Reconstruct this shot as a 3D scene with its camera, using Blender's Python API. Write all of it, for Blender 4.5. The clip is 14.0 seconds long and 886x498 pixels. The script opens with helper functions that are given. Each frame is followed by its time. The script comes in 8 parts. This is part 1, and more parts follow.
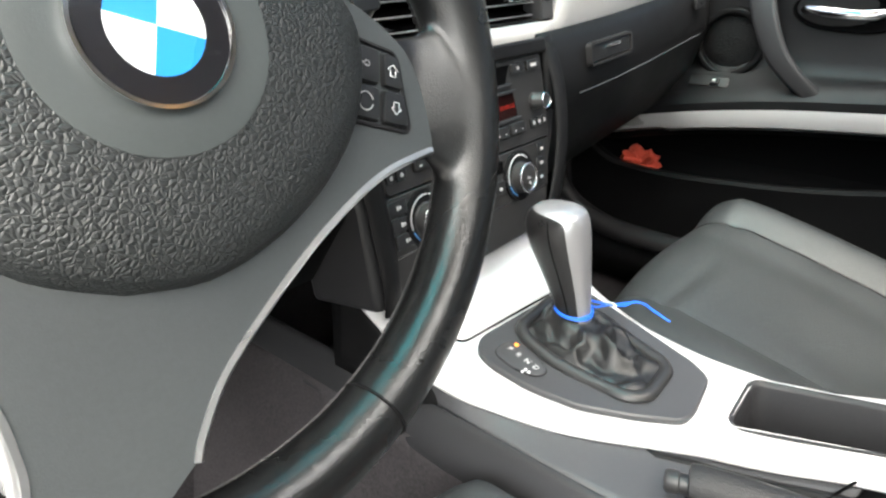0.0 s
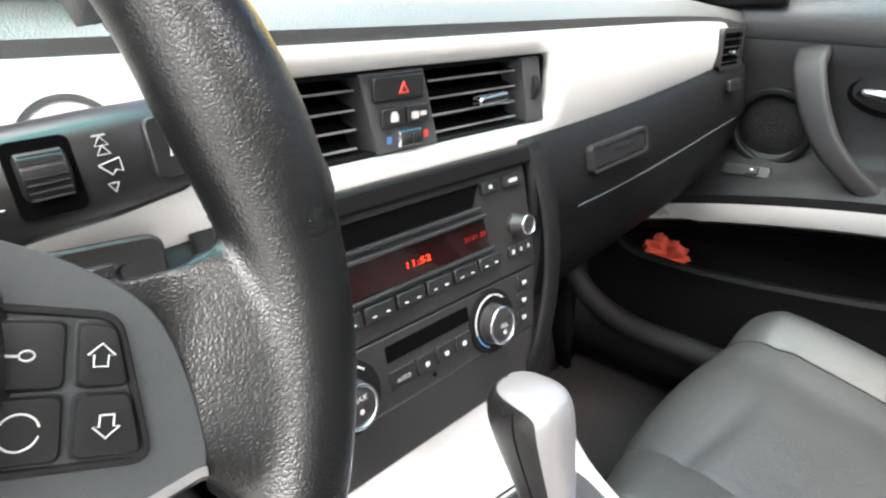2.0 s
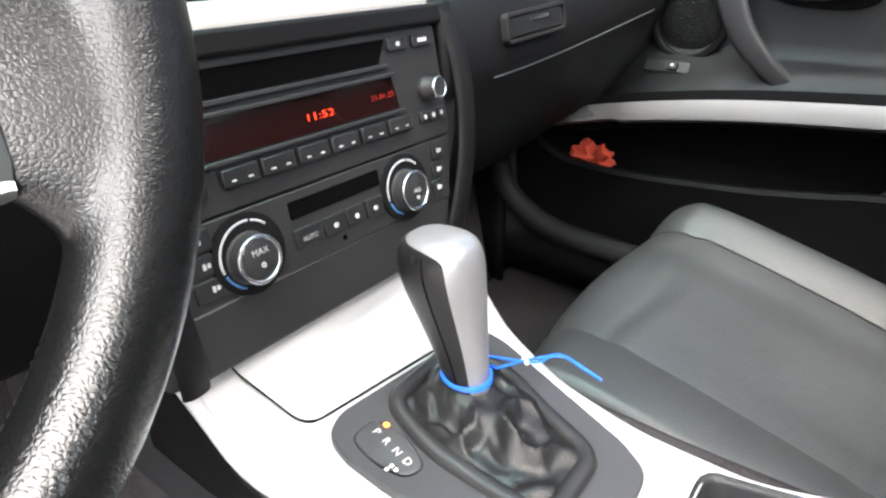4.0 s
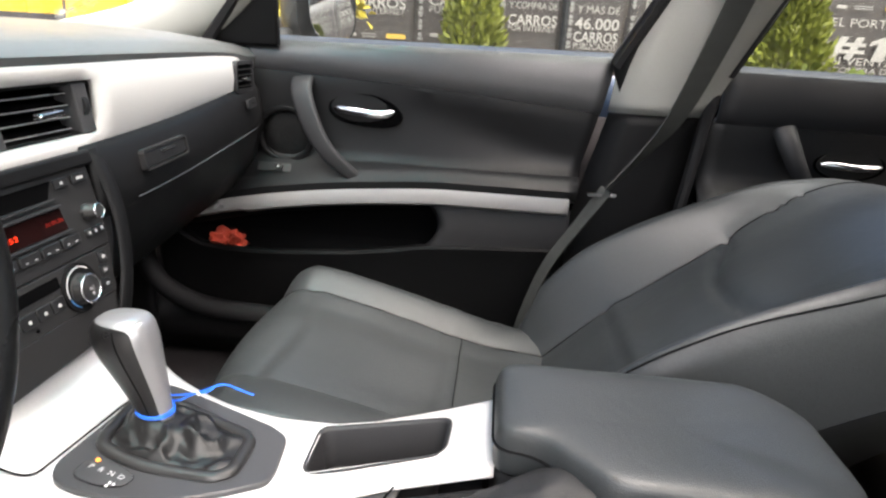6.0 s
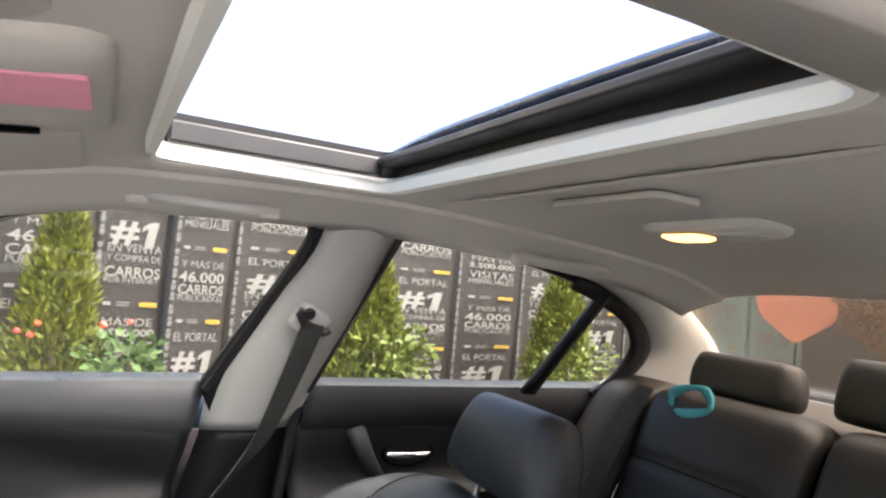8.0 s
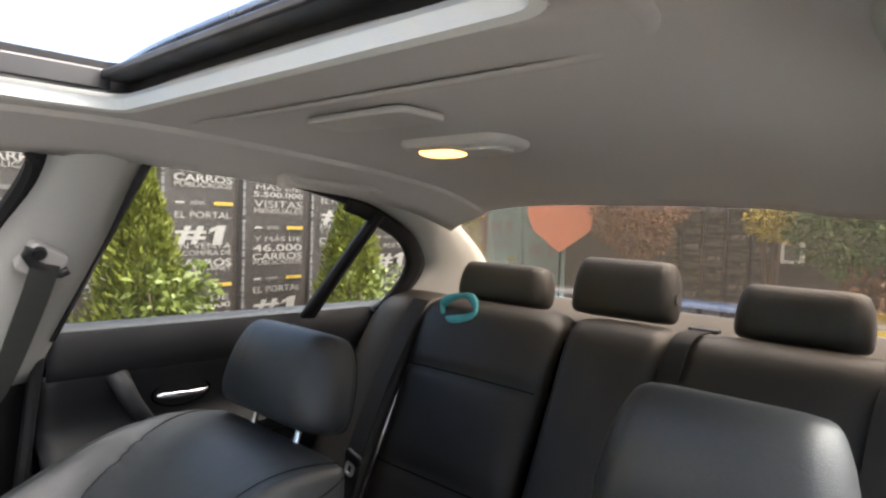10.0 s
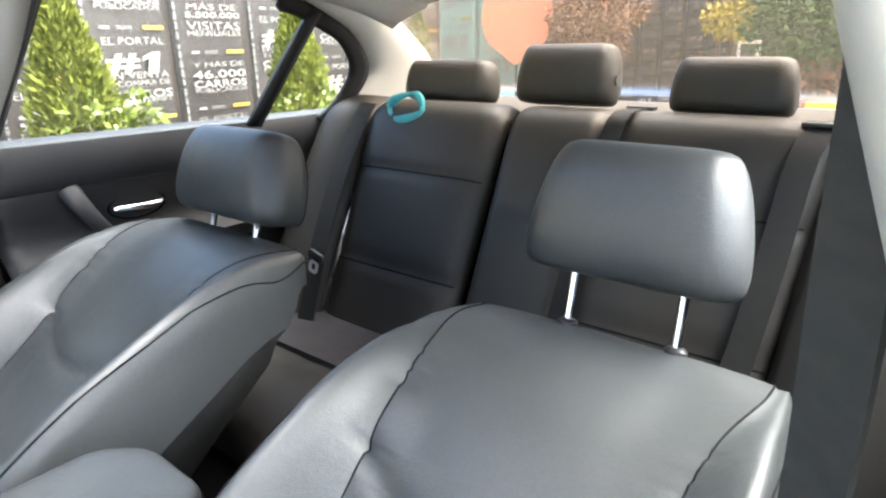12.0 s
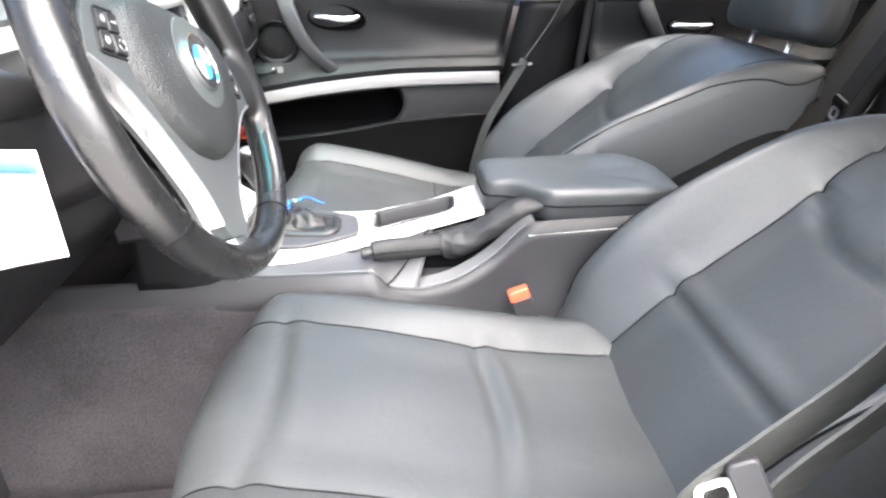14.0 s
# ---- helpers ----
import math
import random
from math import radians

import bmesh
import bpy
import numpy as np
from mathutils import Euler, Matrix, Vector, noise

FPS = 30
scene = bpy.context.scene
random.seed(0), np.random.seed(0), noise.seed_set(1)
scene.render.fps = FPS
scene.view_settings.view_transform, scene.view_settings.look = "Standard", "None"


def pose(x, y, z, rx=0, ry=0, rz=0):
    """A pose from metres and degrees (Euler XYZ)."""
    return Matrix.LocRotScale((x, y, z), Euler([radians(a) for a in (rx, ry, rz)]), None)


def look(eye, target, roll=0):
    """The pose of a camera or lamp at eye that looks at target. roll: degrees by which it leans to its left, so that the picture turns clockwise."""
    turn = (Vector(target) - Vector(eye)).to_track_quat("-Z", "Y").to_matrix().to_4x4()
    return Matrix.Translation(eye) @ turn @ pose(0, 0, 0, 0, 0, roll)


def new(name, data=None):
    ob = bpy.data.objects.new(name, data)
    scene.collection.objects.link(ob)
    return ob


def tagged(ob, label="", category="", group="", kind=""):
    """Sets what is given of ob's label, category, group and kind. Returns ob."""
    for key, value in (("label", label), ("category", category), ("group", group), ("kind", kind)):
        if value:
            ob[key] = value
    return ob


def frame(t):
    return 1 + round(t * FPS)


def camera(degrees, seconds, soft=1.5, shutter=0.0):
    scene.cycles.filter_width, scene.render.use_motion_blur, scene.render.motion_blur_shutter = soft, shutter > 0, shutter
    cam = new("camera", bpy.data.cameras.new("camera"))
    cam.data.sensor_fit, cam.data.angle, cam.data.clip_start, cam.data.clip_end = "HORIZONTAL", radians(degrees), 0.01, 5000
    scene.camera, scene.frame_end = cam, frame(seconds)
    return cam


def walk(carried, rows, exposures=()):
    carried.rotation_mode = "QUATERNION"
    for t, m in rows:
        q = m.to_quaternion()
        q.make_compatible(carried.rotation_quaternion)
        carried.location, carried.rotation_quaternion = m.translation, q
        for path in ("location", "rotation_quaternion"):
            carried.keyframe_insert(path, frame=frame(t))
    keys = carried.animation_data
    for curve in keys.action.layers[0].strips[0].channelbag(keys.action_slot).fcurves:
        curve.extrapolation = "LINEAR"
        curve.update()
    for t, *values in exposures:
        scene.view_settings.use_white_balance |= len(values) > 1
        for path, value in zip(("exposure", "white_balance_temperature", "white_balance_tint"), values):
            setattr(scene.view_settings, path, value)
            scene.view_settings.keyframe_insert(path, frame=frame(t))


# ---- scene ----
cam = camera(71.3, 14.0, soft=2.4)
PATH = [
    (0, (-0.485, -0.024, 0.897), (0.894, 1.149, 0.047), -1.1),
    (0.5, (-0.409, -0.007, 0.9), (0.975, 1.17, 0.064), -0.4),
    (0.8, (-0.363, 0.009, 0.918), (1.038, 1.183, 0.107), 0.9),
    (1, (-0.349, 0.008, 0.915), (1.066, 1.188, 0.136), -0.2),
    (1.5, (-0.316, 0.021, 0.92), (1.065, 1.246, 0.151), -1.6),
    (2, (-0.309, 0.034, 0.928), (1.037, 1.323, 0.202), -0.8),
    (2.2, (-0.312, 0.037, 0.925), (1.012, 1.355, 0.211), -1.4),
    (4.5, (-0.302, -0.024, 0.847), (1.176, 0.932, -0.103), 0.1),
    (5, (-0.366, -0.07, 0.841), (1.252, 0.634, -0.102), 1.3),
    (5.5, (-0.448, -0.093, 0.88), (1.335, 0.26, 0.045), 2.5),
    (6, (-0.522, -0.105, 0.957), (1.365, 0.037, 0.31), 3.2),
    (6.5, (-0.564, -0.099, 1.051), (1.385, -0.175, 0.606), 5.1),
    (7, (-0.586, -0.114, 1.129), (1.394, -0.326, 0.945), 5.9),
    (7.5, (-0.58, -0.117, 1.159), (1.331, -0.705, 1.161), 5.1),
    (8, (-0.588, -0.123, 1.173), (1.17, -1.071, 1.271), 5.1),
    (8.5, (-0.597, -0.133, 1.171), (1.05, -1.263, 1.261), 5.0),
    (9, (-0.601, -0.144, 1.169), (0.947, -1.409, 1.229), 3.9),
    (9.2, (-0.607, -0.151, 1.169), (0.896, -1.469, 1.207), 3.6),
    (11.3, (-0.647, -0.184, 1.138), (0.596, -1.699, 0.736), -1.4),
    (11.5, (-0.659, -0.174, 1.133), (0.575, -1.68, 0.675), -1.7),
    (12, (-0.672, -0.16, 1.096), (0.525, -1.632, 0.462), -1.3),
    (12.5, (-0.706, -0.143, 1.03), (0.664, -1.363, 0.232), -0.6),
    (13, (-0.745, -0.101, 0.958), (0.829, -0.935, 0.047), 1.9),
    (13.5, (-0.819, -0.053, 0.954), (0.881, -0.538, 0.018), -0.2),
    (14, (-0.979, -0.001, 0.97), (0.813, -0.108, 0.089), -1.3),
]
EXPOSURES = [(0, 2.4, 6600, 6), (1, 2.33, 6600, 8), (1.5, 2.6, 6600, 9), (2, 2.8, 6600, 10), (4.5, 2.5, 6500, 10), (5, 2.25, 6500, 10), (5.5, 2.12, 6700, 11), (6, 2.3, 6700, 12), (6.5, 2.35, 6750, 13), (7, 2.58, 6700, 13), (7.5, 2.55, 6650, 14), (9, 2.1, 6900, 15), (11.5, 3.15, 6250, 9), (12.5, 3.75, 6350, 9), (13.5, 3.66, 6600, 12), (14, 3.46, 6450, 13)]
walk(cam, [(t, look(eye, target, roll)) for t, eye, target, roll in PATH], EXPOSURES)

# ---- light ----
world = bpy.data.worlds.new("sky")
scene.world = world
world.use_nodes = True
wn = world.node_tree.nodes
sky = wn.new("ShaderNodeTexSky")
sky.sky_type = "NISHITA"
sky.sun_disc = False
SUN_EL, SUN_ROT = radians(62), radians(227)
sky.sun_elevation, sky.sun_rotation = SUN_EL, SUN_ROT
sky.dust_density, sky.air_density, sky.ozone_density = 6.0, 1.0, 1.0
world.node_tree.links.new(sky.outputs[0], wn["Background"].inputs[0])
wn["Background"].inputs[1].default_value = 0.15
sun_data = bpy.data.lights.new("sun", "SUN")
sun_data.energy, sun_data.angle, sun_data.color = 5.0, radians(90), (1.0, 0.96, 0.90)
sun = new("sun", sun_data)
sun_way = Vector((math.sin(SUN_ROT) * math.cos(SUN_EL), math.cos(SUN_ROT) * math.cos(SUN_EL), math.sin(SUN_EL)))
sun.matrix_world = look(sun_way * 20, (0, 0, 0))


# ---- materials ----
def mat_base(name):
    m = bpy.data.materials.new(name)
    m.use_nodes = True
    nt = m.node_tree
    return m, nt, nt.nodes["Principled BSDF"]


def surface(name, color, rough=0.5, metal=0.0, grain=0, bump=0.0, vary=0.12, big=6.0, rough_vary=0.1, cells=False, spec=0.5, coat=0.0, stretch=None, wrinkle=0.0):
    """A surface with two scales of colour variation and a fine relief. grain: cells per metre."""
    m, nt, b = mat_base(name)
    N, L = nt.nodes.new, nt.links.new
    tc = N("ShaderNodeTexCoord")
    src = tc.outputs["Object"]
    if stretch:
        mp = N("ShaderNodeMapping")
        mp.inputs["Scale"].default_value = stretch
        L(src, mp.inputs[0])
        src = mp.outputs[0]
    n1 = N("ShaderNodeTexNoise")
    n1.inputs["Scale"].default_value, n1.inputs["Detail"].default_value = big, 5.0
    L(src, n1.inputs["Vector"])
    n2 = N("ShaderNodeTexNoise")
    n2.inputs["Scale"].default_value, n2.inputs["Detail"].default_value = max(grain * 0.35, big * 9), 3.0
    L(src, n2.inputs["Vector"])
    mx = N("ShaderNodeMath")
    mx.operation = "ADD"
    L(n1.outputs["Fac"], mx.inputs[0])
    L(n2.outputs["Fac"], mx.inputs[1])
    mr = N("ShaderNodeMapRange")
    mr.inputs["From Min"].default_value, mr.inputs["From Max"].default_value = 0.6, 1.4
    mr.inputs["To Min"].default_value, mr.inputs["To Max"].default_value = 1 - vary, 1 + vary
    L(mx.outputs[0], mr.inputs["Value"])
    hsv = N("ShaderNodeHueSaturation")
    hsv.inputs["Color"].default_value = (*color, 1)
    L(mr.outputs[0], hsv.inputs["Value"])
    L(hsv.outputs[0], b.inputs["Base Color"])
    rr = N("ShaderNodeMapRange")
    rr.inputs["From Min"].default_value, rr.inputs["From Max"].default_value = 0.3, 0.7
    rr.inputs["To Min"].default_value, rr.inputs["To Max"].default_value = max(0.03, rough - rough_vary), min(1, rough + rough_vary)
    L(n1.outputs["Fac"], rr.inputs["Value"])
    L(rr.outputs[0], b.inputs["Roughness"])
    b.inputs["Metallic"].default_value = metal
    b.inputs["Specular IOR Level"].default_value = spec
    b.inputs["Coat Weight"].default_value = coat
    if bump and grain:
        if cells == "round":
            v = N("ShaderNodeTexVoronoi")
            v.feature = "SMOOTH_F1"
            v.inputs["Scale"].default_value, v.inputs["Smoothness"].default_value = grain, 0.25
            L(src, v.inputs["Vector"])
            cl = N("ShaderNodeMapRange")
            cl.inputs["From Max"].default_value = 0.7
            cl.inputs["To Min"].default_value, cl.inputs["To Max"].default_value = 1.0, 0.0
            L(v.outputs["Distance"], cl.inputs["Value"])
            height = cl.outputs[0]
        elif cells == "pebble":
            v = N("ShaderNodeTexVoronoi")
            v.feature = "DISTANCE_TO_EDGE"
            v.inputs["Scale"].default_value = grain
            L(src, v.inputs["Vector"])
            cl = N("ShaderNodeMapRange")
            cl.interpolation_type = "SMOOTHSTEP"
            cl.inputs["From Max"].default_value = 0.3
            L(v.outputs["Distance"], cl.inputs["Value"])
            height = cl.outputs[0]
        elif cells:
            v = N("ShaderNodeTexVoronoi")
            v.feature = "DISTANCE_TO_EDGE"
            v.inputs["Scale"].default_value = grain
            wob = N("ShaderNodeTexNoise")
            wob.inputs["Scale"].default_value = grain * 0.5
            L(src, wob.inputs["Vector"])
            add = N("ShaderNodeMixRGB")
            add.blend_type, add.inputs[0].default_value = "LINEAR_LIGHT", 0.8 / grain
            L(src, add.inputs[1])
            L(wob.outputs["Color"], add.inputs[2])
            L(add.outputs[0], v.inputs["Vector"])
            cl = N("ShaderNodeMapRange")
            cl.inputs["From Max"].default_value = 0.25
            L(v.outputs["Distance"], cl.inputs["Value"])
            height = cl.outputs[0]
        else:
            v = N("ShaderNodeTexNoise")
            v.inputs["Scale"].default_value, v.inputs["Detail"].default_value = grain, 2.0
            L(src, v.inputs["Vector"])
            height = v.outputs["Fac"]
        bp = N("ShaderNodeBump")
        bp.inputs["Strength"].default_value, bp.inputs["Distance"].default_value = bump, 0.6 / grain
        L(height, bp.inputs["Height"])
        if wrinkle:
            w = N("ShaderNodeTexNoise")
            w.inputs["Scale"].default_value, w.inputs["Detail"].default_value, w.inputs["Distortion"].default_value = 22.0, 3.0, 1.2
            L(src, w.inputs["Vector"])
            wb = N("ShaderNodeBump")
            wb.inputs["Strength"].default_value, wb.inputs["Distance"].default_value = wrinkle, 0.006
            L(w.outputs["Fac"], wb.inputs["Height"])
            L(wb.outputs[0], bp.inputs["Normal"])
        L(bp.outputs[0], b.inputs["Normal"])
    return m


def glow(name, color, strength):
    m, nt, b = mat_base(name)
    b.inputs["Base Color"].default_value = (*color, 1)
    b.inputs["Emission Color"].default_value = (*color, 1)
    b.inputs["Emission Strength"].default_value = strength
    return m


def glass(name, tint, rough=0.02, dust=0.02):
    m, nt, b = mat_base(name)
    nt.nodes.remove(b)
    out = nt.nodes["Material Output"]
    t, g, f, pw, sc, mx = (nt.nodes.new("ShaderNode" + k) for k in ("BsdfTransparent", "BsdfGlossy", "LayerWeight", "Math", "Math", "MixShader"))
    # haze and bloom of the panes put in as a thin pale diffuse film
    film, mix2 = nt.nodes.new("ShaderNodeBsdfDiffuse"), nt.nodes.new("ShaderNodeMixShader")
    film.inputs[0].default_value = (0.6, 0.6, 0.58, 1)
    mix2.inputs[0].default_value = dust
    t.inputs[0].default_value = (*tint, 1)
    g.inputs["Roughness"].default_value = rough
    f.inputs[0].default_value = 0.5
    pw.operation, pw.inputs[1].default_value = "POWER", 5.0
    sc.operation, sc.inputs[1].default_value, sc.inputs[2].default_value = "MULTIPLY_ADD", 0.7, 0.03
    nt.links.new(f.outputs["Facing"], pw.inputs[0])
    nt.links.new(pw.outputs[0], sc.inputs[0])
    nt.links.new(sc.outputs[0], mx.inputs[0])
    nt.links.new(t.outputs[0], mx.inputs[1])
    nt.links.new(g.outputs[0], mx.inputs[2])
    nt.links.new(mx.outputs[0], mix2.inputs[1])
    nt.links.new(film.outputs[0], mix2.inputs[2])
    nt.links.new(mix2.outputs[0], out.inputs["Surface"])
    return m


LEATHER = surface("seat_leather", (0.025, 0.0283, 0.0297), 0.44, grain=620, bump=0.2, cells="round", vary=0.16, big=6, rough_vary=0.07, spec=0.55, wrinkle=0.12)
# seat leather darkened for the bench: the rear's shade is in the colour
LEATHER_REAR_SHADED = surface("bench_leather", (0.0205, 0.0182, 0.0150), 0.5, grain=620, bump=0.25, cells="round", vary=0.16, big=6, rough_vary=0.06, spec=0.32, wrinkle=0.12)
LEATHER_WHEEL = surface("wheel_leather", (0.005, 0.0053, 0.0056), 0.28, grain=650, bump=0.12, cells="pebble", vary=0.15, big=14, rough_vary=0.08, spec=0.55)
# black leatherette, deepened further: the door's shade is in its colour
LEATHER_DOOR = surface("door_leatherette", (0.0064, 0.0068, 0.0078), 0.48, grain=600, bump=0.3, cells="round", vary=0.12, big=6, spec=0.28)
LEATHER_BOOT = surface("boot_leather", (0.009, 0.009, 0.0095), 0.36, grain=800, bump=0.2, cells="round", vary=0.15, big=20, spec=0.4)
THREAD = surface("seam_thread", (0.004, 0.004, 0.0045), 0.8, grain=900, bump=0.4, spec=0.08)
LEATHER_GAITER = surface("gaiter_leather", (0.016, 0.0165, 0.0175), 0.55, grain=700, bump=0.3, cells="round", vary=0.2, big=20, spec=0.3, wrinkle=0.15)
STITCH = surface("rim_thread", (0.020, 0.020, 0.021), 0.6, grain=900, bump=0.3)
PLASTIC_SPOKE = surface("satin_spoke_plastic", (0.040, 0.045, 0.047), 0.42, grain=1300, bump=0.18, vary=0.1, big=14, rough_vary=0.05, spec=0.4)
BADGE_SEAT = surface("badge_dish_plastic", (0.045, 0.052, 0.052), 0.45, grain=1300, bump=0.1, vary=0.06, big=20, rough_vary=0.05)
PAD = surface("airbag_plastic", (0.0125, 0.0145, 0.015), 0.5, grain=420, bump=0.40, cells=True, vary=0.1, big=12, rough_vary=0.06)
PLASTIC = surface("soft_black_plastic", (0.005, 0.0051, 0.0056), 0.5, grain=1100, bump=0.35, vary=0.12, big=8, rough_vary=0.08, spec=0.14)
# base lifted: the sky's sheen on the dash top is in this colour
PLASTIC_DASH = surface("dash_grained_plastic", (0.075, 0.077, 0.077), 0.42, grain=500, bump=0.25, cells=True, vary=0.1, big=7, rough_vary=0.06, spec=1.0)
PLASTIC_GREY = surface("charcoal_plastic", (0.017, 0.0173, 0.019), 0.48, grain=1100, bump=0.3, vary=0.1, big=9, spec=0.3)
# pocket plastic darkened: shade under lip and brow is in the colour
PLASTIC_POCKET_SHADED = surface("door_pocket_plastic", (0.0032, 0.0033, 0.0036), 0.6, grain=1100, bump=0.3, vary=0.12, big=9, spec=0.10)
PLATE_GREY = surface("selector_plate_plastic", (0.038, 0.039, 0.042), 0.42, grain=1200, bump=0.12, vary=0.06, big=20, rough_vary=0.04, spec=0.4)
PLASTIC_HARD = surface("hard_plastic", (0.017, 0.017, 0.0175), 0.38, grain=1400, bump=0.15, vary=0.1, big=12, spec=0.45)
BUTTON = surface("button_plastic", (0.012, 0.0125, 0.0135), 0.36, grain=1600, bump=0.1, vary=0.08, big=30, spec=0.35)
GRILLE = surface("speaker_grille", (0.004, 0.004, 0.0045), 0.5, grain=420, bump=0.9, cells="round", vary=0.3, big=200, spec=0.2)
# near-black for joints; in recesses and openings the shade is in this colour
GAP_SHADE = surface("dark_recess", (0.002, 0.002, 0.0022), 0.8, grain=600, bump=0.2, spec=0.02)
SILVER = surface("satin_silver_trim", (0.52, 0.52, 0.512), 0.34, metal=0.25, grain=1500, bump=0.12, vary=0.04, big=6, rough_vary=0.04)
ALU = surface("brushed_aluminium", (0.55, 0.56, 0.57), 0.3, metal=0.9, grain=900, bump=0.04, vary=0.04, big=30, rough_vary=0.03, stretch=(1, 8, 1))
CHROME = surface("chrome", (0.8, 0.8, 0.81), 0.08, metal=1.0, vary=0.03, rough_vary=0.03)
CHROME_DULL = surface("dull_chrome", (0.6, 0.6, 0.61), 0.22, metal=1.0, vary=0.06, rough_vary=0.06)
KNOB_SILVER = surface("knob_silver", (0.30, 0.30, 0.31), 0.32, metal=0.6, grain=1200, bump=0.05, vary=0.02, big=8, rough_vary=0.01)
CARPET = surface("carpet", (0.034, 0.0315, 0.034), 0.95, grain=900, bump=1.0, vary=0.55, big=7, spec=0.1)
HEADLINER = surface("headliner_cloth", (0.46, 0.44, 0.42), 0.95, grain=1300, bump=0.35, vary=0.05, big=3, spec=0.1)
PILLAR = surface("pale_pillar_trim", (0.36, 0.36, 0.335), 0.75, grain=1200, bump=0.25, vary=0.05, big=5, spec=0.3)
PALE_PLASTIC = surface("pale_grey_plastic", (0.42, 0.41, 0.39), 0.55, grain=1200, bump=0.12, vary=0.05, big=9)
TRIM_PALE = surface("sunroof_trim_plastic", (0.62, 0.64, 0.61), 0.5, grain=1200, bump=0.1, vary=0.04, big=9)
RUBBER = surface("black_rubber", (0.010, 0.010, 0.011), 0.6, grain=900, bump=0.2, spec=0.2)
# front webbing again, darker: shade at the rear put into its colour
WEBBING_REAR_SHADED = surface("rear_belt_webbing", (0.009, 0.0092, 0.009), 0.65, grain=800, bump=0.7, vary=0.15, big=20, spec=0.2, stretch=(1, 1, 4))
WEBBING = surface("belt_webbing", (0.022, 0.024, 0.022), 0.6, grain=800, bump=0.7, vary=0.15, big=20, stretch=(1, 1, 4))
WHITE = surface("white_mark", (0.75, 0.75, 0.74), 0.5, vary=0.03)
CHARCOAL_LIGHT = surface("satin_charcoal_plastic", (0.045, 0.046, 0.049), 0.45, grain=1200, bump=0.2, vary=0.08, big=14, spec=0.4)
# copy of the silver trim, darkened for the dimmer light at the door
DOOR_SILVER = surface("door_silver_trim", (0.34, 0.34, 0.34), 0.34, metal=0.35, grain=1500, bump=0.1, vary=0.05, big=6)
# another copy of the silver, its colour retuned for sunroof light on the console
SILVER_CONSOLE = surface("console_silver_trim", (0.56, 0.56, 0.56), 0.36, metal=0.15, grain=1500, bump=0.1, vary=0.05, big=6, rough_vary=0.05)
SHELF = surface("shelf_felt", (0.07, 0.068, 0.065), 0.9, grain=900, bump=0.5, vary=0.15, big=8, spec=0.1)
MARK_GREY = surface("dull_white_mark", (0.42, 0.42, 0.42), 0.5, vary=0.05)
SLAT_TRIM = surface("slat_trim", (0.22, 0.225, 0.23), 0.35, metal=0.2, vary=0.05)
# roll's base lightened: the window light it catches is in the colour
ROLL_LIT = surface("door_roll_vinyl", (0.034, 0.035, 0.0375), 0.36, grain=600, bump=0.25, cells="round", vary=0.12, big=7, spec=0.6)
WHITE_PAPER = surface("white_paper", (0.82, 0.82, 0.84), 0.7, vary=0.03)
BLUE_INK = surface("blue_print", (0.05, 0.14, 0.5), 0.6, vary=0.04)
BLUE = surface("badge_blue", (0.02, 0.22, 0.62), 0.25, vary=0.03, coat=0.6)
BADGE_WHITE = surface("badge_white", (0.8, 0.82, 0.84), 0.25, vary=0.03, coat=0.6)
BADGE_BLACK = surface("badge_black", (0.008, 0.008, 0.01), 0.15, vary=0.03, coat=0.8)
CORD = surface("blue_cord", (0.01, 0.13, 0.75), 0.55, grain=1500, bump=0.6, vary=0.2, big=120)
RED_CLOTH = surface("red_cloth", (0.33, 0.035, 0.016), 0.8, grain=800, bump=0.6, vary=0.2, big=40)
TEAL = surface("teal_cloth", (0.05, 0.3, 0.33), 0.75, grain=900, bump=0.5, vary=0.2, big=40)
ORANGE = surface("buckle_red", (0.70, 0.08, 0.035), 0.35, vary=0.05)
RED_MARK = surface("red_mark", (0.50, 0.05, 0.035), 0.4, vary=0.05)
BLUE_MARK = surface("blue_mark", (0.05, 0.16, 0.36), 0.4, vary=0.05)
PINK = surface("pink_fabric_strip", (0.75, 0.32, 0.42), 0.8, vary=0.05)
DISPLAY = surface("display_window", (0.010, 0.003, 0.003), 0.12, vary=0.1, coat=0.5)
RED_GLOW = glow("red_digits", (1.0, 0.045, 0.008), 0.22)
RED_DIM = glow("dim_red_digits", (0.30, 0.012, 0.004), 0.06)
AMBER = glow("amber_led", (1.0, 0.3, 0.04), 0.3)
LAMP = glow("warm_lamp", (1.0, 0.52, 0.15), 1.0)
GLASS = glass("window_glass", (0.88, 0.91, 0.9))
GLASS_REAR = glass("rear_window_glass", (0.72, 0.68, 0.63), dust=0.10)
GLASS_BAND = glass("tinted_shade_band", (0.06, 0.62, 0.68))
MIRROR = surface("mirror_glass", (0.85, 0.87, 0.88), 0.02, metal=1.0, vary=0.01, rough_vary=0.0)
PAINT = surface("dark_car_paint", (0.03, 0.05, 0.09), 0.25, metal=0.4, vary=0.05, coat=1.0)


# ---- mesh helpers ----
def thing(name, at, label, category, group="", kind=""):
    ob = new(name)
    ob.location = at
    ob.empty_display_size = 0.05
    return tagged(ob, label, category, group, kind)


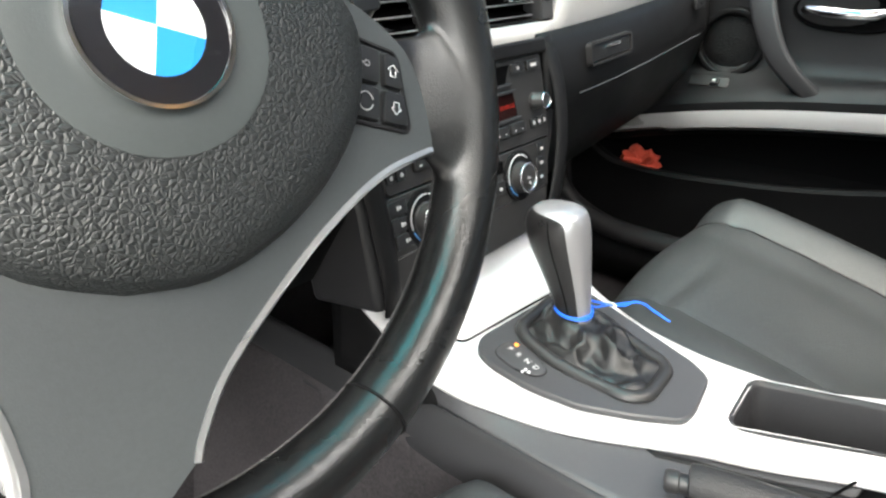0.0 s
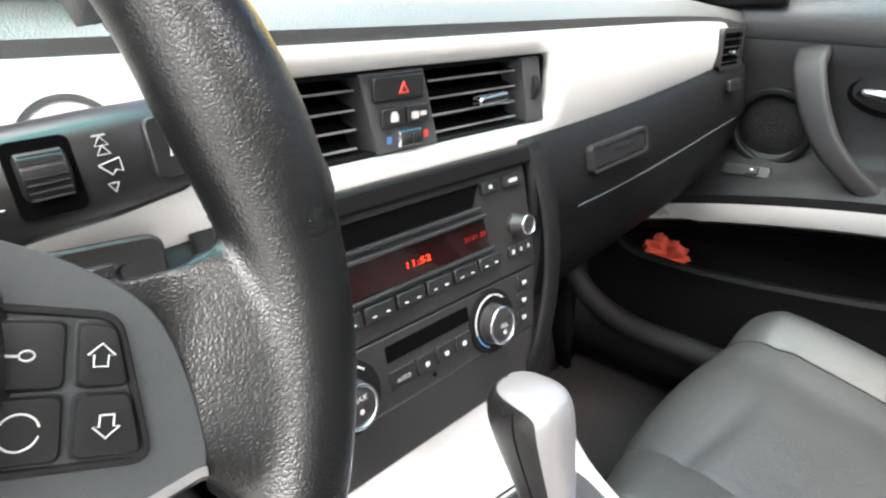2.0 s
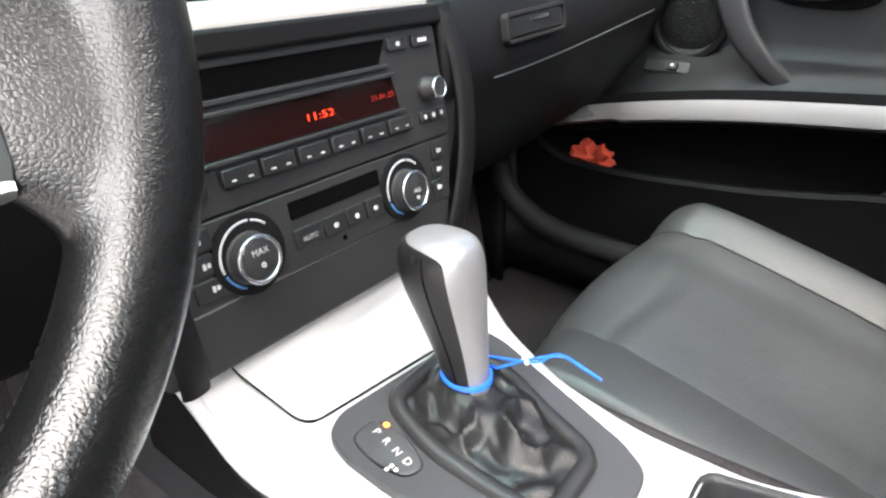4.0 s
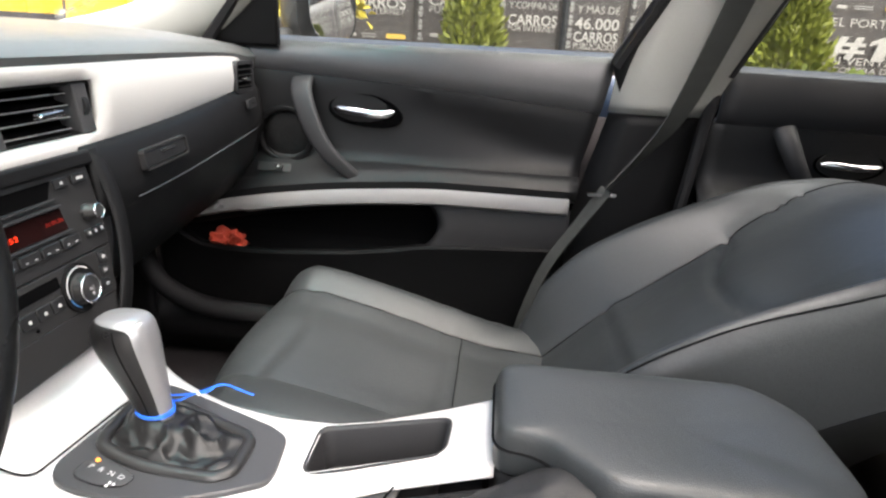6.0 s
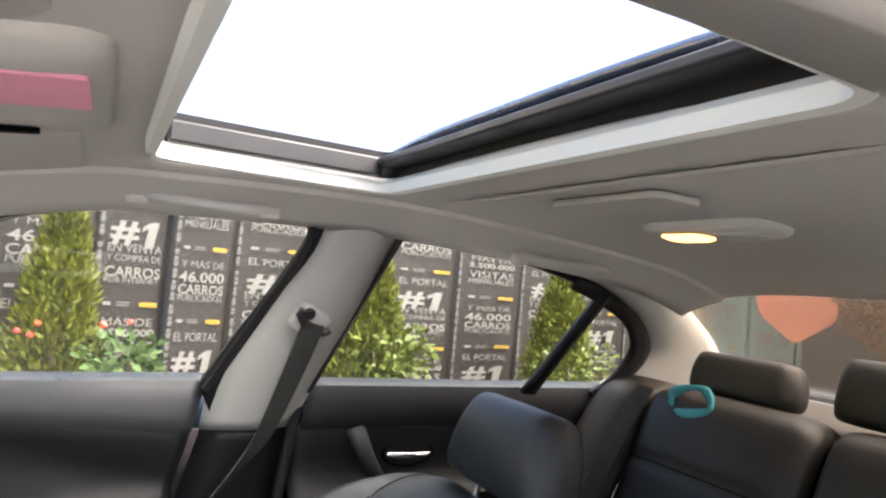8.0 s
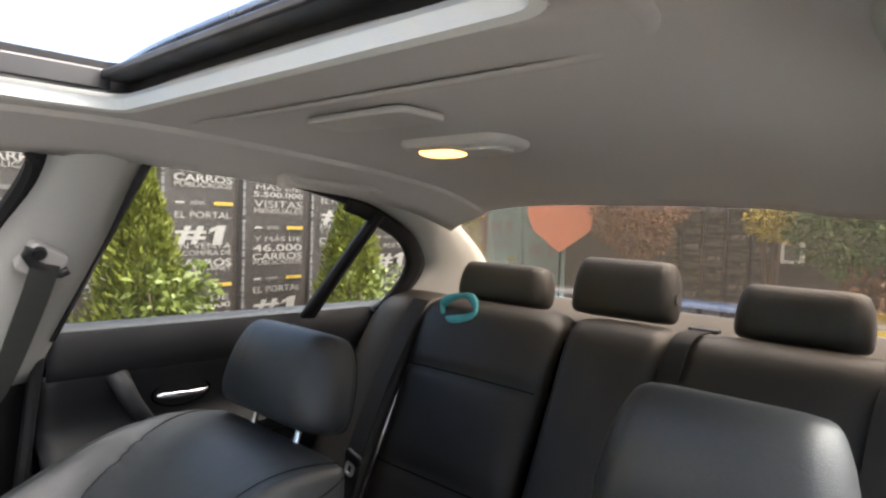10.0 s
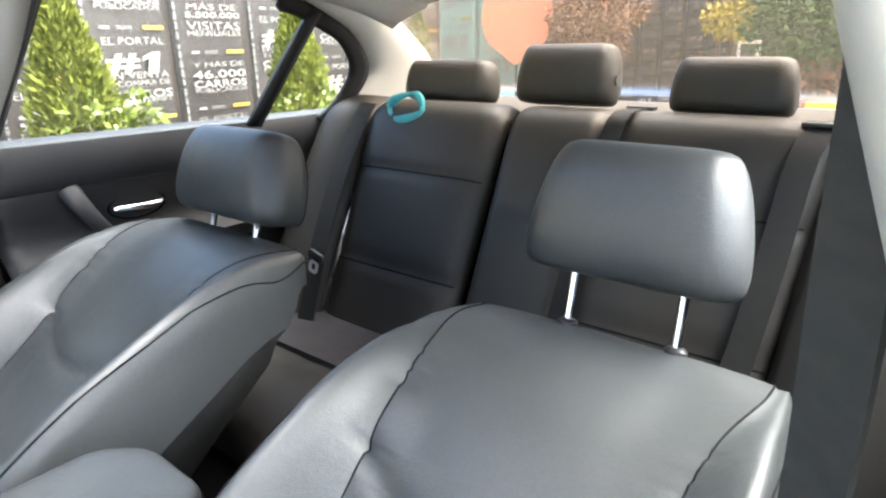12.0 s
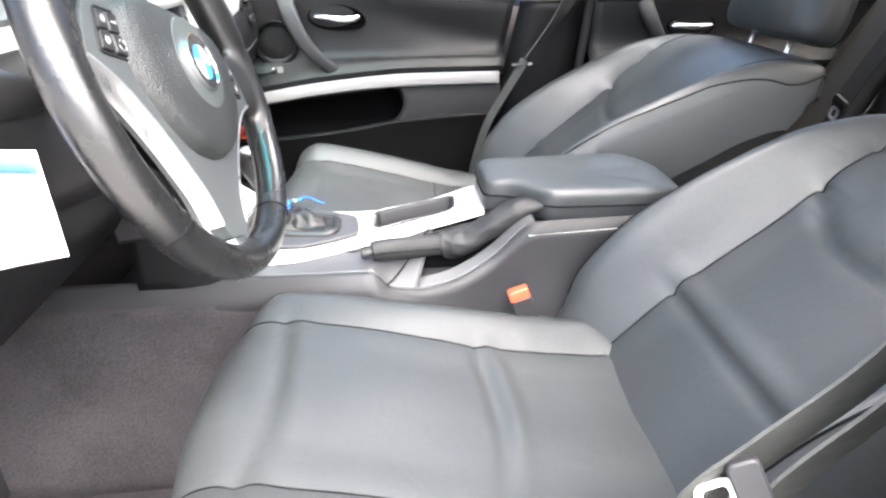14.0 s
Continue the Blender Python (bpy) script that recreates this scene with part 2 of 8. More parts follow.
def part(name, bm, mat, parent=None, label="", sharp=40, solid=0.0, bevel=0.0, offset=-1.0, seg=2, fix=True, sub=0):
    if fix:
        bmesh.ops.recalc_face_normals(bm, faces=bm.faces)
    me = bpy.data.meshes.new(name)
    bm.to_mesh(me)
    bm.free()
    me.polygons.foreach_set("use_smooth", [True] * len(me.polygons))
    me.set_sharp_from_angle(angle=radians(sharp))
    me.materials.append(mat)
    ob = new(name, me)
    if parent:
        ob.parent = parent
        ob.matrix_parent_inverse = Matrix.Translation(-parent.location)
    if solid:
        s = ob.modifiers.new("thickness", "SOLIDIFY")
        s.thickness, s.offset = solid, offset
    if bevel:
        s = ob.modifiers.new("edges", "BEVEL")
        s.width, s.segments, s.limit_method, s.angle_limit = bevel, seg, "ANGLE", radians(35)
    if sub:
        s = ob.modifiers.new("round", "SUBSURF")
        s.levels = s.render_levels = sub
    if label:
        ob["label"] = label
    return ob


def structure(name, bm, mat, label, category, **k):
    return tagged(part(name, bm, mat, None, **k), label, category, kind="structure")


def B():
    return bmesh.new()


def box(bm, c, s, m=None):
    mm = Matrix.Translation(c) @ Matrix.Diagonal((*s, 1))
    return bmesh.ops.create_cube(bm, size=1.0, matrix=(m @ mm) if m else mm)


def grid(bm, f, nu, nv, close=False):
    rows = [[bm.verts.new(f(i / nu, j / nv)) for j in range(nv + 1)] for i in range(nu if close else nu + 1)]
    n = len(rows)
    for i in range(nu):
        a, b = rows[i], rows[(i + 1) % n]
        for j in range(nv):
            bm.faces.new((a[j], b[j], b[j + 1], a[j + 1]))
    return rows


def loft(bm, rings, cap=True):
    vs = [[bm.verts.new(p) for p in r] for r in rings]
    n = len(vs[0])
    for a, b in zip(vs, vs[1:]):
        for j in range(n):
            bm.faces.new((a[j], a[(j + 1) % n], b[(j + 1) % n], b[j]))
    if cap:
        bm.faces.new(vs[0][::-1])
        bm.faces.new(vs[-1])
    return vs


def spline(pts, n):
    """n + 1 points on a smooth curve through pts."""
    P = [Vector(p) for p in pts]
    out = []
    for k in range(n + 1):
        s = k / n * (len(P) - 1)
        i = min(int(s), len(P) - 2)
        t = s - i
        a, b, c, d = P[max(i - 1, 0)], P[i], P[i + 1], P[min(i + 2, len(P) - 1)]
        out.append(0.5 * ((2 * b) + (c - a) * t + (2 * a - 5 * b + 4 * c - d) * t * t + (3 * b - a - 3 * c + d) * t ** 3))
    return out


def curve1(keys, x):
    """Smooth value at x through (x, value) keys."""
    keys = sorted(keys)
    if x <= keys[0][0]:
        return keys[0][1]
    if x >= keys[-1][0]:
        return keys[-1][1]
    n = len(keys)
    i = max(k for k in range(n - 1) if keys[k][0] <= x)
    rise = [(q[1] - p[1]) / (q[0] - p[0]) for p, q in zip(keys, keys[1:])]

    def slope(k):
        if k in (0, n - 1):
            return rise[min(k, n - 2)]
        p, q = rise[k - 1], rise[k]
        return 0.0 if p * q <= 0 else 2 * p * q / (p + q)
    (a, u), (c, v) = keys[i], keys[i + 1]
    h, t = c - a, (x - a) / (c - a)
    return u * (1 + 2 * t) * (1 - t) ** 2 + slope(i) * h * t * (1 - t) ** 2 + v * t * t * (3 - 2 * t) + slope(i + 1) * h * t * t * (t - 1)


def tube(bm, pts, r, n=8, closed=False, flat=1.0, up=(0, 0, 1)):
    """A tube along pts. r: a number or a function of 0..1; flat: the section's height over its width."""
    P = [Vector(p) for p in pts]
    rings = []
    m = len(P)
    for i, p in enumerate(P):
        a = P[(i - 1) % m] if closed or i else P[0]
        b = P[(i + 1) % m] if closed or i < m - 1 else P[-1]
        d = (b - a).normalized()
        s = d.cross(Vector(up))
        if s.length < 1e-4:
            s = d.cross(Vector((1, 0, 0)))
        s.normalize()
        w = s.cross(d)
        rr = r(i / (m - 1)) if callable(r) else r
        rings.append([p + s * rr * math.cos(2 * math.pi * k / n) + w * rr * flat * math.sin(2 * math.pi * k / n) for k in range(n)])
    if closed:
        vs = [[bm.verts.new(q) for q in ring] for ring in rings]
        for i in range(m):
            a, b = vs[i], vs[(i + 1) % m]
            for j in range(n):
                bm.faces.new((a[j], a[(j + 1) % n], b[(j + 1) % n], b[j]))
    else:
        loft(bm, rings)


def prism(bm, poly, way):
    """A solid from a polygon's corners, drawn out along a vector."""
    w = Vector(way)
    a = [bm.verts.new(p) for p in poly]
    b = [bm.verts.new(Vector(p) + w) for p in poly]
    n = len(a)
    bm.faces.new(a[::-1])
    bm.faces.new(b)
    for i in range(n):
        bm.faces.new((a[i], a[(i + 1) % n], b[(i + 1) % n], b[i]))


def rrect(w, h, r, n=4, cx=0.0, cy=0.0):
    """The corners of a rounded rectangle, counter-clockwise."""
    out = []
    for sx, sy, a0 in ((1, 1, 0), (-1, 1, 90), (-1, -1, 180), (1, -1, 270)):
        for k in range(n + 1):
            a = radians(a0 + 90 * k / n)
            out.append((cx + sx * (w / 2 - r) + r * math.cos(a), cy + sy * (h / 2 - r) + r * math.sin(a)))
    return out


def slab(bm, m, outline, d0, d1):
    """An outline in the plane of m, drawn from depth d0 to d1 along its third axis."""
    prism(bm, [m @ Vector((x, y, d0)) for x, y in outline], m.to_3x3() @ Vector((0, 0, d1 - d0)))


def lathe(bm, profile, m, n=32):
    """A turned body: (radius, height) pairs round the third axis of m."""
    rings = [[m @ Vector((r * math.cos(2 * math.pi * k / n), r * math.sin(2 * math.pi * k / n), h)) for k in range(n)] for r, h in profile]
    loft(bm, rings)


def ring(bm, m, r0, r1, d0, d1, n=40):
    prof = [(r0, d0), (r1, d0), (r1, d1), (r0, d1), (r0, d0)]
    grid(bm, lambda u, v: m @ Vector((lambda q: (q[0] * math.cos(2 * math.pi * u), q[0] * math.sin(2 * math.pi * u), q[1]))(prof[round(v * 4)])), n, 4, close=True)


def axes(o, ex, ey):
    """A frame with its origin, first axis and (about) second axis."""
    ex = Vector(ex).normalized()
    ez = ex.cross(Vector(ey)).normalized()
    ey = ez.cross(ex)
    m = Matrix((ex, ey, ez)).transposed().to_4x4()
    m.translation = o
    return m


TEXTS = {}


def text_bm(body, m, width=None, height=None, depth=0.0, bold=0.0, cache=TEXTS):
    """A bmesh of raised letters centred on the frame m, as wide (or high) as asked."""
    key = (body, bold)
    if key not in cache:
        cu = bpy.data.curves.new("letters", "FONT")
        cu.body, cu.size, cu.resolution_u, cu.offset = body, 1.0, 3, bold
        ob = new("letters", cu)
        bpy.context.view_layer.update()
        me = bpy.data.meshes.new_from_object(ob.evaluated_get(bpy.context.evaluated_depsgraph_get()))
        bpy.data.objects.remove(ob)
        bpy.data.curves.remove(cu)
        cache[key] = me
    bm = bmesh.new()
    bm.from_mesh(cache[key])
    xs, ys = [v.co.x for v in bm.verts], [v.co.y for v in bm.verts]
    w, h = max(xs) - min(xs), max(ys) - min(ys)
    sx = (width or 0) / w if width else height / h
    sy = height / h if height else sx
    bm.transform(m @ Matrix.Diagonal((sx, sy, 1, 1)) @ Matrix.Translation((-(max(xs) + min(xs)) / 2, -(max(ys) + min(ys)) / 2, depth)))
    return bm


def shift(m, x=0, y=0, z=0, turn=0):
    return m @ Matrix.Translation((x, y, z)) @ Matrix.Rotation(radians(turn), 4, "Z")


# ---- shell of the car ----
def side_x(z):
    return 0.70 - 0.40 * (z - 0.84) if z > 0.84 else 0.70


def out_x(s, x):
    """A distance from the middle, on the passenger's (1) or the driver's (-1) side."""
    return x if s > 0 else -(x + 0.056)


def strip(bm, low, high, side=1, n=16, w=4, bulge=0.01, inset=0.0):
    """A side panel between two edges given as (y, z), bulging inwards."""
    a, b = spline([(0, *p) for p in low], n), spline([(0, *p) for p in high], n)

    def f(u, v):
        k = round(u * n)
        p = a[k].lerp(b[k], v)
        return (out_x(side, side_x(p.z) - inset - bulge * math.sin(math.pi * v)), p.y, p.z)
    grid(bm, f, n, w)


# floor, tunnel, footwell
b = B()
grid(b, lambda u, v: (-0.82 + 1.64 * u, 0.78 - 2.2 * v, 0.215 + 0.13 * max(0, 1 - abs(-0.82 + 1.64 * u) / 0.20) ** 0.6 + 0.006 * noise.noise((u * 9, v * 14, 0))), 40, 50)
structure("floor", b, CARPET, "worn dark grey carpet on the car's floor pan", "carpet", solid=0.03)
b = B()
grid(b, lambda u, v: (-0.72 + 1.44 * u, 0.66 + 0.14 * math.sin(v * math.pi / 2), 0.22 + 0.74 * v), 16, 12)
structure("wall_front", b, CARPET, "dark carpeted bulkhead of the footwells", "bulkhead", solid=0.03)
b = B()
grid(b, lambda u, v: (-0.70 + 1.40 * u, -0.88 - 0.10 * v - 0.9 * max(0, v - 0.5), 0.22 + 0.22 * min(1, v * 2)), 16, 8)
structure("wall_rear", b, CARPET, "dark carpeted step under the rear seat", "bulkhead", solid=0.03)

ROOF_Z = [(-1.6, 1.14), (-1.42, 1.215), (-1.25, 1.262), (-0.9, 1.30), (-0.5, 1.322), (-0.15, 1.312), (0.12, 1.262)]
SR = (-0.39, 0.36, -0.525, -0.16)


def roof_z(x, y):
    return curve1(ROOF_Z, y) - 0.07 * (abs(x) / 0.55) ** 4


xs = [-0.56, -0.53, -0.49, -0.45, -0.42] + [SR[0] + (SR[1] - SR[0]) * k / 14 for k in range(15)] + [0.40, 0.44, 0.49, 0.53, 0.56]
ys = [-1.44 + (SR[2] + 1.44) * k / 22 for k in range(23)] + [SR[2] + (SR[3] - SR[2]) * k / 10 for k in range(1, 11)] + [SR[3] + (0.13 - SR[3]) * k / 9 for k in range(1, 10)]


def roof_sheet(bm, lift, spread=1.0):
    vs = {(i, j): bm.verts.new(((x * spread if abs(x) < 0.42 else x * spread - 0.035 * (1 if x > 0 else 1.6)), y, roof_z(x, y) + lift)) for i, x in enumerate(xs) for j, y in enumerate(ys)}
    for i in range(len(xs) - 1):
        for j in range(len(ys) - 1):
            cx, cy = (xs[i] + xs[i + 1]) / 2, (ys[j] + ys[j + 1]) / 2
            if SR[0] < cx < SR[1] and SR[2] < cy < SR[3]:
                continue
            bm.faces.new((vs[i, j], vs[i + 1, j], vs[i + 1, j + 1], vs[i, j + 1]))


b = B()
roof_sheet(b, 0)
structure("ceiling", b, HEADLINER, "grey-beige cloth headliner with an open sunroof", "headliner", solid=0.012, offset=1.0, fix=False)
b = B()
roof_sheet(b, 0.06, 1.06)
structure("roof", b, PAINT, "dark blue painted steel roof panel", "car roof", solid=0.01, offset=1.0, fix=False)

# sunroof: pale trim round the opening, dark seal and runners above it
sunroof = thing("sunroof", (0, -0.34, 1.33), "open sunroof with pale trim frame and black seal", "sunroof", kind="structure")
SRM = axes(((SR[0] + SR[1]) / 2, (SR[2] + SR[3]) / 2, 1.318), (1, 0, 0), (0, 1, 0))
SW, SH = SR[1] - SR[0], SR[3] - SR[2]


def frame_ring(bm, m, w, h, r, sect):
    """A frame with rounded corners; sect: (outwards, depth) pairs of its closed section."""
    n = 6
    loops = [[m @ Vector((x, y, d)) for x, y in rrect(w + 2 * o, h + 2 * o, max(0.004, r + o), n)] for o, d in sect]
    loops.append(loops[0])
    k = len(loops[0])
    vs = [[bm.verts.new(p) for p in lp] for lp in loops[:-1]]
    vs.append(vs[0])
    for a, c in zip(vs, vs[1:]):
        for j in range(k):
            bm.faces.new((a[j], a[(j + 1) % k], c[(j + 1) % k], c[j]))


b = B()
frame_ring(b, SRM, SW, SH, 0.035, [(-0.006, -0.012), (0.006, -0.014), (0.012, -0.008), (0.011, 0.004), (-0.002, 0.012), (-0.008, 0.004)])
part("trim_frame", b, TRIM_PALE, sunroof, "pale grey trim frame")
b = B()
frame_ring(b, SRM, SW + 0.012, SH + 0.012, 0.035, [(-0.004, 0.008), (0.012, 0.008), (0.012, 0.058), (-0.002, 0.058)])
part("seal", b, RUBBER, sunroof, "black rubber seal")
b = B()
box(b, (-0.015, SR[2] + 0.016, 1.352), (0.73, 0.045, 0.012))
part("slider_edge", b, PLASTIC_HARD, sunroof, "black edge of the slid-back panel", bevel=0.003)
part("rail", (lambda q: (box(q, (0.345, -0.34, 1.345), (0.018, 0.32, 0.03)), q)[1])(B()), PLASTIC_HARD, sunroof, bevel=0.003)
part("rail", (lambda q: (box(q, (-0.378, -0.34, 1.345), (0.018, 0.32, 0.03)), q)[1])(B()), PLASTIC_HARD, sunroof, bevel=0.003)
# raised rim of the headliner behind the opening
b = B()
tube(b, spline([(-0.44, -0.25, 1.292), (-0.45, -0.45, 1.298), (-0.42, -0.60, 1.303), (-0.33, -0.655, 1.308), (0, -0.67, 1.312), (0.30, -0.655, 1.308), (0.42, -0.60, 1.303), (0.45, -0.45, 1.298), (0.44, -0.25, 1.292)], 60), 0.010, 10, flat=0.3)
structure("trim", b, HEADLINER, "moulded cloth rim round the sunroof in the headliner", "trim")

for s in (1, -1):
    b = B()
    strip(b, [(0.50, 0.915), (0.41, 0.955), (0.259, 1.075), (0.058, 1.186), (-0.10, 1.245)], [(0.76, 0.945), (0.56, 0.995), (0.374, 1.098), (0.19, 1.219), (0.06, 1.285)], s, bulge=0.02)
    structure("pillar_front", b, PILLAR, "pale fabric-covered windscreen pillar above the dash", "pillar", solid=0.05, offset=-s, fix=False)
    b = B()
    strip(b, [(-0.312, 0.84), (-0.325, 0.96), (-0.399, 1.107), (-0.455, 1.20), (-0.47, 1.275)], [(-0.492, 0.84), (-0.535, 0.96), (-0.585, 1.10), (-0.612, 1.217), (-0.640, 1.28)], s, bulge=0.025)
    structure("pillar_middle", b, PILLAR, "pale grey middle pillar trim with belt guide", "pillar", solid=0.05, offset=s, fix=False)
    b = B()
    strip(b, [(-0.20, 0.30), (-0.235, 0.50), (-0.275, 0.68), (-0.314, 0.838)], [(-0.44, 0.30), (-0.46, 0.50), (-0.468, 0.66), (-0.492, 0.838)], s, bulge=0.02)
    structure("pillar_base", b, PLASTIC, "black plastic foot of the middle pillar", "pillar", solid=0.05, offset=s, fix=False)
    b = B()
    strip(b, [(-1.30, 0.88), (-1.40, 0.965), (-1.432, 1.036), (-1.345, 1.120), (-1.20, 1.185), (-1.05, 1.222)], [(-1.80, 0.93), (-1.76, 1.00), (-1.684, 1.063), (-1.57, 1.13), (-1.455, 1.195), (-1.38, 1.245)], s, n=20, bulge=0.03)
    structure("pillar_rear", b, PILLAR, "pale grey cloth rear pillar beside the back window", "pillar", solid=0.05, offset=s, fix=False)
    b = B()
    strip(b, [(0.10, 1.200), (-0.08, 1.240), (-0.18, 1.256), (-0.40, 1.272), (-0.68, 1.266), (-0.907, 1.247), (-1.10, 1.215), (-1.22, 1.185)], [(0.13, 1.262), (-0.08, 1.29), (-0.18, 1.30), (-0.40, 1.31), (-0.68, 1.305), (-0.907, 1.29), (-1.10, 1.265), (-1.25, 1.235)], s, n=24, bulge=0.012)
    structure("roof_rail", b, HEADLINER, "grey cloth-covered roof rail above the side windows", "roof rail", solid=0.04, offset=-s, fix=False)
    # outer skin under the windows and the sill
    b = B()
    if s > 0:
        grid(b, lambda u, v: (0.80 + 0.06 * math.sin(v * 2.6), 0.95 - 2.9 * u, 0.90 - 0.67 * v), 24, 8)
    else:
        grid(b, lambda u, v: (-0.80 - 0.06 * math.sin(v * 2.6), -0.52 - 1.43 * u, 0.90 - 0.67 * v), 16, 8)
    structure("wall_side", b, PAINT, "dark blue painted outer side of the car", "car body", solid=0.01, offset=s)
    b = B()
    grid(b, lambda u, v: (out_x(s, 0.66 + 0.14 * v), 0.75 - 2.1 * u, 0.33 + 0.03 * math.sin(v * 3.1)), 24, 6)
    structure("sill", b, PLASTIC, "black plastic door sill plate", "sill", solid=0.11)

# carpeted tunnel beside the console
for x0, x1 in ((-0.166, -0.245), (0.110, 0.175)):
    b = B()
    grid(b, lambda u, v: (x0 + (x1 - x0) * v ** 1.6 + 0.006 * noise.noise((u * 8, v * 4, x0)), 0.78 - 1.25 * u, 0.50 - 0.285 * v - (0.10 * (1 - v) * max(0, min(1, (0.06 + 1.25 * u - 0.78) / 0.1)) if x0 < 0 else 0)), 40, 12)
    structure("tunnel", b, CARPET, "worn dark carpet on the tunnel side", "carpet", solid=0.012, offset=0)
# inner walls that close the cabin below the doors
for x0, y0, y1 in ((0.778, 0.80, -1.30), (-0.80, 0.80, 0.50), (-0.80, -0.50, -1.30)):
    b = B()
    grid(b, lambda u, v: (x0, y0 + (y1 - y0) * u, 0.20 + 0.62 * v), 12, 6)
    structure("wall_inner", b, CARPET, "dark carpeted inner side of the car body", "car body", solid=0.02, offset=0)
for s in (1, -1):
    b = B()
    grid(b, lambda u, v: (out_x(s, 0.655 + 0.05 * u), 0.60 + 0.16 * u, 0.24 + 0.58 * v), 6, 6)
    structure("kick_panel", b, PLASTIC, "black kick panel beside the footwell", "trim panel", solid=0.012)
# side windows of the passenger's side
FRONT_WIN = [(0.455, 0.925), (0.323, 1.062), (0.178, 1.152), (0.028, 1.215), (-0.18, 1.256), (-0.39, 1.270), (-0.44, 1.258), (-0.45, 1.22), (-0.395, 1.10), (-0.312, 0.925)]
REAR_WIN = [(-0.512, 0.92), (-0.618, 1.215), (-0.632, 1.246), (-0.668, 1.260), (-0.907, 1.242), (-1.187, 1.182), (-1.332, 1.120), (-1.405, 1.06), (-1.423, 1.02), (-1.404, 0.973), (-1.30, 0.90)]


def pane(name, poly, side, mat, label):
    bm = B()
    prism(bm, [(out_x(side, side_x(z) + 0.022), y, z) for y, z in poly], (side * 0.004, 0, 0))
    ob = structure(name, bm, mat, label, "window")
    ob.visible_shadow = False
    return ob


for s in (1, -1):
    if s > 0:
        w1 = pane("window_1", FRONT_WIN, s, GLASS, "clear glass of the closed front passenger window")
        q = B()
        tube(q, [(out_x(s, side_x(p.z) - 0.004), p.y, p.z) for p in spline([(0, *p) for p in FRONT_WIN], 70)], 0.011, 6)
        part("window_seal", q, RUBBER, w1, "black rubber window seal")
        q = B()
        strip(q, [(-0.300, 0.93), (-0.345, 1.03), (-0.392, 1.12), (-0.438, 1.205), (-0.448, 1.262)], [(-0.335, 0.86), (-0.375, 1.03), (-0.422, 1.12), (-0.466, 1.205), (-0.480, 1.285)], s, n=12, w=3, bulge=0.004, inset=0.002)
        part("window_frame", q, RUBBER, w1, "black door window frame", solid=0.03, offset=s, fix=False)
        q = B()
        prism(q, [(s * (side_x(z) + 0.004), y, z) for y, z in ((0.475, 0.925), (0.30, 1.075), (0.318, 0.925))], (s * 0.02, 0, 0))
        part("mirror_triangle", q, PLASTIC, w1, "black plastic mirror triangle", bevel=0.004)
    w2 = pane("window_2" if s > 0 else "window_3", REAR_WIN, s, GLASS, "clear glass of the closed rear side window")
    q = B()
    tube(q, [(out_x(s, side_x(p.z) + 0.008), p.y, p.z) for p in spline([(0, *p) for p in REAR_WIN], 70)], 0.012, 6)
    part("window_seal", q, RUBBER, w2, "black rubber window seal")
    q = B()
    strip(q, [(-1.055, 0.915), (-1.125, 1.05), (-1.195, 1.18)], [(-1.085, 0.915), (-1.15, 1.05), (-1.218, 1.178)], s, n=6, w=2, bulge=0.004, inset=-0.004)
    part("window_divider", q, RUBBER, w2, "black window divider", solid=0.02, offset=-s)

    q = B()
    strip(q, [(-1.30, 0.915), (-1.345, 0.965), (-1.368, 1.02), (-1.352, 1.065), (-1.290, 1.115), (-1.17, 1.162), (-1.10, 1.182)], [(-1.32, 0.895), (-1.41, 0.965), (-1.436, 1.025), (-1.412, 1.07), (-1.337, 1.130), (-1.19, 1.192), (-1.10, 1.210)], s, n=28, w=3, bulge=0.003, inset=-0.006)
    part("quarter_frame", q, RUBBER, w2, "broad black frame round the quarter glass", solid=0.012, offset=-s)

# windscreen with a teal shade band, back window
def screen(bm, y0, z0, x0, y1, z1, x1, v0, v1, bow):
    grid(bm, lambda u, v: (lambda k, q: ((x0 + (x1 - x0) * k) * q, y0 + (y1 - y0) * k + bow * (1 - q * q), z0 + (z1 - z0) * k + 0.012 * math.sin(math.pi * k)))(v0 + (v1 - v0) * v, 2 * u - 1), 24, 8)


b = B()
screen(b, 0.74, 0.945, 0.68, 0.08, 1.285, 0.54, 0.0, 0.80, 0.10)
w4 = structure("window_4", b, GLASS, "clear windscreen glass with a teal shade band along the top", "windscreen", solid=0.004)
w4.visible_shadow = False
b = B()
screen(b, 0.74, 0.945, 0.68, 0.08, 1.285, 0.54, 0.80, 1.0, 0.10)
band = part("shade_band", b, GLASS_BAND, w4, "teal shade band", solid=0.004)
band.visible_shadow = False
b = B()
screen(b, -1.84, 0.945, 0.68, -1.42, 1.225, 0.61, 0.0, 1.0, -0.06)
structure("window_5", b, GLASS_REAR, "hazy tinted back window glass", "window", solid=0.004)
b = B()
grid(b, lambda u, v: (-0.60 + 1.2 * u, -1.40 - 0.50 * v, 0.925 + 0.012 * math.sin(v * 3)), 20, 8)
structure("parcel_shelf", b, SHELF, "dusty pale grey parcel shelf behind the rear seat", "parcel shelf", solid=0.02)
b = B()
box(b, (0, -1.98, 0.68), (1.5, 0.25, 0.42))
structure("boot_lid", b, PAINT, "dark blue painted rear body panel", "car body", bevel=0.05)
b = B()
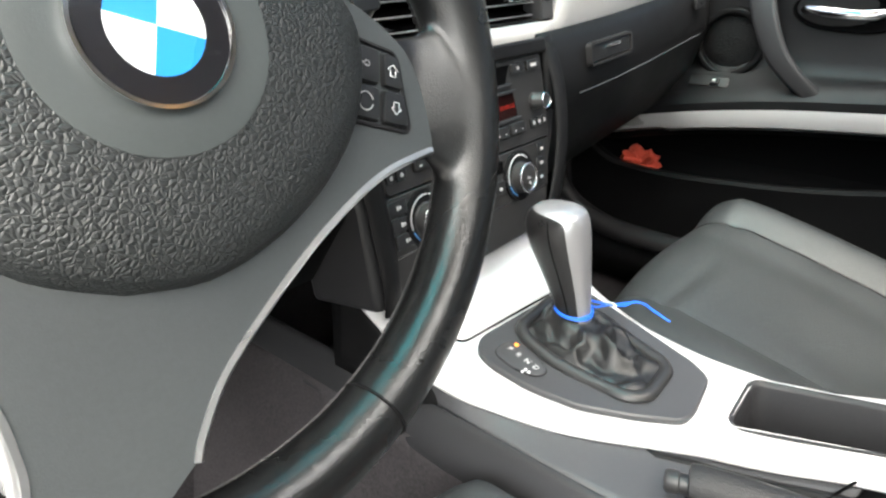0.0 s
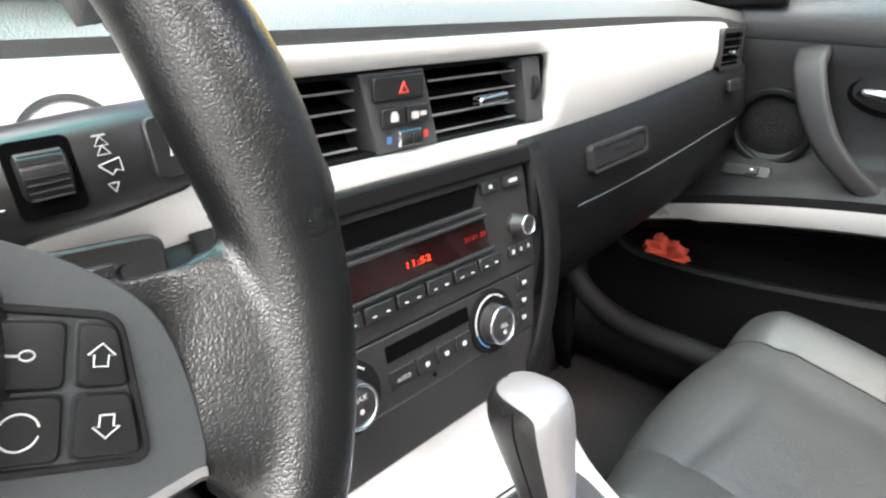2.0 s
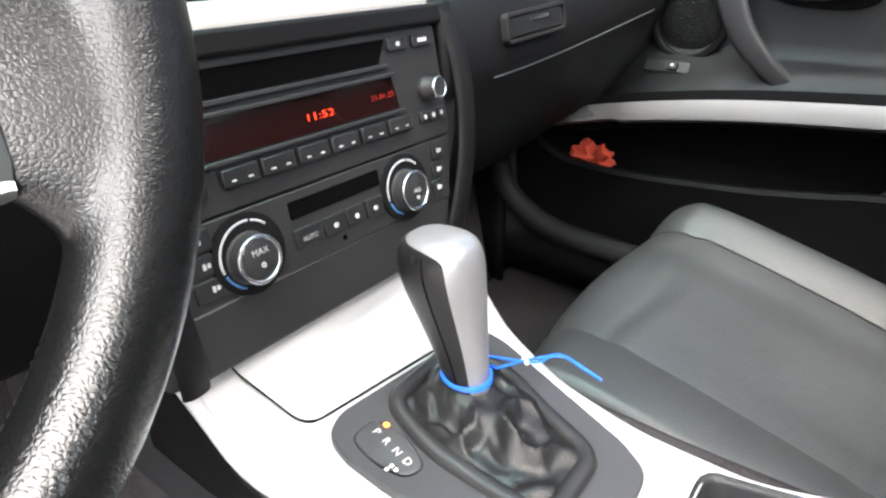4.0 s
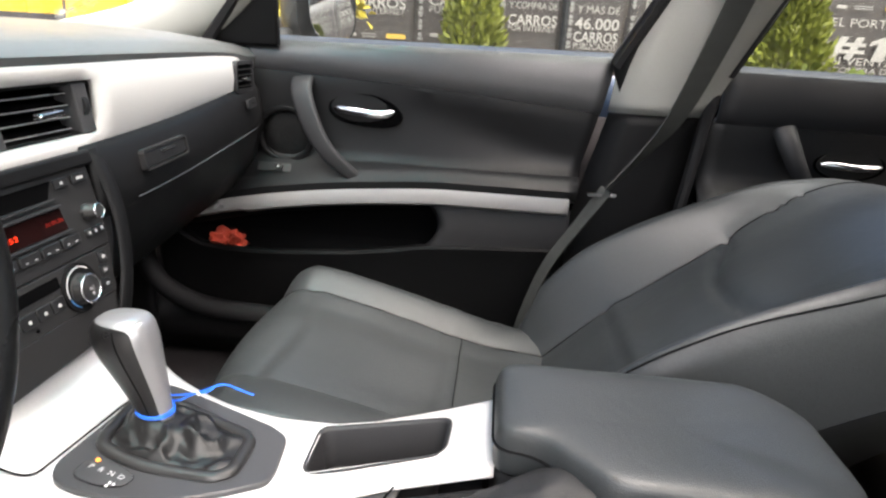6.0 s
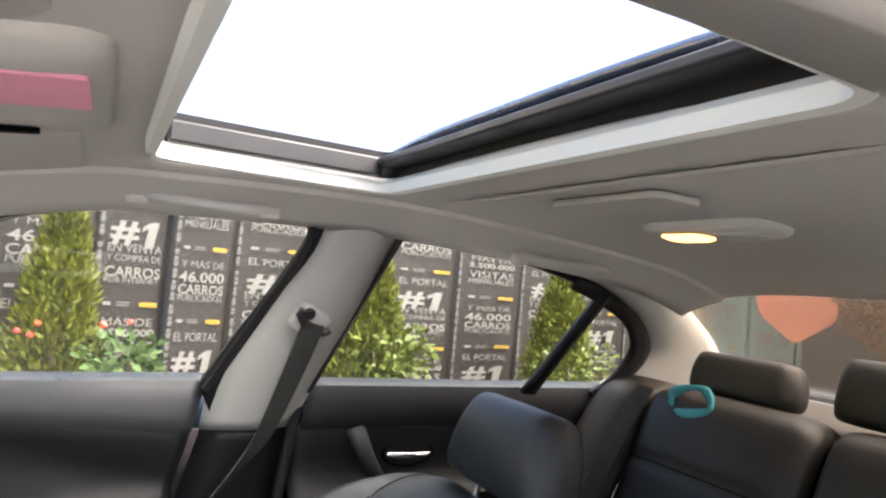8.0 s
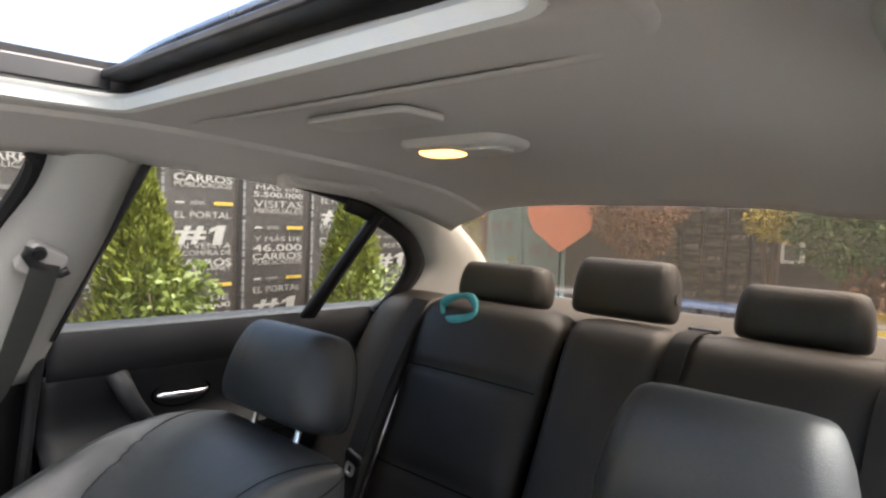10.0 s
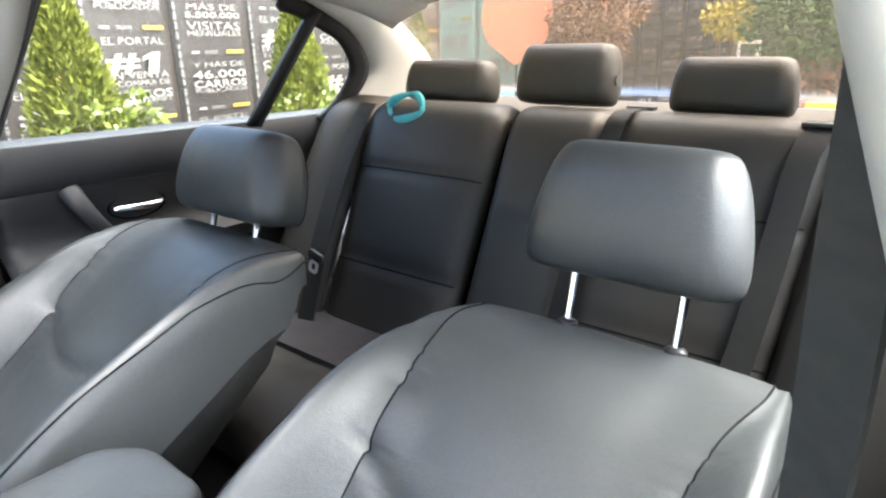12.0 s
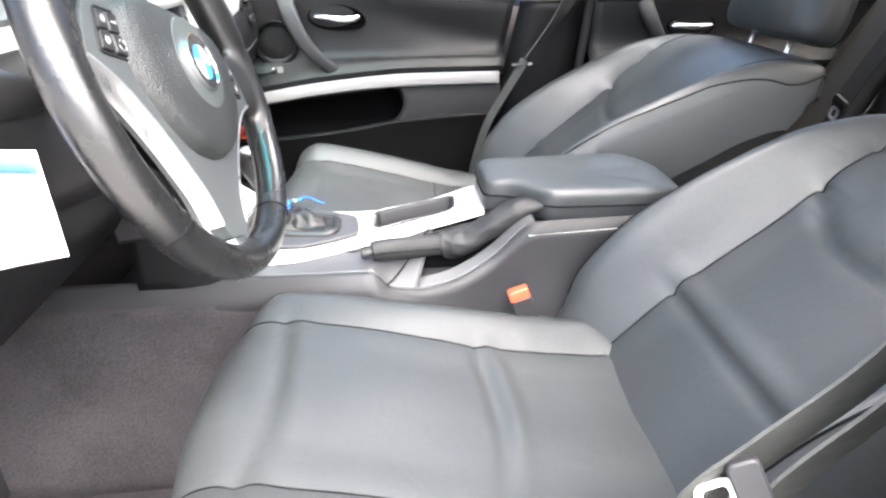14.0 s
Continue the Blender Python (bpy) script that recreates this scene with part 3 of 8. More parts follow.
grid(b, lambda u, v: (-0.78 + 1.56 * u, 0.80 + 1.0 * v, 0.93 - 0.12 * v * v - 0.03 * (2 * u - 1) ** 2), 24, 10)
structure("bonnet", b, PAINT, "dark blue painted bonnet beyond the windscreen", "car body", solid=0.02)


# ---- doors ----
S_TOP = [(0.60, 0.590), (0.555, 0.601), (0.33, 0.649), (0.15, 0.671), (-0.024, 0.681), (-0.26, 0.680)]
LIP = [(0.60, 0.575), (0.565, 0.560), (0.540, 0.535), (0.49, 0.513), (0.40, 0.507), (0.209, 0.518), (0.09, 0.533), (0.035, 0.543), (-0.05, 0.550), (-0.20, 0.558), (-0.27, 0.560)]
CREASE = [(-0.30, 0.840), (-0.13, 0.856), (0.04, 0.870), (0.22, 0.880), (0.37, 0.888), (0.60, 0.893)]


def front_door():
    d = thing("door_1", (0.70, 0.1, 0.35), "closed black front passenger door panel with silver strip", "car door", kind="structure")
    Y = lambda u, z: 0.60 - (0.86 + 0.055 * max(0, (z - 0.65) / 0.28)) * u

    def loft_rows(rows, n=40):
        bm = B()

        def f(u, v):
            r = rows[round(v * (len(rows) - 1))]
            y = Y(u, 0.8)
            z, x = r(y)
            y = Y(u, z)
            return (x, y, r(y)[0])
        grid(bm, f, n, len(rows) - 1)
        return bm
    c = lambda z, x: (lambda y: (z, x))
    top = lambda dz, x: (lambda y: (curve1(S_TOP, y) + dz, x))
    crease = lambda dz, x: (lambda y: (curve1(CREASE, y) + dz, x))
    blend = lambda k, x: (lambda y: (curve1(CREASE, y) * k + 0.70 * (1 - k), x + 0.014 * math.exp(-((y + 0.10 - 0.5 * (k - 0.5)) / 0.12) ** 2) * math.sin(k * math.pi)))
    belt = loft_rows([c(0.925, 0.745), c(0.934, 0.735), c(0.936, 0.715), c(0.930, 0.701), c(0.918, 0.695), crease(0.026, 0.692), crease(0.010, 0.693), crease(0.003, 0.697), crease(0.0, 0.706)])
    part("belt_roll", belt, ROLL_LIT, d, "padded grey upper door roll", solid=0.01, offset=1)
    b = B()
    tube(b, [(0.7015, 0.56 - 0.83 * k / 30, curve1(CREASE, 0.56 - 0.83 * k / 30) + 0.0005) for k in range(31)], 0.0022, 6)
    part("roll_joint", b, GAP_SHADE, d, "dark joint under the door roll")
    mid = loft_rows([crease(0.001, 0.712), crease(-0.004, 0.703), crease(-0.012, 0.701), blend(0.80, 0.704), blend(0.6, 0.709), blend(0.4, 0.712), blend(0.2, 0.711), c(0.712, 0.706), c(0.702, 0.694), top(0.024, 0.676), top(0.018, 0.662), top(0.009, 0.656), top(-0.002, 0.659), top(-0.006, 0.67)])
    part("door_card", mid, LEATHER_DOOR, d, "black leatherette door card with armrest ledge", solid=0.01, offset=1)
    b = B()
    sec = [(0.0, 0.668), (-0.004, 0.658), (-0.016, 0.655), (-0.029, 0.659), (-0.034, 0.668)]
    grid(b, lambda u, v: (lambda y: (sec[round(v * 4)][1], y, curve1(S_TOP, y) + sec[round(v * 4)][0] * (1 if y < 0.4 else 0.85)))(0.57 - 0.825 * u), 50, 4)
    part("silver_strip", b, DOOR_SILVER, d, "satin silver trim strip", solid=0.008, offset=1)
    b = B()

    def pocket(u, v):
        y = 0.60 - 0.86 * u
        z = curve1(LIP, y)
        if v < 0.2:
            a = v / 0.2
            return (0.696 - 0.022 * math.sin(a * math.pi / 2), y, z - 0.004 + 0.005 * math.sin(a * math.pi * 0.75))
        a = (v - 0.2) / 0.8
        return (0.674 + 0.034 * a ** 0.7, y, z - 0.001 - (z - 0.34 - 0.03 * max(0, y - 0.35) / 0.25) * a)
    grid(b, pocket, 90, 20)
    part("pocket_front", b, PLASTIC_POCKET_SHADED, d, "black moulded map pocket", solid=0.006, offset=1)
    # the flush face behind the pocket's rounded end, and the brow above the opening
    # lighter plastic here puts the light on this face into its colour
    b = B()

    def flank(u, v):
        y0 = 0.052 - 0.052 * math.sin(math.pi * min(1, 0.06 + v * 0.92)) ** 0.6
        y = y0 + (-0.262 - y0) * u
        z0, z1 = curve1(LIP, y) - 0.002, curve1(S_TOP, y) - 0.033
        return (0.674 - 0.004 * math.sin(math.pi * v) + 0.016 * max(0, 1 - u * 14) ** 2, y, z0 + (z1 - z0) * v)
    grid(b, flank, 40, 16)
    part("pocket_flank", b, PLASTIC_GREY, d, "charcoal face beside the pocket opening", solid=0.006, offset=1)
    # brow's shadow comes from its near-black plastic
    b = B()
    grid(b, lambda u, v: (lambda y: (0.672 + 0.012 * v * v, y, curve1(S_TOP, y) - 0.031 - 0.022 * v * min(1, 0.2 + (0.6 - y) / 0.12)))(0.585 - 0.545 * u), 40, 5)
    part("pocket_brow", b, PLASTIC_POCKET_SHADED, d, "black brow above the pocket", solid=0.006, offset=1)
    # back sheet in near-black: the pocket's inner shade is in its colour
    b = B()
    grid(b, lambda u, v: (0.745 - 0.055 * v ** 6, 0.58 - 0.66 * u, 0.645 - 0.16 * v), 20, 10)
    part("pocket_back", b, GAP_SHADE, d, solid=0.004, offset=1)
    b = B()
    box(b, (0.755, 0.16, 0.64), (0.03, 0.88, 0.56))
    part("door_core", b, GAP_SHADE, d)
    # rounded lower edge of the door frame near the footwell
    b = B()
    tube(b, spline([(0.655, 0.60, 0.60), (0.650, 0.615, 0.50), (0.650, 0.585, 0.43), (0.652, 0.50, 0.385), (0.655, 0.38, 0.372), (0.66, 0.1, 0.365), (0.66, -0.2, 0.36)], 40), 0.022, 10)
    part("door_seal", b, RUBBER, d, "black rubber door seal")
    # loudspeaker
    m = axes((0.702, 0.315, 0.757), (0, -1, 0), (0, 0, 1))
    b = B()
    ring(b, m, 0.047, 0.058, -0.002, 0.016)
    sp = part("speaker_ring", b, PLASTIC, d, "round black speaker surround", bevel=0.003)
    b = B()
    lathe(b, [(0.001, 0.008), (0.02, 0.0085), (0.04, 0.006), (0.049, 0.001), (0.049, -0.004)], m)
    part("grille", b, GRILLE, sp, "fine black speaker grille")
    # pull handle
    b = B()
    path = spline([(0.690, 0.276, 0.866), (0.664, 0.272, 0.845), (0.650, 0.255, 0.80), (0.646, 0.230, 0.752), (0.650, 0.198, 0.715), (0.664, 0.160, 0.682), (0.682, 0.138, 0.668)], 30)
    rings = []
    for i, p in enumerate(path):
        t = (path[min(i + 1, 30)] - path[max(i - 1, 0)]).normalized()
        w = Vector((1, 0, 0)).cross(t).normalized()
        o = w.cross(t).normalized()
        hw = 0.0215 - 0.012 * (i / 30) ** 1.4
        rings.append([p + w * x + o * y for x, y in rrect(2 * hw, 0.018, 0.007, 3)])
    loft(b, rings)
    part("pull_handle", b, PLASTIC_GREY, d, "curved dark grey pull handle")
    # opening lever in its bowl
    m = axes((0.7020, 0.155, 0.813), (0, -1, 0), (0, 0, 1))
    out = [(0.078 * math.copysign(abs(math.cos(a)) ** 0.8, math.cos(a)) * (1 - 0.12 * math.sin(a)), 0.036 * math.sin(a) - 0.008 * math.cos(a)) for a in [2 * math.pi * k / 36 for k in range(36)]]
    # bowl painted near-black for the shade inside it
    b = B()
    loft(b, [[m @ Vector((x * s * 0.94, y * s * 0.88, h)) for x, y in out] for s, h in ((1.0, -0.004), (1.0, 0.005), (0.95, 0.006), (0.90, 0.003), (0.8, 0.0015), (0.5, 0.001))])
    bowl = part("handle_bowl", b, GAP_SHADE, d, "black oval handle recess")
    b = B()
    loft(b, [[m @ Vector((x, y0 + hy * math.sin(a), z0 + 0.006 * math.cos(a))) for a in [2 * math.pi * k / 12 for k in range(12)]] for x, y0, hy, z0 in ((-0.060, 0.002, 0.004, 0.012), (-0.05, 0.002, 0.008, 0.018), (-0.02, -0.001, 0.0085, 0.022), (0.02, -0.004, 0.008, 0.023), (0.045, -0.003, 0.0085, 0.022), (0.056, 0.0, 0.007, 0.018), (0.060, 0.002, 0.003, 0.014))])
    part("lever", b, CHROME, bowl, "chrome opening lever")
    b = B()
    lathe(b, [(0.006, 0), (0.006, 0.012), (0.0045, 0.017), (0.001, 0.018)], axes((0.716, -0.245, 0.930), (1, 0, 0), (0, 1, 0)), 12)
    part("lock_pin", b, PLASTIC_HARD, d, "small black lock pin")
    # window switch
    m = axes((0.679, 0.335, 0.690), (0, -1, 0), (0.5, 0, 0.8))
    b = B()
    slab(b, m, rrect(0.07, 0.02, 0.005), 0, 0.006)
    sw = part("switch_plate", b, PLASTIC_HARD, d, bevel=0.002)
    b = B()
    slab(b, shift(m, 0.01), rrect(0.016, 0.012, 0.003), 0.006, 0.012)
    part("switch", b, BUTTON, sw)
    b = B()
    slab(b, shift(m, 0.01), rrect(0.005, 0.003, 0.001), 0.0121, 0.0124)
    part("symbol", b, WHITE, sw)


front_door()


def rear_door(s, name):
    d = thing(name, (s * 0.70, -0.9, 0.35), "closed black rear door panel with chrome lever", "car door", kind="structure")
    rows = [(0.915, 0.745), (0.926, 0.735), (0.927, 0.715), (0.920, 0.702), (0.90, 0.697), (0.862, 0.697), (0.842, 0.702), (0.833, 0.712)]
    b = B()
    grid(b, lambda u, v: (out_x(s, rows[round(v * 7)][1]), -0.515 - 0.90 * u, rows[round(v * 7)][0] - 0.012 * u), 24, 7)
    part("belt_roll", b, PLASTIC_GREY, d, "padded grey upper door roll", solid=0.01, offset=s)
    rows2 = [(0.834, 0.715), (0.828, 0.708), (0.82, 0.707), (0.78, 0.715), (0.74, 0.717), (0.71, 0.710), (0.695, 0.69), (0.68, 0.675), (0.66, 0.678), (0.645, 0.70), (0.60, 0.705), (0.45, 0.69), (0.36, 0.70)]
    b = B()
    grid(b, lambda u, v: (out_x(s, rows2[round(v * 12)][1]), -0.50 - 0.86 * u, rows2[round(v * 12)][0] - 0.012 * u), 24, 12)
    part("door_card", b, LEATHER_DOOR, d, "black leatherette door card", solid=0.01, offset=s)
    b = B()
    box(b, (out_x(s, 0.755), -0.92, 0.64), (0.03, 0.82, 0.56))
    part("door_core", b, GAP_SHADE, d)
    b = B()
    path = spline([(0.700, -0.640, 0.828), (0.680, -0.648, 0.80), (0.672, -0.668, 0.762), (0.676, -0.692, 0.73), (0.692, -0.712, 0.705)], 20)
    tube(b, [(out_x(s, p.x), p.y, p.z) for p in path], lambda t: 0.023 - 0.012 * t, 12, flat=0.6, up=(s, 0, 0))
    part("pull_handle", b, PLASTIC_GREY, d, "curved dark grey pull handle")
    m = axes((0.712, -0.775, 0.768), (0, -1, 0), (0, 0, 1)) if s > 0 else axes((-0.744, -0.775, 0.768), (0, 1, 0), (0, 0, 1))
    out = [(0.066 * math.cos(a), 0.03 * math.sin(a)) for a in [2 * math.pi * k / 32 for k in range(32)]]
    # near-black again for the shade inside the bowl
    b = B()
    loft(b, [[m @ Vector((x * q, y * q, h)) for x, y in out] for q, h in ((1.0, -0.004), (1.0, 0.008), (0.94, 0.010), (0.90, 0.004), (0.6, 0.001))])
    bowl = part("handle_bowl", b, GAP_SHADE, d, "black oval handle recess")
    b = B()
    loft(b, [[m @ Vector((x, y0 + hy * math.sin(a), z0 + 0.006 * math.cos(a))) for a in [2 * math.pi * k / 12 for k in range(12)]] for x, y0, hy, z0 in ((-0.056, 0.0, 0.004, 0.012), (-0.045, 0.0, 0.008, 0.018), (0.0, -0.003, 0.008, 0.022), (0.04, -0.002, 0.008, 0.022), (0.054, 0.001, 0.004, 0.014))])
    part("lever", b, CHROME, bowl, "chrome opening lever")
    b = B()
    lathe(b, [(0.006, 0), (0.006, 0.012), (0.0045, 0.017), (0.001, 0.018)], axes((out_x(s, 0.718), -1.16, 0.910), (1, 0, 0), (0, 1, 0)), 12)
    part("lock_pin", b, PLASTIC_HARD, d, "small black lock pin")
    # door-frame gap beside the middle pillar
    b = B()
    tube(b, spline([(out_x(s, 0.69), -0.505, 0.92), (out_x(s, 0.694), -0.492, 0.82), (out_x(s, 0.694), -0.474, 0.66), (out_x(s, 0.69), -0.44, 0.40)], 16), 0.012, 8)
    part("door_seal", b, RUBBER, d, "black rubber door seal")


rear_door(1, "door_2")
rear_door(-1, "door_3")


# ---- dashboard ----
dash = thing("dashboard", (0, 0.45, 0.6), "dark grained dashboard with satin silver trim panel", "dashboard")
TRIM_LOW = [(-0.70, 0.835), (-0.45, 0.80), (-0.25, 0.803), (-0.05, 0.815), (0.10, 0.817), (0.203, 0.820), (0.40, 0.832), (0.63, 0.852)]
TRIM_TOP = [(-0.70, 0.90), (-0.45, 0.906), (0.0, 0.903), (0.40, 0.904), (0.56, 0.903), (0.63, 0.894)]


def face_y(x):
    """The trim face's place along the car: it falls back a little towards the doors."""
    return 0.358 + 0.012 * (x / 0.6) ** 2


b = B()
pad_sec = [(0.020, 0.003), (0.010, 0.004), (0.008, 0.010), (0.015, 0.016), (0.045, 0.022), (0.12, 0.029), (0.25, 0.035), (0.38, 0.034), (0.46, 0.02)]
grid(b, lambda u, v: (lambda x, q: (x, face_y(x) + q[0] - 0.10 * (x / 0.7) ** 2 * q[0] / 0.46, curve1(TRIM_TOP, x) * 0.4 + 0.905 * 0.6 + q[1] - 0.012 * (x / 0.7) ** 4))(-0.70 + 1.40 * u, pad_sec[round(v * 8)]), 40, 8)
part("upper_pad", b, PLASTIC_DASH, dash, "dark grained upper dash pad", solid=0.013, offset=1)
b = B()
grid(b, lambda u, v: (lambda x: (x, face_y(x) + 0.010 - 0.006 * v, curve1(TRIM_TOP, x) + 0.010 - 0.012 * v))(-0.70 + 1.34 * u), 30, 2)
part("gap", b, RUBBER, dash, solid=0.006)
# instrument hood above the wheel
b = B()
grid(b, lambda u, v: (-0.385 + 0.19 * math.cos(math.pi * u) * (1 - 0.08 * v), 0.36 + 0.16 * v, 0.905 + 0.115 * math.sin(math.pi * u) ** 0.55 - 0.01 * v), 24, 6)
part("instrument_hood", b, PLASTIC_DASH, dash, "dark hood over the instruments", solid=0.012)
b = B()
m = axes((-0.385, 0.44, 0.945), (1, 0, 0), (0, 0.25, 1))
slab(b, m, rrect(0.34, 0.13, 0.05), 0, 0.01)
part("instrument_panel", b, GAP_SHADE, dash, "dark instrument panel")
for dx in (-0.08, 0.08):
    b = B()
    ring(b, shift(m, dx, 0, 0.012), 0.052, 0.058, 0, 0.006)
    part("instrument_ring", b, CHROME_DULL, dash, "dull chrome dial ring")

# the silver trim panel, left open where the middle vents sit
VX0, VX1, VZ0, VZ1 = -0.160, 0.158, 0.834, 0.890


txs = sorted([-0.70 + (VX0 + 0.70) * i / 14 for i in range(15)] + [VX0 + (VX1 - VX0) * i / 12 for i in range(1, 12)] + [VX1 + (0.645 - VX1) * i / 18 for i in range(19)])
b = B()
cols = []
for x in txs:
    lo, hi = curve1(TRIM_LOW, x), curve1(TRIM_TOP, x)
    slant = 0.0
    zs = [lo, lo + 0.004, VZ0 + slant, VZ0 + (VZ1 - VZ0) * 0.33, VZ0 + (VZ1 - VZ0) * 0.66, VZ1 + slant, hi - 0.003, hi]
    zs = [min(max(z, lo + 0.0005 * i), hi - 0.0005 * (7 - i)) for i, z in enumerate(zs)]
    zs.sort()
    col = []
    for i, z in enumerate(zs):
        k = (z - lo) / (hi - lo)
        edge = 0.010 if i in (0, 7) else 0.0
        round_end = 0.03 * max(0, (x - 0.60) / 0.045) ** 2
        col.append(b.verts.new((x, face_y(x) + 0.006 * (2 * k - 1) ** 2 + edge + round_end, z)))
    cols.append(col)
for i in range(len(txs) - 1):
    cx = (txs[i] + txs[i + 1]) / 2
    for j in range(7):
        if VX0 < cx < VX1 and 2 <= j <= 4:
            continue
        b.faces.new((cols[i][j], cols[i + 1][j], cols[i + 1][j + 1], cols[i][j + 1]))
part("silver_trim", b, SILVER, dash, "satin silver dash trim panel", solid=0.012, offset=1, sharp=30)

# lower dash and glove box
LOW_END = [(-0.70, 0.74), (-0.2, 0.755), (0.12, 0.744), (0.19, 0.745), (0.60, 0.772), (0.66, 0.776)]


def lower_row(x, k):
    hi, lo = curve1(TRIM_LOW, x) - 0.002, curve1(LOW_END, x)
    rows = [(hi, 0.004), (hi - 0.003, -0.004), (hi - 0.010, -0.010), (lo + 0.02, -0.016), (lo + 0.006, -0.016), (lo, -0.013), (lo - 0.004, -0.012), (lo - 0.05, 0.0), (lo - 0.12, 0.05), (lo - 0.16, 0.12), (lo - 0.17, 0.25)]
    z, d = rows[k]
    return (x, face_y(x) + d, z)


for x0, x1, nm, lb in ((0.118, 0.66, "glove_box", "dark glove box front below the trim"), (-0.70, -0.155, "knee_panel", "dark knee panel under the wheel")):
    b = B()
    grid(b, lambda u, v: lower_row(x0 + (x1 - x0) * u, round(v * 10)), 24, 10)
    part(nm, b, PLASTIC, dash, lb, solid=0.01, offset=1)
# lighter tube laid along the panel's lower edge
b = B()
tube(b, [(0.19 + 0.42 * k / 20, face_y(0.19 + 0.42 * k / 20) - 0.0285, curve1(LOW_END, 0.19 + 0.42 * k / 20) + 0.005) for k in range(21)], 0.0010, 6)
part("glove_box_joint", b, CHARCOAL_LIGHT, dash, "thin bright joint line")
m = axes((0.262, 0.334, 0.793), (1, 0, 0.045), (0, 0.15, 1))
b = B()
frame_ring(b, m, 0.105, 0.021, 0.003, [(0, -0.002), (0.003, -0.002), (0.003, 0.006), (0, 0.006)])
lk = part("latch_frame", b, PLASTIC_HARD, dash, "black glove box latch frame")
b = B()
slab(b, m, rrect(0.103, 0.019, 0.003), 0.0, 0.004)
part("latch", b, BUTTON, lk, bevel=0.0015)
b = B()
slab(b, shift(m, 0.004, 0.004), rrect(0.036, 0.0035, 0.0015), 0.004, 0.0055)
part("latch_edge", b, CHROME_DULL, lk)
b = B()
slab(b, axes((0.585, 0.343, 0.826), (1, 0, 0.05), (0, 0.15, 1)), rrect(0.04, 0.016, 0.003), 0, 0.005)
part("side_switch", b, BUTTON, dash, bevel=0.0015)


def slats(parent, x0, x1, z0, z1, y, n, bright, deep=0.018):
    for k in range(n):
        z = z0 + (z1 - z0) * (k + 0.7) / (n + 0.4)
        bm = B()
        mm = axes(((x0 + x1) / 2, y, z), (1, 0, 0), (0, 1, 0.30))
        slab(bm, mm, rrect(x1 - x0, deep, 0.0015, 1), -0.0007, 0.0007)
        part("slat", bm, GAP_SHADE, parent)
        bm = B()
        box(bm, ((x0 + x1) / 2, y - deep / 2 - 0.0004, z - deep * 0.135), (x1 - x0, 0.0020, 0.0012))
        part("slat_edge", bm, SLAT_TRIM if bright else PLASTIC_GREY, parent)


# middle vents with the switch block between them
vents = part("vent_box", (lambda q: (box(q, ((VX0 + VX1) / 2, 0.403, (VZ0 + VZ1) / 2), (VX1 - VX0 + 0.006, 0.004, VZ1 - VZ0 + 0.006)), q)[1])(B()), GAP_SHADE, dash, "black middle air vents")
b = B()
frame_ring(b, axes(((VX0 + VX1) / 2, face_y(0), (VZ0 + VZ1) / 2), (1, 0, 0), (0, 0, 1)), VX1 - VX0, VZ1 - VZ0, 0.006, [(-0.0025, -0.046), (0.001, -0.046), (0.001, 0.001), (-0.0025, 0.001)])
part("vent_frame", b, PLASTIC, vents)
slats(vents, VX0 + 0.002, -0.049, VZ0, VZ1, 0.372, 4, True)
slats(vents, 0.021, 0.126, VZ0, VZ1, 0.372, 4, True)
SWM = axes((-0.014, face_y(0) - 0.001, 0.862), (1, 0, 0), (0, 0, 1))
b = B()
prism(b, [SWM @ Vector((x, y, -0.03)) for x, y in ((-0.036, 0.0275), (0.022, 0.0275), (0.036, -0.0275), (-0.023, -0.0275))], SWM.to_3x3() @ Vector((0, 0, 0.033)))
part("switch_block", b, CHARCOAL_LIGHT, vents, "charcoal switch block", bevel=0.0015)
b = B()
slab(b, shift(SWM, -0.004, 0.0165), rrect(0.047, 0.0165, 0.003), 0.003, 0.0065)
part("hazard_button", b, BUTTON, vents, "black hazard button", bevel=0.0012)
b = B()
tri = lambda s: [(s * math.sin(radians(a)), s * math.cos(radians(a)) - 0.0007) for a in (0, -120, 120)]
a0, a1 = tri(0.0058), tri(0.0034)
mm = shift(SWM, -0.001, 0.016, 0.0070)
vo, vi = [b.verts.new(mm @ Vector((x, y, 0))) for x, y in a0], [b.verts.new(mm @ Vector((x, y, 0))) for x, y in a1]
for k in range(3):
    b.faces.new((vo[k], vo[(k + 1) % 3], vi[(k + 1) % 3], vi[k]))
part("hazard_triangle", b, RED_MARK, vents, "red warning triangle", solid=0.0004, offset=1)
for dx, sym in ((-0.011, 0), (0.0125, 1)):
    b = B()
    slab(b, shift(SWM, dx + 0.001, -0.003), rrect(0.0215, 0.0125, 0.002), 0.003, 0.0062)
    part("switch", b, BUTTON, vents, bevel=0.001)
    b = B()
    slab(b, shift(SWM, dx + (0.001 if sym == 0 else -0.003), -0.0035), rrect(0.007, 0.005, 0.001), 0.0062, 0.0066)
    slab(b, shift(SWM, dx + 0.001, -0.0005), rrect(0.005, 0.003, 0.0012), 0.0062, 0.0066) if sym == 0 else slab(b, shift(SWM, dx + 0.005, -0.003), rrect(0.006, 0.003, 0.0006), 0.0062, 0.0066)
    part("symbol", b, MARK_GREY, vents)
b = B()
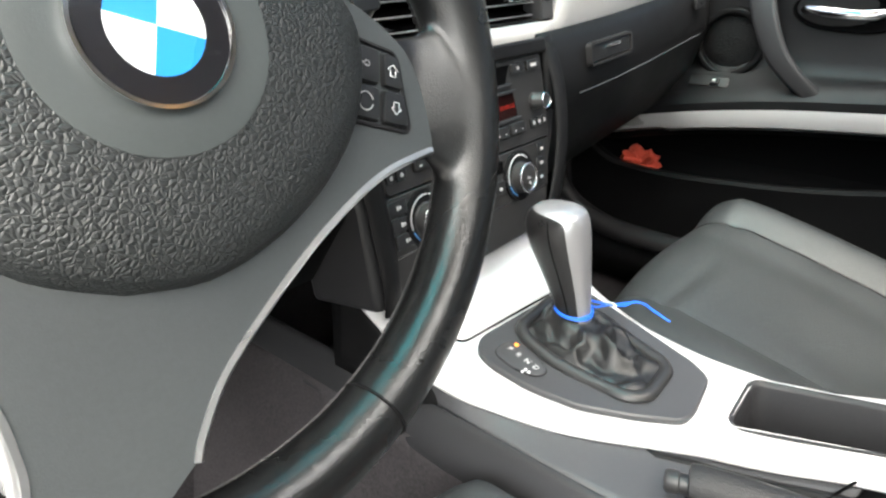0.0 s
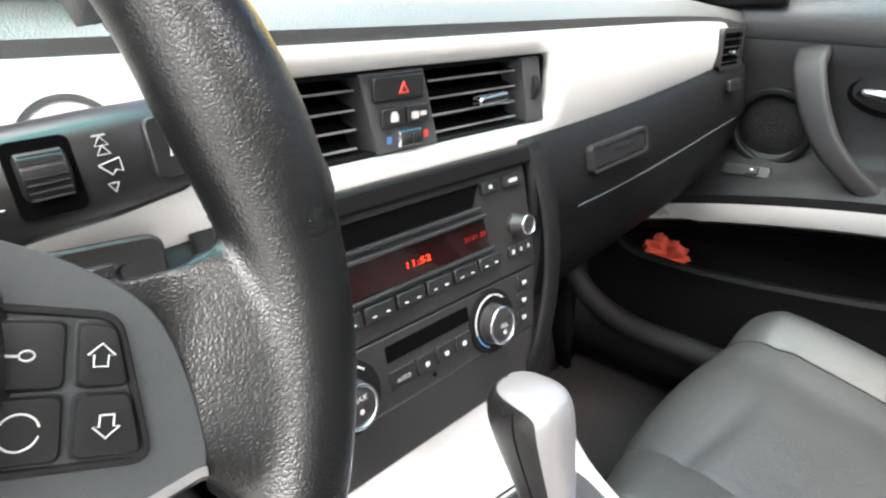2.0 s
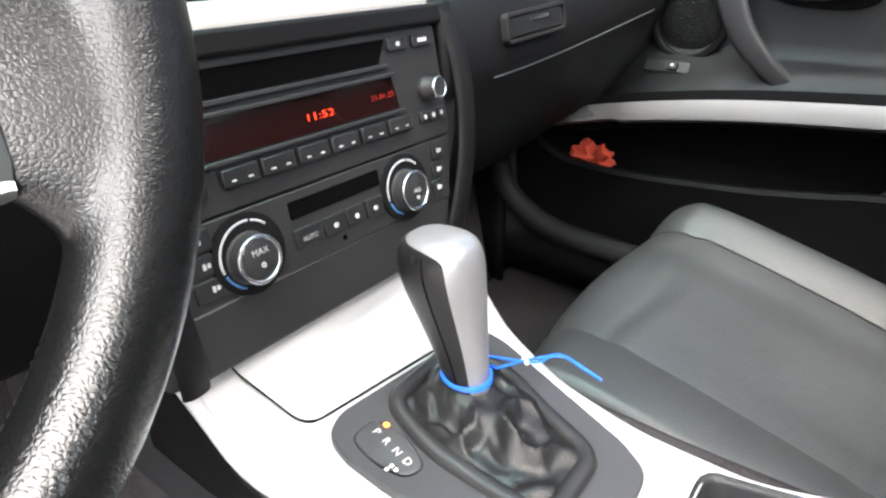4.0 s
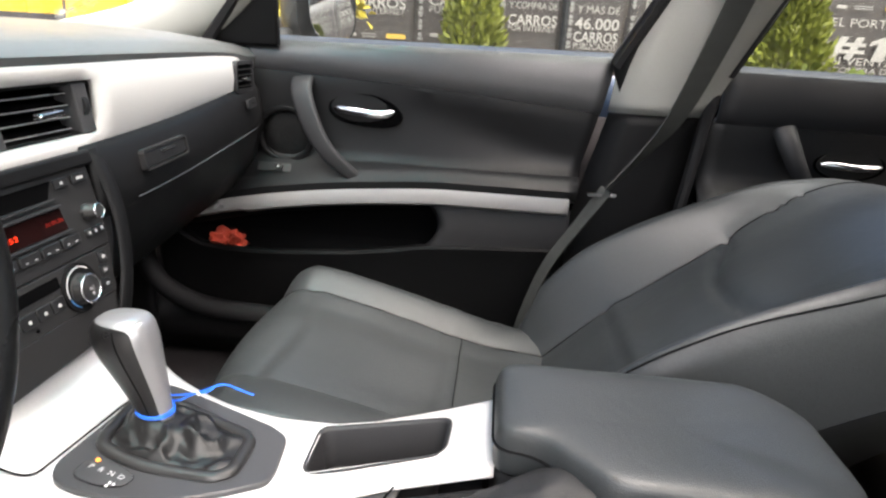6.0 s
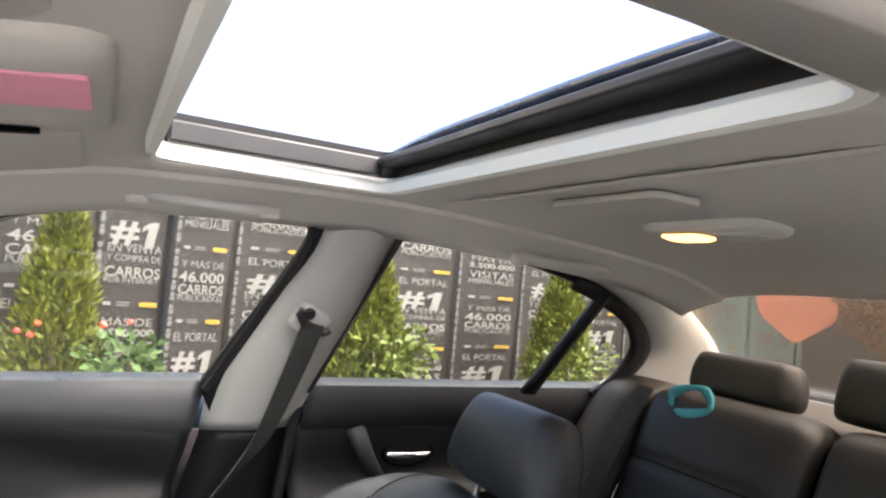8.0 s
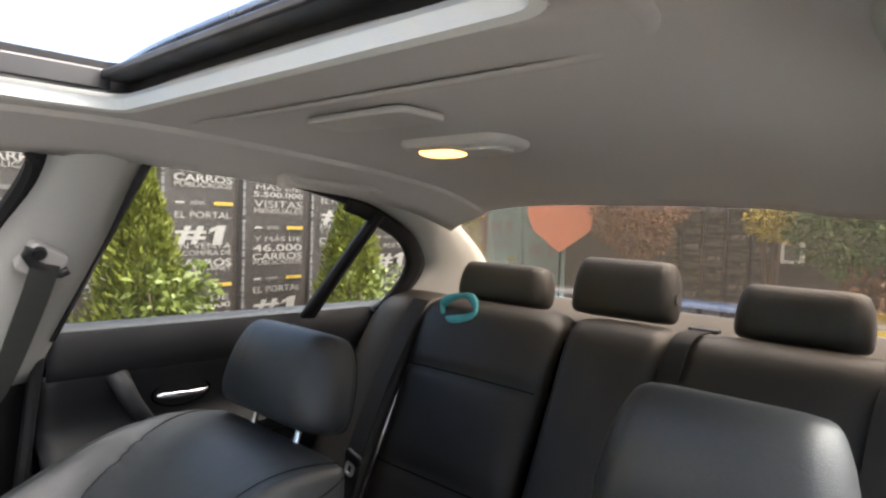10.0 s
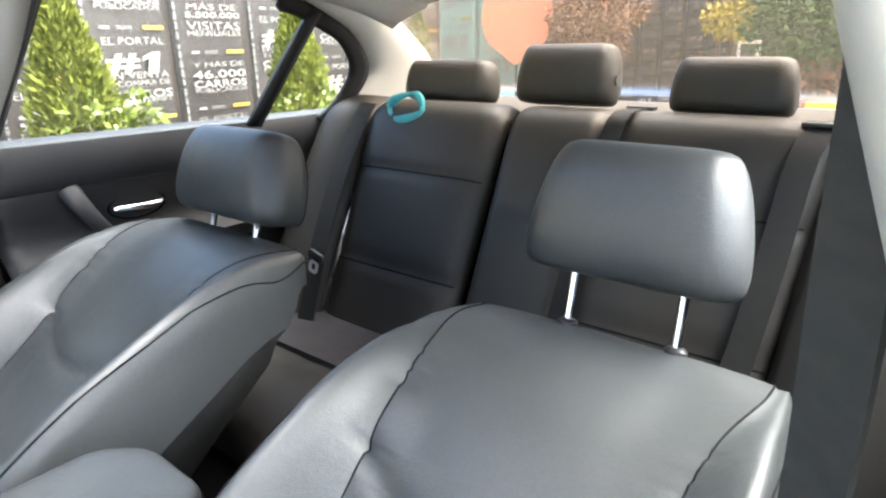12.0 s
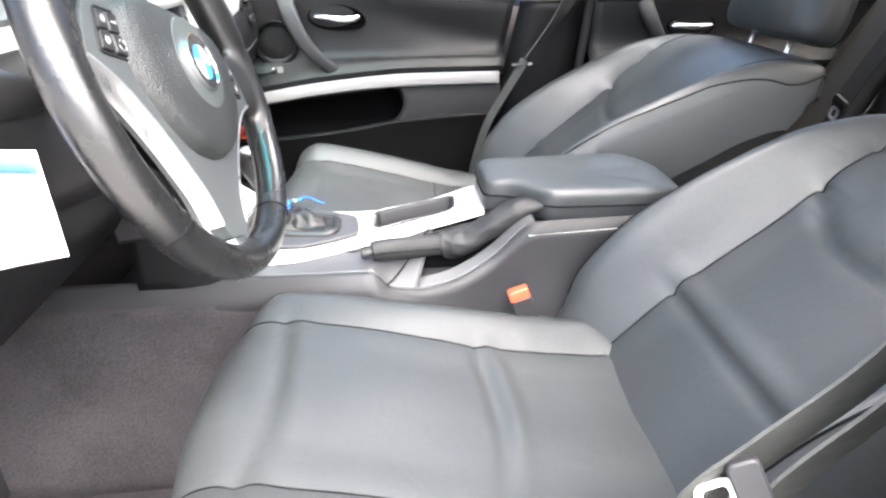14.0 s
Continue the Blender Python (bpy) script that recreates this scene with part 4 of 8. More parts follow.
lathe(b, [(0.006, -0.011), (0.0075, -0.010), (0.0075, 0.010), (0.006, 0.011)], axes(SWM @ Vector((0.005, -0.0185, 0.0)), (0, 0, 1), (0, 1, 0)), 20)
part("temperature_wheel", b, CHROME_DULL, vents, "ribbed temperature wheel")
for k in range(7):
    b = B()
    box(b, tuple(SWM @ Vector((-0.004 + 0.003 * k, -0.0185, 0.0072))), (0.0009, 0.002, 0.010))
    part("rib", b, BUTTON, vents)
for dx, mt in ((-0.013, BLUE_MARK), (0.0225, RED_MARK)):
    b = B()
    slab(b, shift(SWM, dx, -0.0185), rrect(0.004, 0.005, 0.001), 0.003, 0.0036)
    part("heat_mark", b, mt, vents)
b = B()
slab(b, axes((0.138, face_y(0.149) - 0.002, 0.862), (1, 0, 0), (0, 0, 1)), [(-0.017, 0.027), (0.006, 0.027), (0.018, -0.027), (-0.006, -0.027)], -0.02, 0.0045)
part("wheel_block", b, CHARCOAL_LIGHT, vents, bevel=0.0012)
b = B()
lathe(b, [(0.012, -0.004), (0.0145, -0.0035), (0.0145, 0.0035), (0.012, 0.004)], axes((0.139, face_y(0.14) + 0.004, 0.864), (0, 0, 1), (0, 1, 0)), 24)
part("vent_wheel", b, RUBBER, vents, "ribbed black vent wheel")
b = B()
slab(b, axes((0.085, 0.3605, 0.860), (1, 0, 0.05), (0, 0, 1)), rrect(0.036, 0.007, 0.003), 0, 0.010)
part("vent_tab", b, CHROME_DULL, vents, "silver vent tab", bevel=0.0015)
# the vent beside the door
# flat near-black plate in place of a shaded opening
b = B()
slab(b, axes((0.592, face_y(0.59) - 0.0105, 0.872), (1, 0, 0), (0, 0, 1)), rrect(0.070, 0.046, 0.006), -0.006, 0.003)
sv = part("side_vent", b, GAP_SHADE, dash, "small black side air vent")
slats(sv, 0.560, 0.624, 0.850, 0.892, 0.3555, 4, False, 0.005)
b = B()
slab(b, axes((0.589, 0.3525, 0.868), (1, 0, 0.05), (0, 0, 1)), rrect(0.02, 0.006, 0.0025), 0, 0.010)
part("vent_tab", b, CHROME_DULL, sv, "silver vent tab")
b = B()
frame_ring(b, axes((0.592, face_y(0.59) - 0.0125, 0.872), (1, 0, 0), (0, 0, 1)), 0.070, 0.046, 0.006, [(-0.002, -0.004), (0.004, -0.004), (0.004, 0.005), (-0.002, 0.005)])
part("vent_frame", b, PLASTIC_GREY, sv)

# ---- centre stack ----
FACE = axes((-0.016, 0.327, 0.725), (1, 0, 0), (0, 0.037, 0.19))
stack = thing("centre_stack", (-0.016, 0.34, 0.60), "charcoal centre stack surround holding radio and climate panel", "centre console")
b = B()
outer = [(-0.158, -0.105), (0.100, -0.105), (0.150, -0.01), (0.163, 0.04), (0.155, 0.094), (-0.155, 0.094), (-0.163, 0.04), (-0.155, -0.01)]
prism(b, [FACE @ Vector((x, y, -0.10)) for x, y in outer], FACE.to_3x3() @ Vector((0, 0, 0.094)))
part("housing", b, PLASTIC_GREY, stack, bevel=0.006)
for s in (1, -1):
    b = B()
    inward = 1.0 if s > 0 else 0.12
    path = [FACE @ Vector((s * (0.150 - x * inward), y, z)) for x, y, z in ((0.003, 0.094, -0.004), (0.0, 0.06, 0.004), (0.002, 0.02, 0.008), (0.012, -0.03, 0.008), (0.032, -0.08, 0.004), (0.045, -0.108, -0.004))]
    tube(b, spline(path, 24), lambda t: 0.0125 - 0.003 * t, 16, flat=0.42, up=FACE.to_3x3() @ Vector((0, 0, 1)))
    part("side_bar", b, PLASTIC, stack, "slanted charcoal side panel")
b = B()
slab(b, FACE, [(-0.135, 0.096), (0.135, 0.096), (0.135, 0.08), (-0.135, 0.08)], -0.01, 0.006)
part("brow", b, PLASTIC, stack, bevel=0.003)
b = B()
slab(b, FACE, [(-0.142, -0.062), (0.116, -0.062), (0.104, -0.104), (-0.142, -0.104)], -0.01, -0.001)
part("blank_panel", b, PLASTIC_HARD, stack, bevel=0.002)

radio = thing("car_radio", tuple(FACE @ Vector((0, 0.035, 0))), "black car radio with red clock display and preset keys", "car radio")
b = B()
slab(b, FACE, rrect(0.258, 0.090, 0.006, cy=0.0365), -0.006, 0.0)
part("face", b, PLASTIC_HARD, radio, "black radio face", bevel=0.001)
# flat near-black patch for the shade in the disc slot
b = B()
slab(b, FACE, [(-0.094, 0.058), (0.058, 0.058), (0.068, 0.075), (-0.106, 0.075)], 0.0002, 0.0008)
part("disc_flap", b, GAP_SHADE, radio, "black disc slot recess")
b = B()
slab(b, FACE, rrect(0.168, 0.003, 0.001, 1, -0.018, 0.0557), 0.0002, 0.0035)
part("disc_slot_lip", b, PLASTIC_GREY, radio, bevel=0.001)
for x, w in ((0.080, 0.021), (0.109, 0.023), (-0.119, 0.018)):
    b = B()
    slab(b, FACE, rrect(w, 0.010, 0.002, cx=x, cy=0.070), 0, 0.003)
    k = part("key", b, BUTTON, radio, bevel=0.0008)
    b = B()
    slab(b, FACE, rrect(0.011 if x > 0.1 else 0.004, 0.003, 0.0005, 1, x, 0.070), 0.003, 0.0033)
    part("symbol", b, MARK_GREY, k)
b = B()
slab(b, FACE, [(-0.102, 0.0235), (0.072, 0.0235), (0.068, 0.0475), (-0.104, 0.0475)], 0.0004, 0.0012)
part("display", b, DISPLAY, radio, "dark red display window")
b = B()
slab(b, FACE, [(-0.108, 0.0505), (0.070, 0.0505), (0.068, 0.0475), (-0.105, 0.0475)], 0.0004, 0.005)
slab(b, FACE, [(-0.104, 0.0195), (0.074, 0.0195), (0.076, 0.0225), (-0.101, 0.0225)], 0.0004, 0.004)
part("display_rim", b, PLASTIC_GREY, radio, bevel=0.0008)
part("clock", text_bm("11:52", shift(FACE, -0.007, 0.0335), height=0.0048, width=0.024, depth=0.0016), RED_GLOW, radio, "glowing red clock digits")["kind"] = "stuff"
part("date", text_bm("21.01.23", shift(FACE, 0.055, 0.0350), height=0.0038, width=0.025, depth=0.0016), RED_DIM, radio, "dim red date digits")["kind"] = "stuff"


def turn_knob(parent, m, r, h, name="knob", ring_mat=CHROME_DULL):
    bm = B()
    lathe(bm, [(r * 1.08, 0), (r * 1.08, h * 0.25), (r, h * 0.3), (r * 0.95, h * 0.92), (r * 0.86, h), (r * 0.05, h * 1.0)], m, 40)
    k = part(name, bm, PLASTIC_HARD, parent, "black turning knob")
    bm = B()
    ring(bm, m, r * 0.83, r * 1.0, h * 0.9, h * 1.06)
    part("knob_ring", bm, ring_mat, k, "bright silver knob ring", bevel=0.0006)
    return k


turn_knob(radio, shift(FACE, 0.106, 0.0325), 0.0085, 0.016)
turn_knob(radio, shift(FACE, -0.121, 0.0375), 0.0105, 0.016)
for k in range(6):
    b = B()
    slab(b, FACE, rrect(0.0265, 0.0115, 0.0015, 2, -0.080 + 0.0295 * k, 0.011), 0, 0.004)
    kk = part("preset_key", b, BUTTON, radio, bevel=0.001)
    for dx in (-0.006, 0.006):
        b = B()
        slab(b, FACE, rrect(0.0035, 0.0012, 0.0003, 1, -0.080 + 0.0295 * k + dx, 0.009), 0.004, 0.0043)
        part("symbol", b, MARK_GREY, kk)
for k in range(3):
    for x0 in (-0.136, 0.098):
        b = B()
        slab(b, FACE, rrect(0.0095 if x0 > 0 else 0.0115, 0.0095, 0.0015, 2, x0 + (0.0105 if x0 > 0 else 0.013) * k, 0.0105 if x0 > 0 else 0.007), 0, 0.003)
        kk = part("small_key", b, BUTTON, radio, bevel=0.0008)
        b = B()
        slab(b, FACE, rrect(0.0032, 0.0036, 0.0008, 1, x0 + (0.0105 if x0 > 0 else 0.013) * k, 0.0105 if x0 > 0 else 0.007), 0.003, 0.0033)
        part("symbol", b, MARK_GREY, kk)

clim = thing("climate_panel", tuple(FACE @ Vector((0, -0.04, 0))), "black climate control panel with two silver-ringed knobs", "climate control")
b = B()
slab(b, FACE, [(-0.140, -0.010), (0.127, -0.010), (0.116, -0.062), (-0.140, -0.062)], -0.006, 0.0)
part("face", b, PLASTIC_HARD, clim, bevel=0.001)
# shallow near-black patch stands for the slot's shade
b = B()
slab(b, FACE, rrect(0.086, 0.012, 0.001, 2, -0.008, -0.0225), 0.0002, 0.001)
part("slot", b, GAP_SHADE, clim)
for s, x in ((1, 0.061), (-1, -0.088)):
    m = shift(FACE, x, -0.038)
    b = B()
    lathe(b, [(0.0270, 0), (0.0265, 0.0025), (0.020, 0.003), (0.001, 0.003)], m, 40)
    dial = part("dial", b, PLASTIC, clim, "round black dial")
    for a0, a1, mt in ((200, 245, BLUE_MARK), (80, 195, MARK_GREY), (45, 75, MARK_GREY)):
        b = B()
        n = 14
        grid(b, lambda u, v: m @ Vector(((0.0208 + 0.0015 * v) * math.cos(radians(a0 + (a1 - a0) * u)), (0.0208 + 0.0015 * v) * math.sin(radians(a0 + (a1 - a0) * u)), 0.0032)), n, 1)
        part("dial_mark", b, mt, dial, solid=0.0004, offset=1, fix=False)
    k = turn_knob(clim, shift(m, -0.001, -0.002), 0.0158, 0.014)
    if s < 0:
        part("lettering", text_bm("MAX", shift(m, 0, 0.003), width=0.012, depth=0.0143), MARK_GREY, k)["kind"] = "stuff"
    else:
        part("lettering", text_bm("ALL", shift(m, 0, -0.002), width=0.009, depth=0.0143), MARK_GREY, k)["kind"] = "stuff"
    b = B()
    ring(b, shift(m, 0, -0.006 if s < 0 else -0.008, 0.0141), 0.0008, 0.0017, 0, 0.0003, 12)
    part("symbol", b, MARK_GREY, k)
for k, (x, w) in enumerate(((-0.032, 0.024), (-0.008, 0.020), (0.013, 0.018), (0.033, 0.018))):
    b = B()
    slab(b, FACE, rrect(w, 0.0135, 0.001, 2, x - 0.008, -0.0425), 0, 0.0022)
    kk = part("key", b, BUTTON, clim, bevel=0.0007)
    if k == 0:
        part("lettering", text_bm("AUTO", shift(FACE, x - 0.008, -0.0435), width=0.013, depth=0.0025), MARK_GREY, kk)["kind"] = "stuff"
    else:
        b = B()
        slab(b, FACE, rrect(0.0040, 0.0036, 0.0012, 2, x - 0.008, -0.0435), 0.0022, 0.0025)
        part("symbol", b, MARK_GREY, kk)
b = B()
lathe(b, [(0.002, 0), (0.0018, 0.001), (0.0005, 0.001)], shift(FACE, -0.009, -0.0555), 12)
part("sensor", b, GAP_SHADE, clim)
for x, mx in ((-0.1215, -1), (0.1065, 1)):
    for k in range(3):
        b = B()
        slab(b, FACE, rrect(0.023 if mx < 0 else 0.0135, 0.013, 0.0012, 2, x + (0.002 * k if mx < 0 else -0.003 * k), -0.0195 - 0.0150 * k), 0, 0.0022)
        kk = part("key", b, BUTTON, clim, bevel=0.0007)
        b = B()
        for q in (0, 1):
            slab(b, FACE, rrect(0.0022, 0.0040 - 0.001 * q, 0.0006, 1, x + (0.002 * k if mx < 0 else -0.003 * k) + 0.003 * q, -0.0195 - 0.0150 * k), 0.0022, 0.0025)
        part("symbol", b, MARK_GREY, kk)

# ---- centre console ----
console = thing("centre_console", (0, 0.1, 0.25), "charcoal tunnel console topped with satin silver trim", "centre console")
CZ = [(0.36, 0.622), (0.33, 0.604), (0.30, 0.584), (0.27, 0.569), (0.22, 0.557), (0.15, 0.551), (0.05, 0.551), (-0.04, 0.563), (-0.13, 0.580)]
CL = [(0.36, -0.150), (0.30, -0.150), (0.25, -0.141), (0.217, -0.130), (0.177, -0.117), (0.14, -0.102), (0.10, -0.083), (0.056, -0.063), (0.011, -0.050), (-0.035, -0.038), (-0.085, -0.031), (-0.13, -0.026)]
CR = [(0.36, 0.128), (0.30, 0.120), (0.24, 0.090), (0.16, 0.062), (0.09, 0.050), (0.04, 0.050), (-0.04, 0.064), (-0.13, 0.086)]
cz, cl, cr = (lambda y: curve1(CZ, y)), (lambda y: curve1(CL, y)), (lambda y: curve1(CR, y))
TRAY = [(-0.040, 0.057), (0.038, 0.058), (0.050, -0.083), (-0.012, -0.079)]


def round_poly(poly, r, n=4):
    """The same polygon with rounded corners."""
    out = []
    m = len(poly)
    for i, p in enumerate(poly):
        p = Vector(p)
        a, c = Vector(poly[i - 1]) - p, Vector(poly[(i + 1) % m]) - p
        q = min(r, a.length * 0.45, c.length * 0.45)
        A, C = p + a.normalized() * q, p + c.normalized() * q
        for k in range(n + 1):
            t = k / n
            out.append(tuple(A * (1 - t) ** 2 + p * 2 * t * (1 - t) + C * t * t))
    return out


TRAY_R = round_poly(TRAY, 0.014)
# top skin in one sheet, left open over the tray
def tray_edge(y, k):
    (x0, y0), (x1, y1) = (TRAY[0], TRAY[3]) if k == 0 else (TRAY[1], TRAY[2])
    t = (min(max(y, -0.081), 0.056) - y0) / (y1 - y0)
    return x0 + (x1 - x0) * t


top_y = [0.36 - (0.36 - 0.056) * i / 30 for i in range(31)] + [0.056 - 0.137 * i / 14 for i in range(1, 15)] + [-0.081 - 0.047 * i / 5 for i in range(1, 6)]
b = B()
rows = []
for y in top_y:
    l, tl, tr, rt = cl(y), tray_edge(y, 0), tray_edge(y, 1), cr(y)
    xs_ = [l + (tl - l) * i / 6 for i in range(6)] + [tl + (tr - tl) * i / 4 for i in range(4)] + [tr + (rt - tr) * i / 6 for i in range(7)]
    rows.append([b.verts.new((x, y, cz(y) - 0.004 * (2 * (x - l) / (rt - l) - 1) ** 4)) for x in xs_])
for i in range(len(rows) - 1):
    for j in range(16):
        if 30 <= i < 44 and 6 <= j < 10:
            continue
        b.faces.new((rows[i][j], rows[i + 1][j], rows[i + 1][j + 1], rows[i][j + 1]))
part("silver_top", b, SILVER_CONSOLE, console, "satin silver console trim", solid=0.006, offset=-1, fix=True, sharp=60)
# skirts of the trim
for k in (0, 1):
    b = B()
    grid(b, lambda u, v: (lambda y: ((cl(y) - 0.001 - 0.007 * math.sin(v * 1.57)) if k == 0 else (cr(y) + 0.001 + 0.005 * math.sin(v * 1.57)), y, cz(y) - 0.004 - 0.010 * v))(0.36 - 0.488 * u), 40, 5)
    part("trim_edge", b, SILVER_CONSOLE if k == 0 else PLASTIC_GREY, console, solid=0.003)
# tray liner
b = B()
loft(b, [[(x, y, cz(y) + 0.0015) for x, y in round_poly([(x * 1.0, y) for x, y in TRAY], 0.014)], [(0.002 + (x - 0.002) * 0.93, -0.012 + (y + 0.012) * 0.95, cz(y) - 0.004) for x, y in TRAY_R], [(0.002 + (x - 0.002) * 0.84, -0.012 + (y + 0.012) * 0.88, 0.505) for x, y in TRAY_R]], cap=False)
bmesh.ops.contextual_create(b, geom=b.verts[-len(TRAY_R):])
part("tray", b, PLASTIC_GREY, console, "black storage tray", solid=0.002)
b = B()
loft(b, [[(0.002 + (x - 0.002) * q, -0.012 + (y + 0.012) * q, cz(y) + 0.0005) for x, y in round_poly(TRAY, rr)] for q, rr in ((1.02, 0.0015), (0.995, 0.014))], cap=False)
part("tray_corner", b, SILVER_CONSOLE, console, "silver edge round the tray", solid=0.001)
# ashtray lid
b = B()
LID = round_poly([(-0.126, 0.336), (0.088, 0.332), (0.070, 0.262), (-0.108, 0.277)], 0.012)
loft(b, [[(x, y, cz(y) + h) for x, y in [(-0.01 + (x + 0.01) * q, 0.30 + (y - 0.30) * q) for x, y in LID]] for q, h in ((1.0, 0.0), (1.0, 0.003), (0.985, 0.0042))])
part("ashtray_lid", b, SILVER_CONSOLE, console, "silver ashtray lid")
b = B()
tube(b, [(x, y, cz(y) + 0.0012) for x, y in LID], 0.0011, 6, closed=True)
part("lid_joint", b, GAP_SHADE, console)
for k in range(3):
    b = B()
    box(b, (-0.015 + 0.002 * k, 0.286 + 0.0045 * k, cz(0.288 + 0.0045 * k) + 0.0046), (0.045, 0.0011, 0.0008))
    part("lid_groove", b, ALU, console)
# selector plate
PLATE = round_poly([(-0.108, 0.245), (-0.104, 0.262), (-0.086, 0.270), (0.054, 0.259), (0.066, 0.250), (0.067, 0.230), (0.024, 0.108), (0.008, 0.086), (-0.045, 0.080), (-0.062, 0.083), (-0.080, 0.115), (-0.098, 0.158), (-0.107, 0.205)], 0.010)
b = B()
loft(b, [[(x, y, cz(y) + h) for x, y in [(-0.02 + (x + 0.02) * q, 0.175 + (y - 0.175) * q) for x, y in PLATE]] for q, h in ((1.0, -0.001), (1.0, 0.0035), (0.985, 0.005))])
part("selector_plate", b, PLATE_GREY, console, "dark grey selector plate", sharp=30)
IND = round_poly([(-0.096, 0.249), (-0.073, 0.250), (-0.069, 0.222), (-0.080, 0.199), (-0.094, 0.203), (-0.099, 0.226)], 0.008)
b = B()
loft(b, [[(x, y, cz(y) + h) for x, y in [(-0.083 + (x + 0.083) * q, 0.222 + (y - 0.222) * q) for x, y in IND]] for q, h in ((1.0, 0.004), (1.0, 0.0068), (0.97, 0.0074))])
ind = part("indicator", b, PLATE_GREY, console, "black gear indicator")
b = B()
tube(b, [(x, y, cz(y) + 0.0058) for x, y in IND], 0.0008, 5, closed=True)
part("indicator_joint", b, GAP_SHADE, ind)
IM = axes((-0.0835, 0.225, cz(0.222) + 0.0088), (-0.14, -0.95, -(cz(0.242) - cz(0.202)) / 0.04 * 0.95), (1, -0.14, 0))
for k, ch in enumerate("PRND"):
    part("lettering", text_bm(ch, shift(IM, -0.0155 + 0.0105 * k, 0.001, 0, 0), height=0.0056, bold=0.01), MARK_GREY, ind)
b = B()
slab(b, shift(IM, -0.016, 0.0095), rrect(0.004, 0.004, 0.001, 2), 0, 0.0004)
part("lit_mark", b, AMBER, ind, "lit orange gear mark")
for k in range(3):
    b = B()
    slab(b, shift(IM, 0.012 + 0.004 * (k % 2), -0.009 - 0.004 * (k // 2)), rrect(0.0022, 0.0026, 0.0005, 1), 0, 0.0003)
    part("mark", b, WHITE, ind)
# body under the trim
b = B()
for k in (0, 1):
    rows = [(0.004, 0.0, 0.0135), (0.006, 0.0, 0.030), (0.008, 0.0, 0.055), (0.010, 0.0, 0.08), (0.010, 0.0, 0.10)]
    grid(b, lambda u, v: (lambda y, r: ((cl(y) * 0.75 + (-0.125) * 0.25 if k == 0 and y < 0.1 else cl(y)) - r[0] if k == 0 else cr(y) + r[0], y, cz(y) - r[2]))(0.40 - 0.53 * u, rows[round(v * 4)]), 36, 4)
part("body", b, PLASTIC, console, "charcoal console sides", solid=0.006)
b = B()
loft(b, [[(x, y, z) for x, y in round_poly([(-0.155, 0.46), (0.13, 0.46), (0.10, 0.20), (0.085, -0.12), (-0.10, -0.12), (-0.15, 0.20)], 0.02)] for z in (0.25, 0.50)])
part("core", b, PLASTIC_GREY, console)
# lower driver-side panel that swells round the handbrake
PANEL_TOP = [(-0.47, 0.590), (-0.21, 0.586), (-0.192, 0.584), (-0.178, 0.576), (-0.158, 0.558), (-0.127, 0.530), (-0.079, 0.506), (-0.046, 0.498), (-0.015, 0.495), (0.03, 0.500), (0.06, 0.530), (0.70, 0.532)]


def panel_x(y):
    k = max(0, min(1, -y / 0.18))
    return -0.150 + 0.034 * k * k * (3 - 2 * k)


b = B()
grid(b, lambda u, v: (lambda y: (panel_x(y) - 0.018 * math.sin(v * 2.2) - 0.062 * max(0, min(1, -y / 0.18)) * max(0, v - 0.25), y, curve1(PANEL_TOP, y) * (1 - v) + (0.472 - 0.2 * max(0, min(1, (0.04 - y) / 0.12))) * v))(0.68 - 1.14 * u), 110, 10)
part("side_panel", b, PLASTIC_GREY, console, "charcoal tunnel side panel", solid=0.004, offset=1)
b = B()


def well_rim(u, v):
    """Crescent round the handbrake: up from the panel's edge, over a soft crest and down into the dark well."""
    y = 0.034 - 0.229 * u
    rise = 0.004 + 0.009 * min(1, (0.2 + y) / 0.03) * max(0, min(1, 0.2 - y / 0.03))
    for (v0, x0, z0), (v1, x1, z1) in zip(((0, 0.0, 0.0), (0.08, 0.001, 0.003), (0.5, 0.014, rise - 0.002), (0.62, 0.018, rise), (0.72, 0.021, rise - 0.004), (1.0, 0.023, -0.035)), ((0.08, 0.001, 0.003), (0.5, 0.014, rise - 0.002), (0.62, 0.018, rise), (0.72, 0.021, rise - 0.004), (1.0, 0.023, -0.035))):
        if v <= v1 + 1e-9:
            q = (v - v0) / (v1 - v0)
            return (panel_x(y) + x0 + (x1 - x0) * q, y, curve1(PANEL_TOP, y) + z0 + (z1 - z0) * q)


grid(b, well_rim, 60, 25)
# lighter plastic puts the light on the crest into its colour
part("well_rim", b, CHARCOAL_LIGHT, console, "charcoal crescent rim round the handbrake", sharp=50)
# near-black sheet added so the well reads as shaded
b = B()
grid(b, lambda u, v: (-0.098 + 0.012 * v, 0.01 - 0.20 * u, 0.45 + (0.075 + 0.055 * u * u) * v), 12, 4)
part("well_wall", b, GAP_SHADE, console, "dark wall inside the handbrake well", solid=0.004)

def shoulder(u, v):
    """From under the silver edge out and down to the side panel, ending under the handbrake grip."""
    y = 0.36 - (0.400 - 0.030 * v) * u
    top = cz(y) - 0.0145
    return (cl(y) - 0.005 + (panel_x(y) + 0.003 - cl(y)) * v, y, top + (curve1(PANEL_TOP, y) + 0.002 - top) * v ** 1.3)


# lighter than the side panel: light falling on the shoulder is painted in
b = B()
grid(b, shoulder, 36, 8)
part("shoulder", b, CHARCOAL_LIGHT, console, "satin charcoal console shoulder", solid=0.005)
b = B()
